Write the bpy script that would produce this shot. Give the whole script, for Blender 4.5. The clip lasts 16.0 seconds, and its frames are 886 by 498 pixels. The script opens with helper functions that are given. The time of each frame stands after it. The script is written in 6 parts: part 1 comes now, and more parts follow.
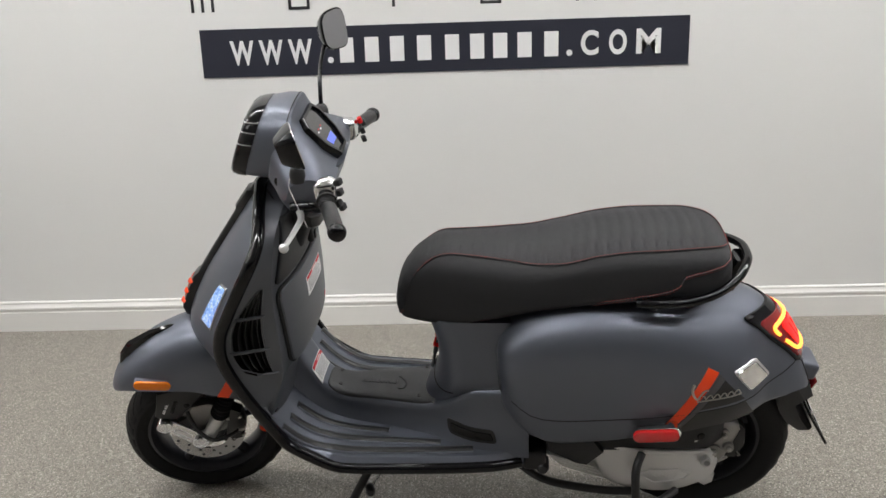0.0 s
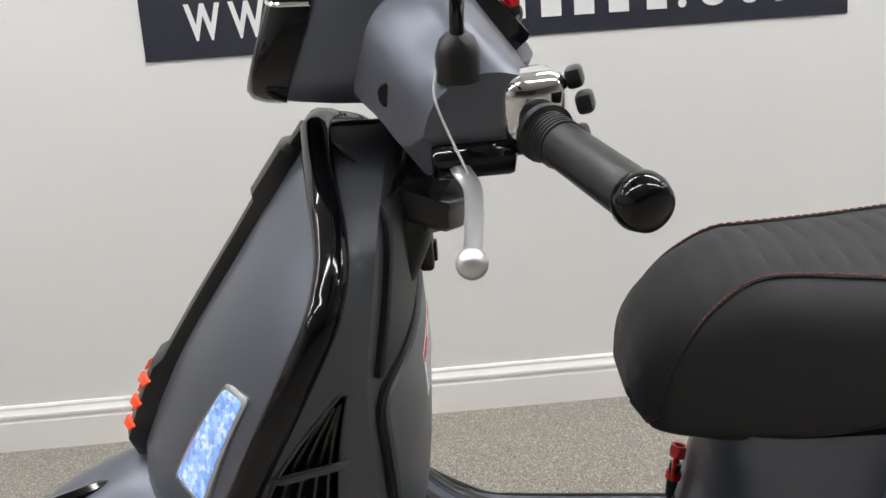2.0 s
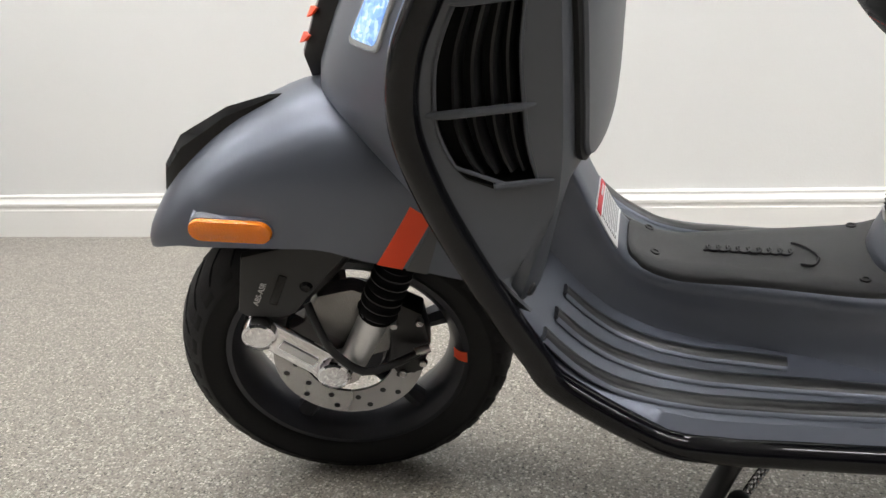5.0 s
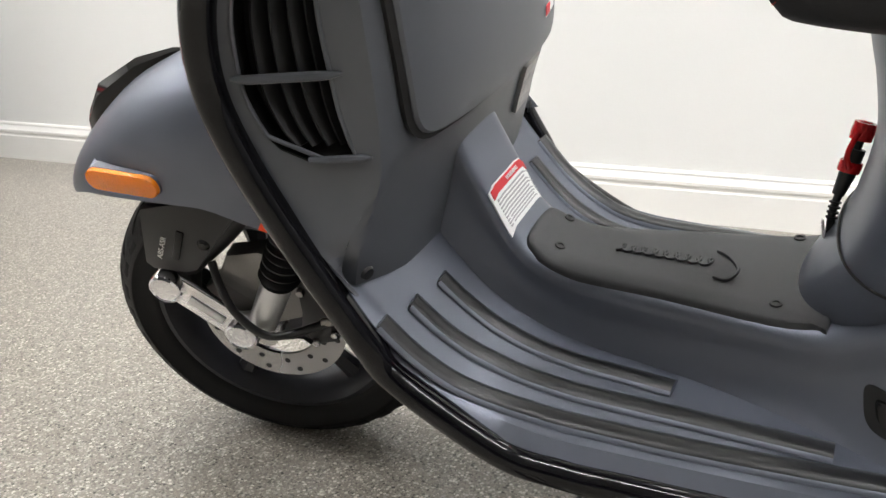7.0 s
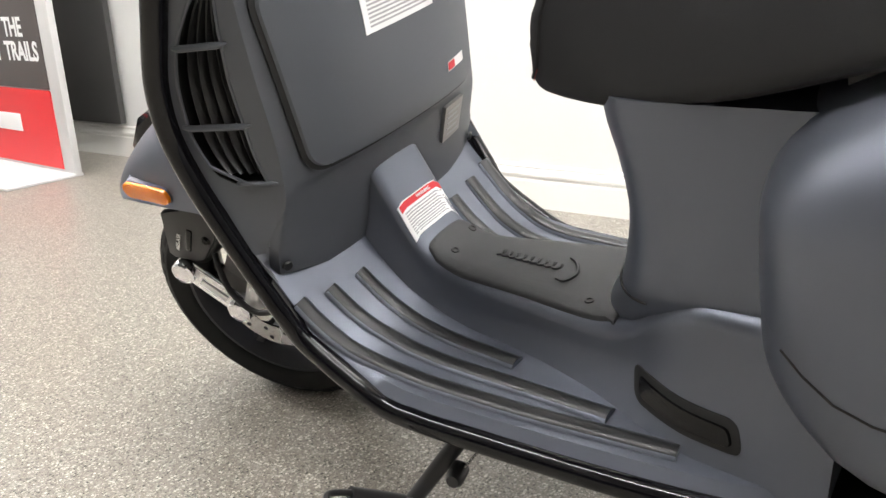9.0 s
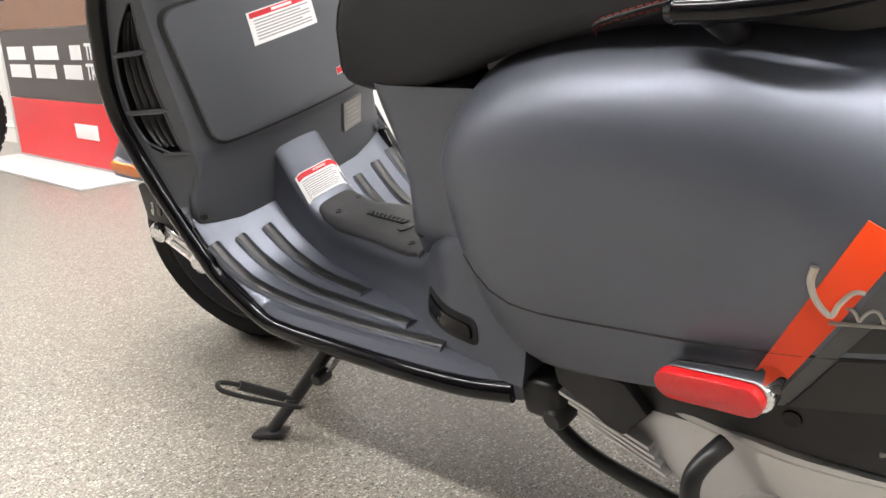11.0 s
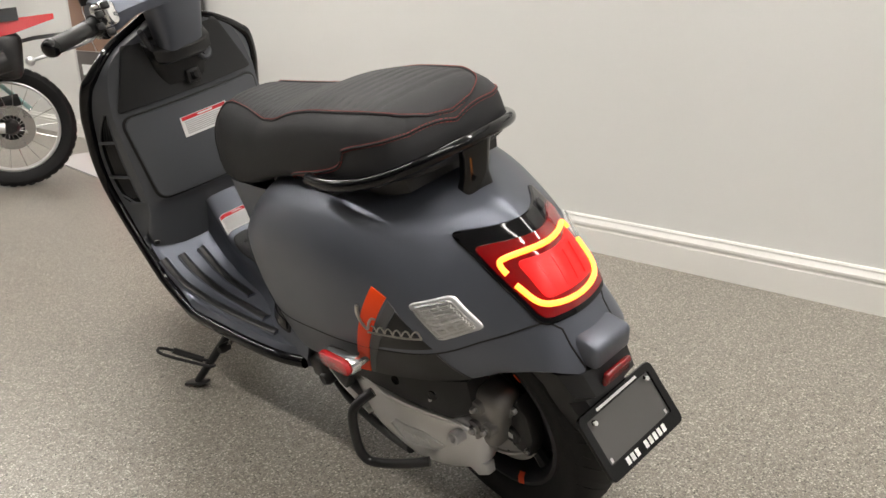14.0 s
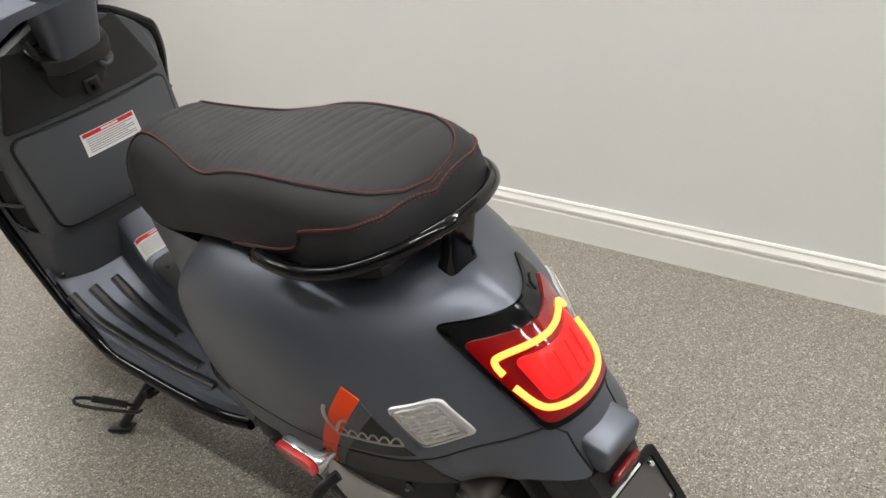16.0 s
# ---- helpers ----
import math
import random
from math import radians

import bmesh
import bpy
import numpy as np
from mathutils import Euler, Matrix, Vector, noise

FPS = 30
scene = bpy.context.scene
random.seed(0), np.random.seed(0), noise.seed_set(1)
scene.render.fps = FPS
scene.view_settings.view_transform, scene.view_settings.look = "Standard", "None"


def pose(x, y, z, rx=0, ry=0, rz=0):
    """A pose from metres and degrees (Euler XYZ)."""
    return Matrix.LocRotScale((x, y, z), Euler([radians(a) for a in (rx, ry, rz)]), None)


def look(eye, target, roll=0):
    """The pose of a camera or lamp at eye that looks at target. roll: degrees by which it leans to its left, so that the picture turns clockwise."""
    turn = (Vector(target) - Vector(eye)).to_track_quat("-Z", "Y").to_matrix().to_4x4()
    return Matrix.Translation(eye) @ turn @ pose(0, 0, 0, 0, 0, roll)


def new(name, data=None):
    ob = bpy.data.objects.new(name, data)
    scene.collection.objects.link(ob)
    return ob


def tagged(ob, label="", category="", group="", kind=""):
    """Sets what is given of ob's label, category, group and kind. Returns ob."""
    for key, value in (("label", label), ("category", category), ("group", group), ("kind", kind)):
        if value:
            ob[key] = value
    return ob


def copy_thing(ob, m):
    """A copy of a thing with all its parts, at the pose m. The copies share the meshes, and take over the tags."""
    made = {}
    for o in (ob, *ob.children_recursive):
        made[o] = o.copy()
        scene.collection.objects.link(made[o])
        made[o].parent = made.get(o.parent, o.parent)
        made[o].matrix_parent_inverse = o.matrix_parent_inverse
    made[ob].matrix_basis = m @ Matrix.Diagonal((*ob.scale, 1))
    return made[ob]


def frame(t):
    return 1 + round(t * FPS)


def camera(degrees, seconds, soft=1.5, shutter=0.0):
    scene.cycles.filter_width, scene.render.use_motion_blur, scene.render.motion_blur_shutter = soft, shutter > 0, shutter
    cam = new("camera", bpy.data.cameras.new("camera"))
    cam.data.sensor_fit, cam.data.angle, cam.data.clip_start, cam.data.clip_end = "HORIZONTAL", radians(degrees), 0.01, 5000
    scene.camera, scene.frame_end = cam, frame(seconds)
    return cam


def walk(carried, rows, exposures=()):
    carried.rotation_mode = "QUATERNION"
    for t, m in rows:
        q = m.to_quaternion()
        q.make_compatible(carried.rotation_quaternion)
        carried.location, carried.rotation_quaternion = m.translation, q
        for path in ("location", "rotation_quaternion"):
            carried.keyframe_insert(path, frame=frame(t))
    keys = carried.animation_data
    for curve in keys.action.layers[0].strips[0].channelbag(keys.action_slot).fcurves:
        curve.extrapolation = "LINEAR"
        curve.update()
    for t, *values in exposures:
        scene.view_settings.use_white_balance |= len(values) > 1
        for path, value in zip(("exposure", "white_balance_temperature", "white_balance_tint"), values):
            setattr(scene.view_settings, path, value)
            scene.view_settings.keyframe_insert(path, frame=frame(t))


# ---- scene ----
cam = camera(57.8, 16.0)
PATH = [
    (0, (0.193, 0.064, 1.274), (0.128, 1.993, 0.749), -1.8),
    (0.5, (0.124, 0.376, 1.269), (0.055, 2.3, 0.728), -2.1),
    (1, (0.058, 0.675, 1.252), (0.002, 2.603, 0.724), -2.6),
    (1.5, (-0.051, 0.964, 1.18), (-0.092, 2.9, 0.677), -3.5),
    (2, (-0.215, 1.133, 0.965), (-0.129, 3.094, 0.586), -4.2),
    (2.5, (-0.324, 1.147, 0.838), (-0.184, 3.117, 0.523), -4.7),
    (3, (-0.396, 1.136, 0.732), (-0.297, 3.108, 0.413), -4.1),
    (3.5, (-0.415, 1.138, 0.663), (-0.43, 3.097, 0.262), -3.3),
    (4, (-0.391, 1.135, 0.629), (-0.518, 3.075, 0.16), -2.6),
    (4.2, (-0.369, 1.129, 0.623), (-0.54, 3.06, 0.132), -2.5),
    (6.3, (-0.045, 1.17, 0.642), (-0.621, 2.995, 0.06), -1.4),
    (6.5, (-0.023, 1.198, 0.632), (-0.638, 3.007, 0.042), -0.9),
    (7, (0.029, 1.267, 0.625), (-0.691, 3.024, -0.002), -0.5),
    (7.5, (0.1, 1.258, 0.649), (-0.72, 2.964, 0.003), -0.6),
    (8, (0.179, 1.235, 0.679), (-0.74, 2.889, 0.03), -1.2),
    (8.5, (0.27, 1.216, 0.688), (-0.719, 2.832, 0.048), -1.7),
    (9, (0.377, 1.185, 0.703), (-0.648, 2.784, 0.075), -2.0),
    (9.5, (0.51, 1.129, 0.723), (-0.542, 2.715, 0.111), -2.2),
    (9.7, (0.572, 1.121, 0.726), (-0.494, 2.702, 0.123), -2.2),
    (11.8, (0.993, 1.111, 0.66), (-0.291, 2.549, 0.127), -3.0),
    (12, (1.039, 1.084, 0.664), (-0.236, 2.537, 0.153), -3.3),
    (12.5, (1.167, 1.082, 0.678), (-0.138, 2.503, 0.152), -3.1),
    (13, (1.316, 1.12, 0.718), (-0.023, 2.507, 0.186), -2.0),
    (13.5, (1.485, 1.086, 0.799), (0.12, 2.438, 0.243), -2.1),
    (14, (1.668, 0.99, 0.958), (0.307, 2.328, 0.361), -2.3),
    (14.5, (1.779, 0.944, 1.103), (0.427, 2.261, 0.443), -2.2),
    (15, (1.782, 0.938, 1.141), (0.459, 2.267, 0.446), -2.0),
    (15.5, (1.633, 1.037, 1.139), (0.38, 2.409, 0.398), -2.0),
    (16, (1.423, 1.119, 1.12), (0.27, 2.551, 0.331), -2.2),
]
walk(cam, [(t, look(eye, target, roll)) for t, eye, target, roll in PATH], [(0.0, -0.1, 6450, 10), (1.5, -0.03, 6400, 10), (4.0, 0.28, 6450, 10), (6.5, 0.66, 6450, 10), (8.0, 0.84, 6480, 9), (9.5, 1.04, 6600, 11), (12.0, 1.04, 6700, 12), (13.0, 0.65, 6800, 11), (14.5, 0.0, 6900, 10), (16.0, 0.0, 6680, 9)])

# ---- world, sun, large lights and exposure ----
world = bpy.data.worlds.new("world")
scene.world = world
world.use_nodes = True
world.node_tree.nodes["Background"].inputs[0].default_value = (0.9, 0.95, 1.0, 1)
world.node_tree.nodes["Background"].inputs[1].default_value = 0.3

WALL_Y = 3.485
CEIL = 3.4
ROOM = (-7.0, 7.0, -8.0, WALL_Y)
LEAN_ANGLE, HEADING, STEER = 13.85, -4.95, 4.0
SCOOTER = pose(-0.585, 2.202, 0, 0, 0, HEADING) @ pose(0, 0, 0, LEAN_ANGLE, 0, 0)


# ---- materials ----
def nodes_of(name):
    m = bpy.data.materials.new(name)
    m.use_nodes = True
    nt = m.node_tree
    return m, nt, nt.nodes["Principled BSDF"]


def put(nt, kind, **values):
    n = nt.nodes.new(kind)
    for key, v in values.items():
        n.inputs[key].default_value = v
    return n


def paint(name, colour, rough=0.4, metal=0.0, grain=900.0, bump=0.02, vary=0.06, patch=6.0, coat=0.0, spec=0.5, rough_vary=0.06):
    """A surface with colour and gloss that vary at a coarse and a fine scale, and a fine relief."""
    m, nt, b = nodes_of(name)
    co = put(nt, "ShaderNodeTexCoord")
    big = put(nt, "ShaderNodeTexNoise", Scale=patch, Detail=3.0)
    fine = put(nt, "ShaderNodeTexNoise", Scale=grain, Detail=2.0)
    nt.links.new(co.outputs["Object"], big.inputs["Vector"])
    nt.links.new(co.outputs["Object"], fine.inputs["Vector"])
    mix = put(nt, "ShaderNodeMix")
    mix.data_type = "RGBA"
    lo = [c * (1 - vary) for c in colour]
    hi = [min(1, c * (1 + vary)) for c in colour]
    mix.inputs[6].default_value, mix.inputs[7].default_value = (*lo, 1), (*hi, 1)
    avg = put(nt, "ShaderNodeMath")
    avg.operation = "MULTIPLY_ADD"
    avg.inputs[1].default_value = 0.35
    nt.links.new(fine.outputs[0], avg.inputs[0])
    half = put(nt, "ShaderNodeMath")
    half.operation = "MULTIPLY"
    half.inputs[1].default_value = 0.65
    nt.links.new(big.outputs[0], half.inputs[0])
    nt.links.new(half.outputs[0], avg.inputs[2])
    nt.links.new(avg.outputs[0], mix.inputs[0])
    nt.links.new(mix.outputs[2], b.inputs["Base Color"])
    rr = put(nt, "ShaderNodeMapRange")
    rr.inputs[3].default_value, rr.inputs[4].default_value = max(0.01, rough - rough_vary), min(1, rough + rough_vary)
    nt.links.new(big.outputs[0], rr.inputs[0])
    nt.links.new(rr.outputs[0], b.inputs["Roughness"])
    b.inputs["Metallic"].default_value = metal
    b.inputs["Coat Weight"].default_value = coat
    b.inputs["Coat Roughness"].default_value = 0.05
    b.inputs["Specular IOR Level"].default_value = spec
    if bump:
        bp = put(nt, "ShaderNodeBump", Strength=bump, Distance=0.002)
        nt.links.new(fine.outputs[0], bp.inputs["Height"])
        nt.links.new(bp.outputs[0], b.inputs["Normal"])
    return m


def glowing(name, colour, strength, base=(0.8, 0.8, 0.8)):
    m, nt, b = nodes_of(name)
    b.inputs["Base Color"].default_value = (*base, 1)
    b.inputs["Emission Color"].default_value = (*colour, 1)
    b.inputs["Emission Strength"].default_value = strength
    b.inputs["Roughness"].default_value = 0.3
    return m


def clear(name, colour, rough=0.03, ior=1.45):
    m, nt, b = nodes_of(name)
    b.inputs["Base Color"].default_value = (*colour, 1)
    b.inputs["Transmission Weight"].default_value = 1.0
    b.inputs["Roughness"].default_value = rough
    b.inputs["IOR"].default_value = ior
    return m


GREY = paint("satin_grey_paint", (0.134, 0.146, 0.178), 0.38, metal=0.64, grain=2500, bump=0.03, vary=0.05, rough_vary=0.03)
KNEE = paint("matte_grey_panel", (0.095, 0.101, 0.115), 0.42, metal=0.25, grain=2200, bump=0.06, vary=0.06)
PLASTIC = paint("matte_dark_plastic", (0.014, 0.0145, 0.0165), 0.52, grain=1800, bump=0.12, vary=0.1)
BLACK = paint("gloss_black", (0.004, 0.004, 0.005), 0.07, coat=0.0, bump=0.0, rough_vary=0.02, spec=0.35)
SATIN_BLACK = paint("satin_black", (0.014, 0.014, 0.015), 0.38, grain=1500, bump=0.05)
RUBBER = paint("tyre_rubber", (0.009, 0.009, 0.0098), 0.62, grain=700, bump=0.25, vary=0.15, spec=0.3)
MAT_RUBBER = paint("rubber_mat", (0.034, 0.035, 0.037), 0.5, grain=1600, bump=0.3, vary=0.12)
RIB_RUBBER = paint("rib_rubber", (0.01, 0.0102, 0.011), 0.3, grain=1600, bump=0.1, vary=0.1)
LEATHER = paint("seat_vinyl", (0.0265, 0.0268, 0.0292), 0.52, grain=1100, bump=0.35, vary=0.1, spec=0.25)
CHROME = paint("chrome", (0.85, 0.85, 0.87), 0.07, metal=1.0, bump=0.0, vary=0.02, rough_vary=0.03)
SILVER = paint("silver_casting", (0.7, 0.7, 0.71), 0.34, metal=0.8, grain=1400, bump=0.03, vary=0.03)
ALLOY = paint("raw_alloy", (0.33, 0.32, 0.31), 0.45, metal=0.9, grain=500, bump=0.2, vary=0.2)
STEEL = paint("brake_disc_steel", (0.5, 0.49, 0.48), 0.28, metal=1.0, grain=900, bump=0.05, vary=0.08)
LENS_SILVER = paint("lamp_reflector", (0.9, 0.9, 0.9), 0.22, metal=0.4, bump=0.0, vary=0.03)
ORANGE = paint("orange_decal", (0.98, 0.068, 0.005), 0.48, grain=1500, bump=0.02, vary=0.04)
DECAL_GREY = paint("grey_decal", (0.085, 0.087, 0.093), 0.45, grain=1500, bump=0.02)
DECAL_BLACK = paint("black_decal", (0.011, 0.011, 0.012), 0.42, grain=1500, bump=0.02)
LABEL_WHITE = paint("label_paper", (0.78, 0.78, 0.78), 0.5, grain=600, bump=0.02, vary=0.03)
LABEL_RED = paint("label_red", (0.62, 0.02, 0.03), 0.5, vary=0.03)
LABEL_INK = paint("label_ink", (0.35, 0.35, 0.36), 0.6, vary=0.03)
RIM = paint("rim_paint", (0.026, 0.027, 0.034), 0.36, metal=0.3, grain=1500, bump=0.04)
AMBER = paint("amber_reflector", (0.95, 0.235, 0.004), 0.2, coat=0.2, grain=420, bump=0.5)
RED_REFLECT = paint("red_reflector", (0.72, 0.012, 0.016), 0.18, coat=0.5, grain=420, bump=0.5)
THREAD = paint("red_thread", (0.36, 0.05, 0.04), 0.6, vary=0.1)
BADGE = paint("badge_nickel", (0.55, 0.53, 0.49), 0.3, metal=0.9, bump=0.02)
WHITE_INK = paint("white_ink", (0.82, 0.82, 0.82), 0.45, vary=0.03)
NAVY = paint("sign_navy", (0.013, 0.015, 0.028), 0.55, grain=300, bump=0.03, vary=0.08)
WALL = paint("wall_paint", (0.75, 0.75, 0.735), 0.62, grain=160, bump=0.12, vary=0.02, patch=1.2)
# unseen south wall: dark so that the scooter's flank reflects less light
DIMMING_WALL = paint("dimming_wall_grey", (0.06, 0.06, 0.063), 0.6, grain=160, bump=0.1, vary=0.05, patch=1.2)
# unseen east wall: mid grey set by how much it brightens the bodywork
FILL_WALL = paint("fill_wall_grey", (0.27, 0.27, 0.275), 0.6, grain=160, bump=0.1, vary=0.04, patch=1.2)
TRIM = paint("trim_paint", (0.82, 0.81, 0.78), 0.4, grain=120, bump=0.05, vary=0.02, patch=2)
CEILING = paint("ceiling_paint", (0.78, 0.78, 0.77), 0.8, grain=90, bump=0.1, vary=0.02)
TUBE = glowing("lamp_tube", (1.0, 0.988, 0.975), 48.0)


def flake_floor():
    """Epoxy floor with scattered colour flakes of three sizes under a clear, slightly uneven coat."""
    m, nt, b = nodes_of("flake_epoxy")
    co = put(nt, "ShaderNodeTexCoord")
    base = None
    prev = put(nt, "ShaderNodeTexNoise", Scale=2.2, Detail=4.0)
    nt.links.new(co.outputs["Object"], prev.inputs["Vector"])
    ramp = put(nt, "ShaderNodeValToRGB")
    ramp.color_ramp.elements[0].color, ramp.color_ramp.elements[1].color = (0.195, 0.177, 0.148, 1), (0.218, 0.198, 0.166, 1)
    nt.links.new(prev.outputs[0], ramp.inputs[0])
    base = ramp.outputs[0]
    height = None
    for scale, share, dark, light in ((520.0, 0.25, (0.09, 0.08, 0.068), (0.36, 0.33, 0.285)), (300.0, 0.42, (0.02, 0.017, 0.014), (0.5, 0.465, 0.41)), (190.0, 0.66, (0.026, 0.023, 0.019), (0.6, 0.56, 0.5))):
        v = put(nt, "ShaderNodeTexVoronoi", Scale=scale, Randomness=1.0)
        v.voronoi_dimensions = "2D"
        nt.links.new(co.outputs["Object"], v.inputs["Vector"])
        sep = put(nt, "ShaderNodeSeparateColor")
        nt.links.new(v.outputs["Color"], sep.inputs[0])
        pick = put(nt, "ShaderNodeMath")
        pick.operation = "GREATER_THAN"
        pick.inputs[1].default_value = share
        nt.links.new(sep.outputs[0], pick.inputs[0])
        near = put(nt, "ShaderNodeMath")
        near.operation = "LESS_THAN"
        near.inputs[1].default_value = 0.42
        nt.links.new(v.outputs["Distance"], near.inputs[0])
        both = put(nt, "ShaderNodeMath")
        both.operation = "MULTIPLY"
        nt.links.new(pick.outputs[0], both.inputs[0])
        nt.links.new(near.outputs[0], both.inputs[1])
        tone = put(nt, "ShaderNodeMix")
        tone.data_type = "RGBA"
        tone.inputs[6].default_value, tone.inputs[7].default_value = (*dark, 1), (*light, 1)
        nt.links.new(sep.outputs[1], tone.inputs[0])
        mix = put(nt, "ShaderNodeMix")
        mix.data_type = "RGBA"
        nt.links.new(both.outputs[0], mix.inputs[0])
        nt.links.new(base, mix.inputs[6])
        nt.links.new(tone.outputs[2], mix.inputs[7])
        base = mix.outputs[2]
        height = height or both.outputs[0]
    nt.links.new(base, b.inputs["Base Color"])
    rough = put(nt, "ShaderNodeMapRange")
    rough.inputs[3].default_value, rough.inputs[4].default_value = 0.3, 0.36
    nt.links.new(prev.outputs[0], rough.inputs[0])
    nt.links.new(rough.outputs[0], b.inputs["Roughness"])
    wave = put(nt, "ShaderNodeTexNoise", Scale=45.0, Detail=3.0)
    nt.links.new(co.outputs["Object"], wave.inputs["Vector"])
    b1 = put(nt, "ShaderNodeBump", Strength=0.12, Distance=0.002)
    nt.links.new(wave.outputs[0], b1.inputs["Height"])
    nt.links.new(b1.outputs[0], b.inputs["Normal"])
    return m


FLOOR = flake_floor()


# ---- mesh helpers ----
def curve_of(*pairs):
    """A smooth monotone curve through (x, value) pairs."""
    xs = np.array([p[0] for p in pairs], float)
    ys = np.array([p[1] for p in pairs], float)
    h, d = np.diff(xs), np.diff(ys) / np.diff(xs)
    m = np.zeros(len(xs))
    m[0], m[-1] = d[0], d[-1]
    for i in range(1, len(xs) - 1):
        if d[i - 1] * d[i] > 0:
            w1, w2 = 2 * h[i] + h[i - 1], h[i] + 2 * h[i - 1]
            m[i] = (w1 + w2) / (w1 / d[i - 1] + w2 / d[i])

    def f(x):
        x = min(max(x, xs[0]), xs[-1])
        i = min(int(np.searchsorted(xs, x, side="right")) - 1, len(xs) - 2)
        t = (x - xs[i]) / h[i]
        return float((2 * t**3 - 3 * t**2 + 1) * ys[i] + (t**3 - 2 * t**2 + t) * h[i] * m[i] + (3 * t**2 - 2 * t**3) * ys[i + 1] + (t**3 - t**2) * h[i] * m[i + 1])
    return f


def smooth_path(points, n, closed=False):
    """n points along a Catmull-Rom curve through the given points."""
    p = [Vector(q) for q in points]
    out = []
    segs = len(p) if closed else len(p) - 1
    for k in range(n):
        u = k / n * segs if closed else k / (n - 1) * segs
        i = min(int(u), segs - 1)
        t = u - i
        if closed:
            a, b, c, d = (p[(i + j) % len(p)] for j in (-1, 0, 1, 2))
        else:
            a, b, c, d = p[max(i - 1, 0)], p[i], p[i + 1], p[min(i + 2, len(p) - 1)]
        out.append(0.5 * ((2 * b) + (c - a) * t + (2 * a - 5 * b + 4 * c - d) * t * t + (3 * b - a - 3 * c + d) * t**3))
    return out


def loft(rings, around=True, caps=(True, True), bm=None):
    """A skin over rings with the same number of points; around: each ring is closed."""
    bm = bm or bmesh.new()
    vs = [[bm.verts.new(p) for p in r] for r in rings]
    n = len(rings[0])
    for a, b in zip(vs, vs[1:]):
        for j in range(n if around else n - 1):
            k = (j + 1) % n
            bm.faces.new((a[j], a[k], b[k], b[j]))
    if around:
        for flag, ring in zip(caps, (vs[0], vs[-1])):
            if flag:
                bm.faces.new(ring)
    return bm


def shell(rings, thick, bm=None):
    """An open skin (rings not closed) given thickness inwards, closed at its edges."""
    bm = loft(rings, around=False, bm=bm)
    bmesh.ops.recalc_face_normals(bm, faces=bm.faces[:])
    bmesh.ops.solidify(bm, geom=bm.faces[:] + bm.edges[:] + bm.verts[:], thickness=thick)
    return bm


def tube(points, radius, seg=12, closed=False, flat=1.0, bm=None, up=(0, 0, 1)):
    """A round bar along points; radius is a number or one for each point."""
    p = [Vector(q) for q in points]
    n = len(p)
    rings = []
    side = None
    for i in range(n):
        a = p[(i - 1) % n] if closed or i else p[0]
        b = p[(i + 1) % n] if closed or i < n - 1 else p[-1]
        t = (b - a).normalized()
        if side is None:
            ref = Vector(up) if abs(t.dot(Vector(up))) < 0.95 else Vector((1, 0, 0))
            side = t.cross(ref).normalized()
        side = (side - t * side.dot(t)).normalized()
        other = t.cross(side)
        r = radius[i] if isinstance(radius, (list, tuple)) else radius
        rings.append([p[i] + r * (math.cos(2 * math.pi * k / seg) * side + flat * math.sin(2 * math.pi * k / seg) * other) for k in range(seg)])
    if closed:
        rings.append(rings[0])
        out = loft(rings, caps=(False, False), bm=bm)
        bmesh.ops.remove_doubles(out, verts=out.verts[:], dist=1e-6)
        return out
    return loft(rings, bm=bm)


def lathe(profile, m=Matrix(), seg=32, bm=None, closed=False):
    """A turned body: (radius, height) pairs round the z axis of m."""
    bm = bm or bmesh.new()
    rows = []
    for r, h in profile:
        if r < 1e-5:
            rows.append([bm.verts.new(m @ Vector((0, 0, h)))])
        else:
            rows.append([bm.verts.new(m @ Vector((r * math.cos(2 * math.pi * k / seg), r * math.sin(2 * math.pi * k / seg), h))) for k in range(seg)])
    pairs = list(zip(rows, rows[1:])) + ([(rows[-1], rows[0])] if closed else [])
    for a, b in pairs:
        for k in range(seg):
            j = (k + 1) % seg
            if len(a) == 1 and len(b) == 1:
                continue
            if len(a) == 1:
                bm.faces.new((a[0], b[j], b[k]))
            elif len(b) == 1:
                bm.faces.new((a[k], a[j], b[0]))
            else:
                bm.faces.new((a[k], a[j], b[j], b[k]))
    return bm


def rbox(size, m=Matrix(), bevel=0.004, seg=2, bm=None):
    """A box with rounded edges, centred on m."""
    one = bmesh.new()
    bmesh.ops.create_cube(one, size=1.0, matrix=Matrix.Diagonal((*size, 1)))
    if bevel:
        bmesh.ops.bevel(one, geom=one.edges[:], offset=bevel, segments=seg, affect="EDGES", profile=0.5)
    bmesh.ops.transform(one, matrix=m, verts=one.verts[:])
    return merge(one, bm)


def merge(one, bm=None):
    if bm is None:
        return one
    me = bpy.data.meshes.new("tmp")
    one.to_mesh(me)
    one.free()
    bm.from_mesh(me)
    bpy.data.meshes.remove(me)
    return bm


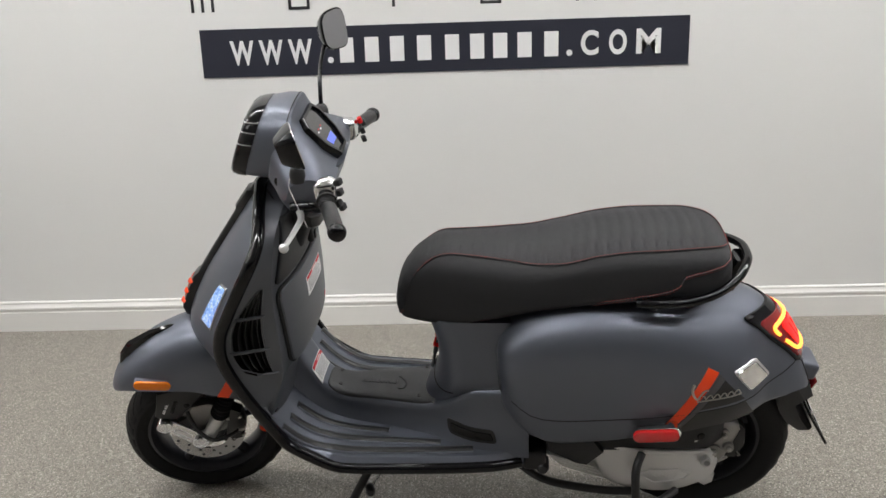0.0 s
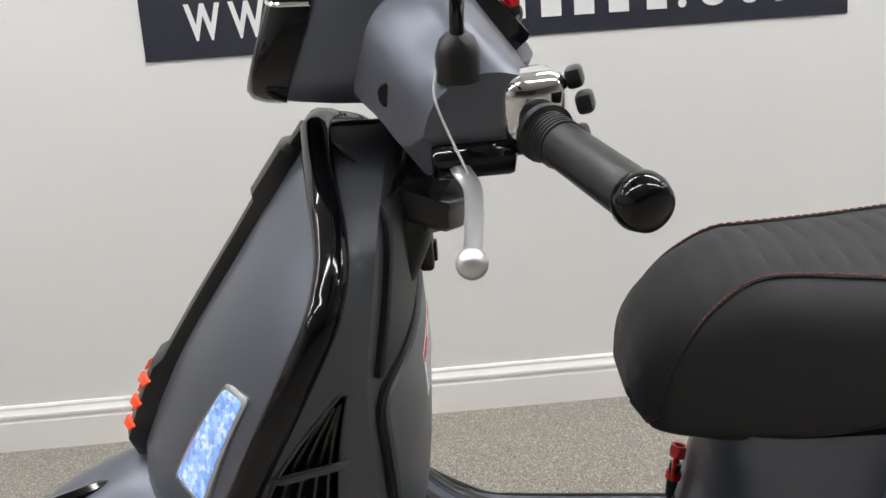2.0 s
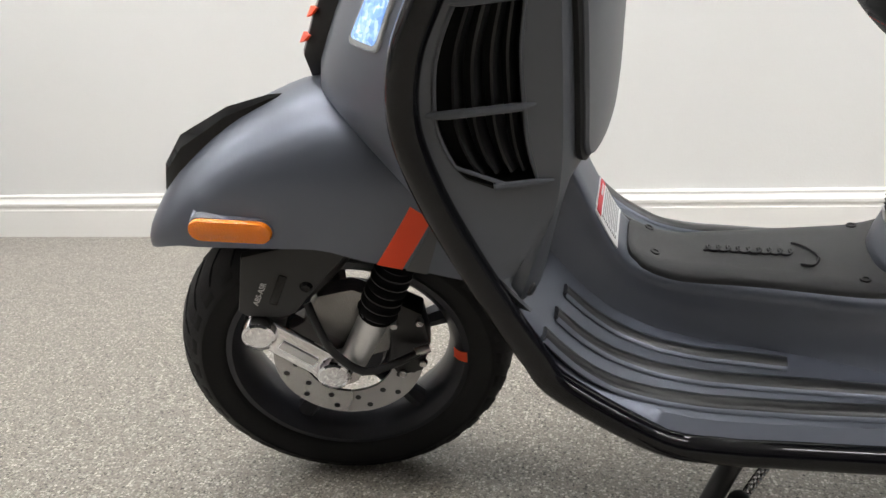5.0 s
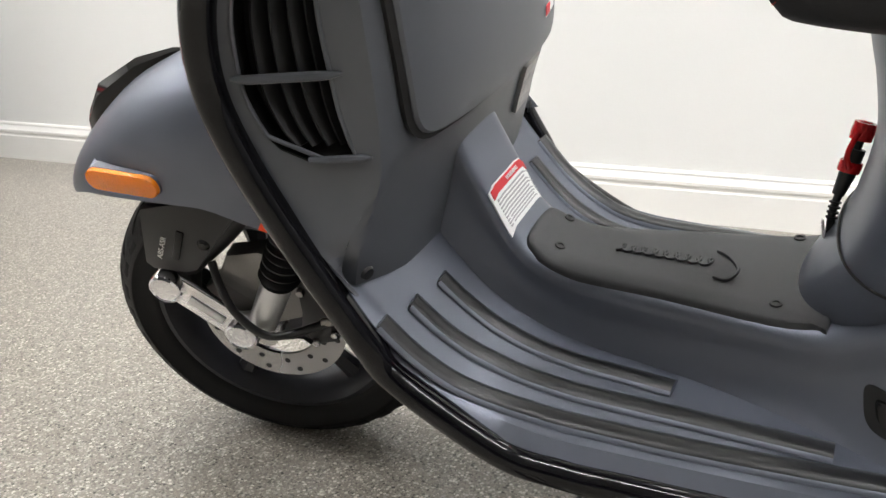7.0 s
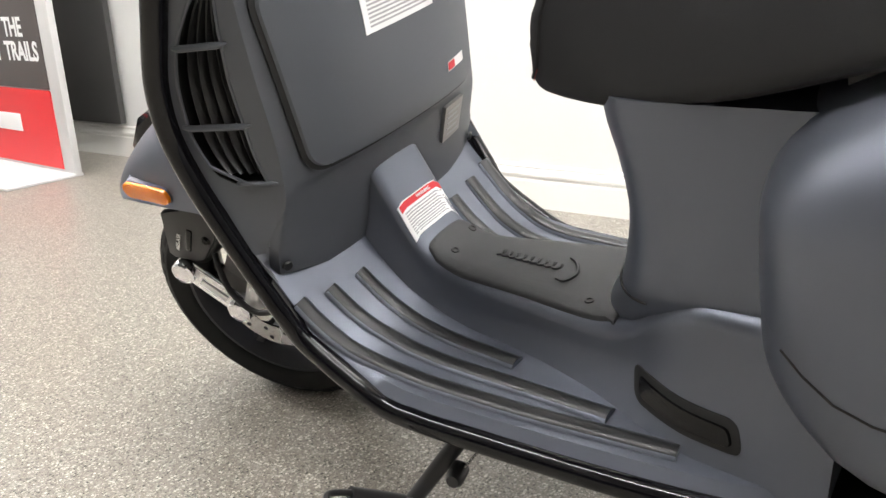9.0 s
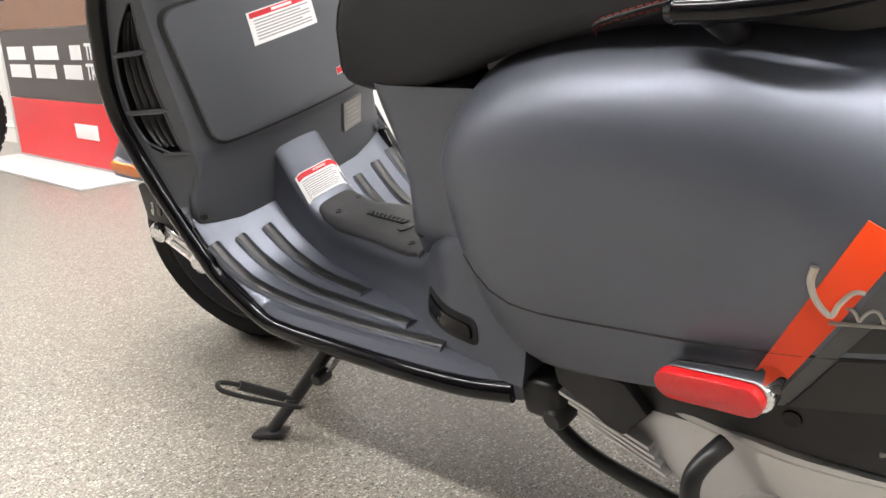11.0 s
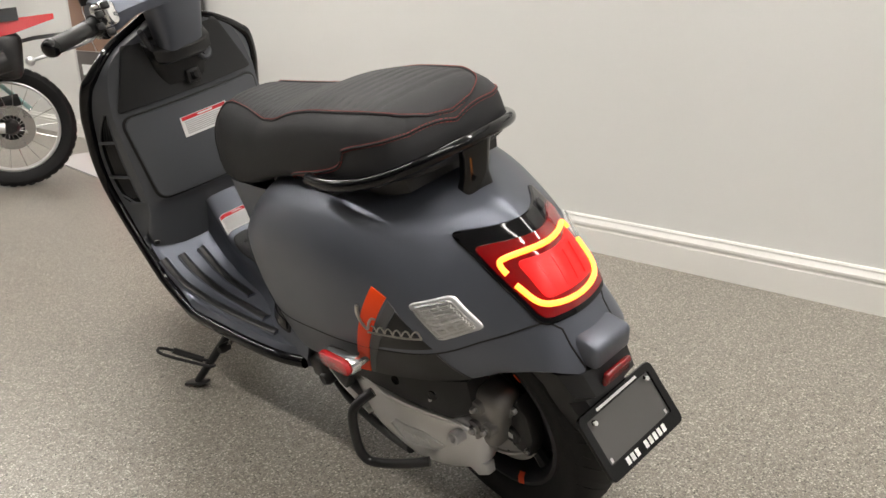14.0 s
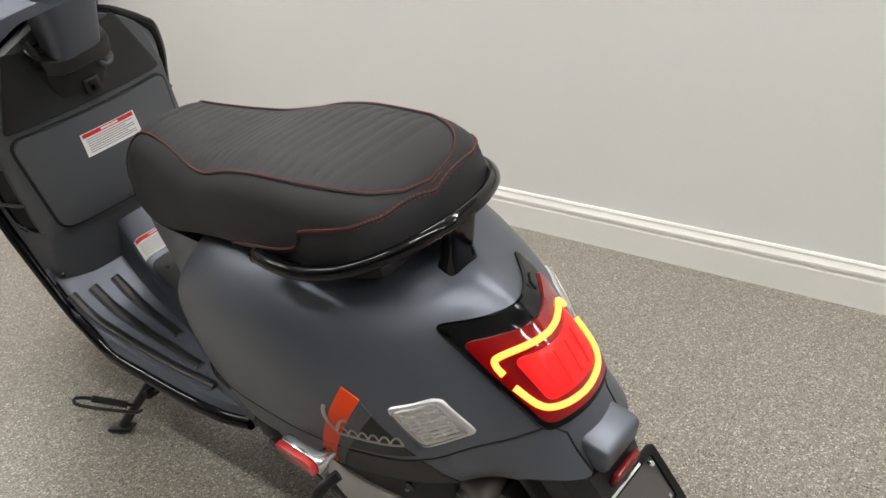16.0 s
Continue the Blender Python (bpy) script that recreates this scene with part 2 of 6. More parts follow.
def slab(outline, normal, thick, bevel=0.0, bm=None, seg=2):
    """A plate: a closed outline in space, pushed along normal."""
    one = bmesh.new()
    f = one.faces.new([one.verts.new(p) for p in outline])
    r = bmesh.ops.extrude_face_region(one, geom=[f])
    top = [v for v in r["geom"] if isinstance(v, bmesh.types.BMVert)]
    bmesh.ops.translate(one, vec=Vector(normal).normalized() * thick, verts=top)
    bmesh.ops.recalc_face_normals(one, faces=one.faces[:])
    if bevel:
        edges = [e for e in one.edges if e.verts[0] in top and e.verts[1] in top]
        bmesh.ops.bevel(one, geom=edges, offset=bevel, segments=seg, affect="EDGES", profile=0.5)
    return merge(one, bm)


def mirrored(bm):
    """The same shape on the other side of the scooter's middle."""
    b = bm.copy()
    for v in b.verts:
        v.co.y = -v.co.y
    bmesh.ops.reverse_faces(b, faces=b.faces[:])
    return b


def part(name, bm, material, parent=None, label="", sharp=38, closed=True):
    """Links a bmesh as one mesh object under a thing or a part."""
    if closed:
        bmesh.ops.recalc_face_normals(bm, faces=bm.faces[:])
    me = bpy.data.meshes.new(name)
    bm.to_mesh(me)
    bm.free()
    me.polygons.foreach_set("use_smooth", [True] * len(me.polygons))
    me.set_sharp_from_angle(angle=radians(sharp))
    me.materials.append(material)
    ob = new(name, me)
    if parent:
        ob.parent = parent
    if label:
        ob["label"] = label
    return ob


def axis_pose(at, along):
    """A pose at a point whose z axis points along a direction."""
    return Matrix.Translation(at) @ Vector(along).to_track_quat("Z", "Y").to_matrix().to_4x4()


# ---- large structure ----
x0, x1, y0, y1 = ROOM
tagged(part("floor", rbox((x1 - x0 + 0.6, y1 - y0 + 0.6, 0.2), pose((x0 + x1) / 2, (y0 + y1) / 2, -0.1), 0), FLOOR), "speckled beige epoxy flake floor with a satin coat", "floor", kind="structure")
tagged(part("ceiling", rbox((x1 - x0 + 0.6, y1 - y0 + 0.6, 0.15), pose((x0 + x1) / 2, (y0 + y1) / 2, CEIL + 0.075), 0), CEILING), "plain white showroom ceiling", "ceiling", kind="structure")
# south and east walls stay out of view; their greys only shape reflections
for nm, size, at in (
    ("wall_north", (x1 - x0 + 0.4, 0.2, CEIL), ((x0 + x1) / 2, y1 + 0.1, CEIL / 2)),
    ("wall_south", (x1 - x0 + 0.4, 0.2, CEIL), ((x0 + x1) / 2, y0 - 0.1, CEIL / 2)),
    ("wall_west", (0.2, y1 - y0, CEIL), (x0 - 0.1, (y0 + y1) / 2, CEIL / 2)),
    ("wall_east", (0.2, y1 - y0, CEIL), (x1 + 0.1, (y0 + y1) / 2, CEIL / 2)),
):
    tagged(part(nm, rbox(size, pose(*at), 0), {"wall_south": DIMMING_WALL, "wall_east": FILL_WALL}.get(nm, WALL)), {"wall_south": "unseen south wall, dark grey to dim reflections on the scooter", "wall_east": "unseen east wall, mid grey to balance reflections on the scooter"}.get(nm, "smooth off-white painted showroom wall"), "wall", kind="structure")


def baseboard(a, b, out):
    """A moulded skirting board from a to b along a wall; out points into the room."""
    o = Vector(out)
    rings = []
    for p in (Vector(a), Vector(b)):
        rings.append([p + o * d + Vector((0, 0, z)) for d, z in ((0, 0), (0.016, 0), (0.016, 0.088), (0.013, 0.093), (0.013, 0.098), (0.018, 0.104), (0.018, 0.112), (0.012, 0.12), (0.009, 0.128), (0.010, 0.134), (0.006, 0.14), (0, 0.14))])
    return tagged(part("baseboard", loft(rings), TRIM, sharp=25), "white moulded baseboard along the wall foot", "baseboard", kind="structure")


baseboard((x0, y1, 0), (x1, y1, 0), (0, -1, 0))

# ceiling lights: rows of linear lamps across the showroom
def ceiling_light():
    top = tagged(new("ceiling_light"), "long white linear ceiling lamp, switched on", "ceiling lamp", group="ceiling lamps")
    part("housing", rbox((2.4, 0.16, 0.05), pose(0, 0, -0.025), 0.01), TRIM, top)
    part("diffuser", rbox((2.34, 0.12, 0.02), pose(0, 0, -0.058), 0.006), TUBE, top)
    return top


first = ceiling_light()
spots = [(x, y) for y in (0.6, 2.5) for x in (-4.6, -1.4, 1.8, 5.0)]
for i, (x, y) in enumerate(spots):
    m = pose(x, y, CEIL)
    if i:
        copy_thing(first, m)
    else:
        first.matrix_basis = m

# ---- the scooter: x runs from its front axle to the rear, y to its right side, z up ----
scooter = tagged(new("scooter"), "matte dark grey retro scooter, orange stripes, on its side stand", "scooter")
scooter.matrix_basis = SCOOTER
FRONT_AXLE, REAR_AXLE = Vector((0.018, 0, 0.229)), Vector((1.372, 0, 0.243))
STEER_AT = Vector((0.44, 0, 1.0))
STEER_AXIS = Vector((0.40, 0, 0.9)).normalized()
STEERED = Matrix.Translation(STEER_AT) @ Matrix.Rotation(radians(STEER), 4, STEER_AXIS) @ Matrix.Translation(-STEER_AT)

FORK = Matrix.Translation((0.014, 0, 0)) @ Matrix.Translation(STEER_AT) @ Matrix.Rotation(radians(15), 4, STEER_AXIS) @ Matrix.Translation(-STEER_AT)
LINK = FORK @ Matrix.Translation((-0.027, 0.02, 0.019))


def forked(bm):
    bmesh.ops.transform(bm, matrix=FORK, verts=bm.verts[:])
    return bm


def linked(bm):
    bmesh.ops.transform(bm, matrix=LINK, verts=bm.verts[:])
    return bm


def steered(bm):
    bmesh.ops.transform(bm, matrix=STEERED, verts=bm.verts[:])
    return bm


# rear bodywork -----------------------------------------------------------
body_top = curve_of((0.86, 0.575), (0.866, 0.607), (0.882, 0.642), (0.915, 0.676), (0.97, 0.702), (1.05, 0.72), (1.2, 0.73), (1.3, 0.722), (1.36, 0.707), (1.42, 0.69), (1.475, 0.67), (1.51, 0.645), (1.556, 0.598), (1.604, 0.512), (1.628, 0.455))
body_half = curve_of((0.86, 0.09), (0.866, 0.135), (0.88, 0.175), (0.915, 0.2), (0.97, 0.213), (1.05, 0.222), (1.2, 0.228), (1.3, 0.221), (1.36, 0.209), (1.414, 0.193), (1.467, 0.164), (1.508, 0.132), (1.56, 0.114), (1.604, 0.094), (1.628, 0.052))
body_wide = curve_of((0.86, 0.57), (0.95, 0.53), (1.2, 0.52), (1.4, 0.495), (1.5, 0.465), (1.628, 0.42))
body_foot = curve_of((0.86, 0.45), (0.9, 0.4), (0.96, 0.35), (1.0, 0.34), (1.1, 0.354), (1.255, 0.386), (1.4, 0.408), (1.475, 0.414), (1.53, 0.428), (1.575, 0.442), (1.6, 0.442), (1.628, 0.426))
body_seam = curve_of((0.86, 0.52), (0.9, 0.47), (0.97, 0.432), (1.164, 0.452), (1.33, 0.469), (1.443, 0.48), (1.5, 0.493), (1.54, 0.506), (1.573, 0.517), (1.628, 0.52))
up_n = curve_of((0.86, 2.2), (0.95, 3.0), (1.1, 3.8), (1.22, 3.6), (1.32, 2.6), (1.42, 1.75), (1.5, 1.4), (1.628, 1.5))
up_m = curve_of((0.86, 1.9), (0.95, 2.2), (1.1, 2.3), (1.22, 2.15), (1.35, 1.95), (1.45, 1.75), (1.628, 1.8))


def seam_z(x):
    return min(body_seam(x), body_top(x) - 0.018)


def body_y(x, z):
    """Half width of the rear bodywork at a place along it and a height."""
    w, zw = body_half(x), body_wide(x)
    if z >= zw:
        t = min(1.0, (z - zw) / max(1e-4, body_top(x) - zw))
        return w * max(0.0, 1 - t ** up_n(x)) ** (1 / up_m(x))
    q = min(1.3, (zw - z) / max(1e-4, zw - body_foot(x)))
    return w * (1 - 0.10 * q * q)


def body_arc(x, z_from, steps):
    """The left half of a cross-section, from a height up to the middle of the top."""
    zw, zt, w = body_wide(x), body_top(x), body_half(x)
    pts = []
    low = max(2, steps // 3)
    if z_from < zw - 0.004:
        for k in range(low):
            z = z_from + (zw - z_from) * k / low
            pts.append((x, -body_y(x, z), z))
    first, count = 0.0, steps
    if not pts:
        first = math.asin(min(1.0, max(0.0, (z_from - zw) / (zt - zw)) ** (up_n(x) / 2)))
        count = steps + low
    for k in range(count + 1):
        a = first + (math.pi / 2 - first) * k / count
        pts.append((x, -w * max(0.0, math.cos(a)) ** (2 / up_m(x)), zw + (zt - zw) * max(0.0, math.sin(a)) ** (2 / up_n(x))))
    return pts


xs = [0.86, 0.863, 0.868, 0.875, 0.885, 0.9, 0.92, 0.945] + [0.975 + 0.025 * k for k in range(18)] + [1.42, 1.44, 1.46, 1.475, 1.49, 1.5, 1.51, 1.525, 1.54, 1.556, 1.57, 1.585, 1.6, 1.612, 1.622, 1.628]
rings = []
for x in xs:
    half = body_arc(x, seam_z(x), 22)
    rings.append(half + [(a, -b, c) for a, b, c in reversed(half[:-1])])
bodywork = part("rear_bodywork", shell(rings, 0.003), GREY, scooter, sharp=50)
lower = []
for x in xs[3:]:
    zs = seam_z(x) - 0.0025
    zf = body_foot(x)
    lower.append([(x, -max(0.004, body_y(x, zs + (zf - zs) * k / 10) - 0.0015 - (0.01 if k == 10 else 0)), zs + (zf - zs) * k / 10) for k in range(11)])
skirt = shell(lower, 0.003)
part("lower_panel", mirrored(skirt), GREY, scooter, sharp=50)
part("lower_panel", skirt, GREY, scooter, sharp=50)
core = []
for x in xs[2:-2]:
    w = body_half(x) * (0.86 if x < 1.5 else 0.7)
    zt, zf = body_wide(x), body_foot(x) + 0.02
    core.append([(x, -w, zf), (x, -w, zt), (x, w, zt), (x, w, zf)])
part("inner_fender", loft(core), SATIN_BLACK, scooter)

# seat post and tunnel ----------------------------------------------------
neck_front = curve_of((0.27, 0.655), (0.35, 0.66), (0.385, 0.67), (0.42, 0.69), (0.46, 0.703), (0.52, 0.71), (0.57, 0.704), (0.62, 0.692), (0.69, 0.684))
neck_half = curve_of((0.27, 0.05), (0.35, 0.07), (0.4, 0.098), (0.43, 0.116), (0.46, 0.122), (0.55, 0.12), (0.69, 0.12))
rings = []
for k in range(24):
    z = 0.27 + (0.648 - 0.27) * k / 23
    xf, w = neck_front(z), neck_half(z)
    ring = []
    for j in range(25):
        a = math.pi * j / 24 - math.pi / 2
        ring.append((xf + 0.07 * (1 - max(0, math.cos(a)) ** (2 / 2.4)), w * math.copysign(abs(math.sin(a)) ** (2 / 2.4), math.sin(a)), z))
    back_x = 1.1 if z < 0.56 else 0.93
    ring += [(back_x, w, z), (back_x, -w, z)]
    rings.append(ring)
part("seat_post", loft(rings), GREY, scooter)

floor_z = curve_of((0.285, 0.456), (0.31, 0.418), (0.34, 0.378), (0.37, 0.346), (0.40, 0.324), (0.45, 0.304), (0.5, 0.297), (0.8, 0.292), (0.95, 0.288))
floor_half = curve_of((0.29, 0.222), (0.36, 0.223), (0.45, 0.223), (0.6, 0.216), (0.75, 0.206), (0.85, 0.193), (0.92, 0.172), (0.95, 0.15))
fx = [0.295] + [0.312 + 0.0125 * k for k in range(12)] + [0.475 + 0.02 * k for k in range(24)]
rings = []
for x in fx:
    w, z = floor_half(x), floor_z(x)
    rings.append([(x, -w + 0.012, z - 0.05), (x, -w, z - 0.04), (x, -w, z - 0.012), (x, -w + 0.012, z - 0.001), (x, -w + 0.03, z), (x, 0, z), (x, w - 0.03, z), (x, w - 0.012, z - 0.001), (x, w, z - 0.012), (x, w, z - 0.04), (x, w - 0.012, z - 0.05)])
floorboard = part("floorboard", loft(rings), GREY, scooter)

tunnel_top = curve_of((0.32, 0.56), (0.345, 0.502), (0.371, 0.446), (0.391, 0.407), (0.41, 0.387), (0.44, 0.373), (0.47, 0.368), (0.65, 0.368), (0.7, 0.376), (0.73, 0.395), (0.76, 0.425), (0.82, 0.45), (0.94, 0.45))
tunnel_half = curve_of((0.32, 0.05), (0.4, 0.052), (0.45, 0.056), (0.55, 0.07), (0.65, 0.085), (0.72, 0.1), (0.8, 0.128), (0.94, 0.14))
tunnel_base = curve_of((0.32, 0.068), (0.4, 0.076), (0.5, 0.085), (0.58, 0.097), (0.66, 0.122), (0.74, 0.152), (0.82, 0.174), (0.94, 0.178))
rings = []
for k in range(44):
    x = 0.32 + 0.62 * k / 43
    zt, w, zf = tunnel_top(x), tunnel_half(x), floor_z(x) - 0.01
    half = []
    for j in range(7):
        u = j / 6
        half.append((x, -(w + (tunnel_base(x) - w) * (1 - u) ** 2.2), zf + (zt - 0.022 - zf) * u))
    for j in range(1, 6):
        a = math.pi / 2 * j / 5
        half.append((x, -(w - 0.022 * (1 - math.cos(a))), zt - 0.022 + 0.02 * math.sin(a)))
    half.append((x, 0, zt))
    rings.append(half + [(a, -b, c) for a, b, c in reversed(half[:-1])])
part("tunnel", loft(rings), GREY, scooter)

# leg shield --------------------------------------------------------------
rim_x = curve_of((0.27, 0.402), (0.30, 0.376), (0.33, 0.352), (0.36, 0.33), (0.405, 0.305), (0.451, 0.281), (0.52, 0.249), (0.574, 0.229), (0.62, 0.219), (0.659, 0.221), (0.70, 0.237), (0.756, 0.266), (0.845, 0.317), (0.868, 0.329), (0.882, 0.334), (0.897, 0.337), (0.912, 0.336), (0.93, 0.33), (0.943, 0.323), (0.953, 0.317), (0.966, 0.311), (0.972, 0.307))
rim_y = curve_of((0.27, 0.222), (0.30, 0.225), (0.45, 0.232), (0.6, 0.236), (0.72, 0.235), (0.8, 0.233), (0.845, 0.226), (0.868, 0.213), (0.882, 0.198), (0.897, 0.18), (0.912, 0.16), (0.93, 0.13), (0.943, 0.096), (0.953, 0.066), (0.966, 0.03), (0.972, 0.008))
nose_x = curve_of((0.27, 0.345), (0.35, 0.285), (0.45, 0.2), (0.52, 0.135), (0.57, 0.083), (0.605, 0.058), (0.642, 0.073), (0.738, 0.129), (0.844, 0.209), (0.93, 0.274), (0.955, 0.294), (0.972, 0.304))
knee_x = curve_of((0.375, 0.312), (0.42, 0.323), (0.46, 0.333), (0.5, 0.345), (0.535, 0.359), (0.55, 0.374), (0.57, 0.381), (0.64, 0.387), (0.69, 0.390), (0.75, 0.388), (0.8, 0.387), (0.9, 0.39), (0.975, 0.395))
corner_x = curve_of((0.375, 0.29), (0.43, 0.306), (0.48, 0.325), (0.54, 0.348), (0.6, 0.353), (0.7, 0.355), (0.78, 0.358), (0.85, 0.368), (0.92, 0.378), (0.975, 0.385))
corner_y = curve_of((0.375, 0.224), (0.43, 0.222), (0.48, 0.209), (0.54, 0.197), (0.6, 0.195), (0.7, 0.197), (0.78, 0.196), (0.85, 0.184), (0.9, 0.163), (0.94, 0.122), (0.975, 0.026))


def shield_front(y, z):
    v = min(1.0, abs(y) / rim_y(z))
    return rim_x(z) - (rim_x(z) - nose_x(z)) * (1 - v**1.7)


def knee_wall(z):
    """The knee panel's side wall at a height: its front and rear edge, each as x and half width."""
    ry = rim_y(z) * 0.985
    return rim_x(z) + 0.004, ry, corner_x(z), min(corner_y(z), ry * 0.94)


def shield_back(y, z):
    rx, ry, cx, cy = knee_wall(z)
    a = abs(y)
    if a >= cy:
        return rx + (cx - rx) * min(1.0, max(0.0, (ry - a) / (ry - cy)))
    power = 2.6 if z > 0.56 else 2.6 + 26 * (0.56 - max(z, 0.46))
    return knee_x(z) - (knee_x(z) - cx) * (a / cy) ** power


def wall_point(sgn, z, u, depth=0.0):
    """A point of the knee panel's side wall: u runs from the rim (0) to the rear corner (1)."""
    rx, ry, cx, cy = knee_wall(z)
    n = Vector((ry - cy, cx - rx, 0)).normalized()
    return Vector((rx + (cx - rx) * u - depth * n.x, sgn * (ry - (ry - cy) * u - depth * n.y), z))


vent_front_x = curve_of((0.552, 0.292), (0.562, 0.272), (0.585, 0.256), (0.62, 0.247), (0.66, 0.25), (0.71, 0.268), (0.755, 0.3), (0.792, 0.336))
vent_rear_x = curve_of((0.552, 0.33), (0.6, 0.322), (0.66, 0.321), (0.72, 0.328), (0.792, 0.343))


def vent_u(z, t):
    """Where the vent lies on the side wall at a height: t runs from its front edge (0) to its rear edge (1)."""
    rx, _, cx, _ = knee_wall(z)
    a, b = (vent_front_x(z) - rx) / (cx - rx), (vent_rear_x(z) - rx) / (cx - rx)
    return a + (b - a) * t


zs = [0.30 + 0.025 * k for k in range(24)] + [0.885, 0.895, 0.905, 0.915, 0.925, 0.935, 0.943, 0.95, 0.957, 0.963, 0.967, 0.97, 0.9715]
vv = [math.sin(math.pi / 2 * (k / 20 - 1)) for k in range(41)]
front = [[(shield_front(v * rim_y(z), z), v * rim_y(z), z) for v in vv] for z in zs]
part("leg_shield", shell(front, 0.004), GREY, scooter, sharp=50)
VENT_LOW, VENT_HIGH = 0.552, 0.792
zk = [0.38, 0.39, 0.40, 0.415, 0.43, 0.445, 0.46, 0.475, 0.49, 0.505, 0.518, 0.528, 0.535, 0.541, 0.547] + [VENT_LOW + (VENT_HIGH - VENT_LOW) * k / 20 for k in range(21)] + [0.805, 0.82, 0.835, 0.85, 0.865, 0.88] + [z for z in zs if z >= 0.89]


def knee_columns(z):
    mid = min(max(z, VENT_LOW), VENT_HIGH)
    side = [0.0, 0.03, vent_u(mid, 0.0)] + [vent_u(mid, k / 4) for k in (1, 2, 3)] + [vent_u(mid, 1.0), 0.965, 1.0]
    face = [0.985, 0.96, 0.92, 0.86, 0.76, 0.62, 0.45, 0.25, 0.1]
    return side, face


bm = bmesh.new()
grid = []
for z in zk:
    row = []
    for sgn in (-1, 1):
        side, face = knee_columns(z)
        half = [wall_point(sgn, z, u) for u in side]
        cy = knee_wall(z)[3]
        half += [Vector((shield_back(sgn * cy * k, z), sgn * cy * k, z)) for k in face]
        for p in half:
            # the pod's lower edge climbs towards its outer corner
            if z < 0.52:
                lift = 0.05 * min(1.0, max(0.0, (abs(p.y) - 0.04) / 0.18)) * (0.52 - z) / 0.14
                q = z + lift
                if abs(p.y) < cy:
                    p.x = shield_back(p.y, q)
                p.z = q
        row += half if sgn < 0 else list(reversed(half))
    grid.append([bm.verts.new(p) for p in row])
wide = len(grid[0])
for za, ra, rb in zip(zk, grid, grid[1:]):
    for j in range(wide - 1):
        k = min(j, wide - 2 - j)
        if VENT_LOW - 1e-6 <= za < VENT_HIGH - 1e-6 and 2 <= k < 6:
            continue
        bm.faces.new((ra[j], ra[j + 1], rb[j + 1], rb[j]))
bmesh.ops.recalc_face_normals(bm, faces=bm.faces[:])
bmesh.ops.solidify(bm, geom=bm.faces[:] + bm.edges[:] + bm.verts[:], thickness=0.003)
knee = part("knee_panel", bm, KNEE, scooter, sharp=32)
# glossy bead round the shield and along the floor
edge = [(rim_x(z) + 0.003, -rim_y(z), z) for z in [0.28 + 0.02 * k for k in range(33)]] + [(rim_x(z) + 0.003, -rim_y(z), z) for z in (0.932, 0.943, 0.953, 0.962, 0.967, 0.97)]
sill = [(x, -floor_half(x) - 0.002, floor_z(x) - 0.026) for x in [0.92 - 0.03 * k for k in range(19)]]
path = smooth_path([sill[0]] + sill[2:17:2] + [edge[3], edge[5]] + edge[8:29:3] + edge[29:], 140)
path = path + [Vector((p.x, -p.y, p.z)) for p in reversed(path[:-1])]
part("edge_trim", tube(path, 0.015, 14), BLACK, scooter, "gloss black edge bead", sharp=60)

# black ledge from the apex of the shield back to the steering column
half = [(0.316, 0.0), (0.32, 0.02), (0.336, 0.05), (0.36, 0.074), (0.4, 0.081), (0.438, 0.074), (0.452, 0.05), (0.455, 0.0)]
plan = half + [(x, -y) for x, y in reversed(half[1:-1])]
ledge_top = curve_of((0.3, 0.971), (0.336, 0.9625), (0.377, 0.939), (0.444, 0.907), (0.46, 0.9))
rings = []
for k, drop in ((0.9, 0.036), (0.965, 0.03), (0.975, 0.012), (1.0, 0.008), (1.0, 0.002), (0.97, 0.0), (0.55, -0.002)):
    rings.append([(0.38 + (x - 0.38) * k, y * k, ledge_top(0.38 + (x - 0.38) * k) - drop) for x, y in plan])
part("shield_ledge", loft(rings), SATIN_BLACK, scooter, "black ledge round the steering column")

# front fender and wheel --------------------------------------------------
fen_top = curve_of((-0.19, 0.437), (-0.186, 0.452), (-0.17, 0.478), (-0.12, 0.53), (-0.03, 0.584), (0.05, 0.605), (0.12, 0.605), (0.2, 0.6))
fen_foot = curve_of((-0.19, 0.436), (-0.175, 0.446), (-0.13, 0.461), (0.02, 0.457), (0.084, 0.437), (0.133, 0.42), (0.2, 0.392))
fen_half = curve_of((-0.19, 0.012), (-0.186, 0.032), (-0.173, 0.055), (-0.14, 0.077), (-0.08, 0.093), (0.02, 0.109), (0.1, 0.118), (0.2, 0.116))


def fender_y(x, z):
    t = (z - fen_foot(x)) / max(1e-4, fen_top(x) - fen_foot(x))
    return fen_half(x) * max(0.0, 1 - min(1, max(0, t)) ** 2.7) ** (1 / 2.2)


rings = []
for x in [-0.19, -0.1885, -0.186, -0.183, -0.179, -0.174, -0.168, -0.16] + [-0.15 + 0.0175 * k for k in range(21)]:
    w, zt, zf = fen_half(x), fen_top(x), fen_foot(x)
    half = [(x, -w + 0.006, zf - 0.001)] + [(x, -w * max(0, math.cos(math.pi / 2 * k / 16)) ** (2 / 2.2), zf + (zt - zf) * max(0, math.sin(math.pi / 2 * k / 16)) ** (2 / 2.7)) for k in range(17)]
    rings.append(half + [(a, -b, c) for a, b, c in reversed(half[:-1])])
part("front_fender", forked(shell(rings, 0.003)), GREY, scooter, sharp=50)


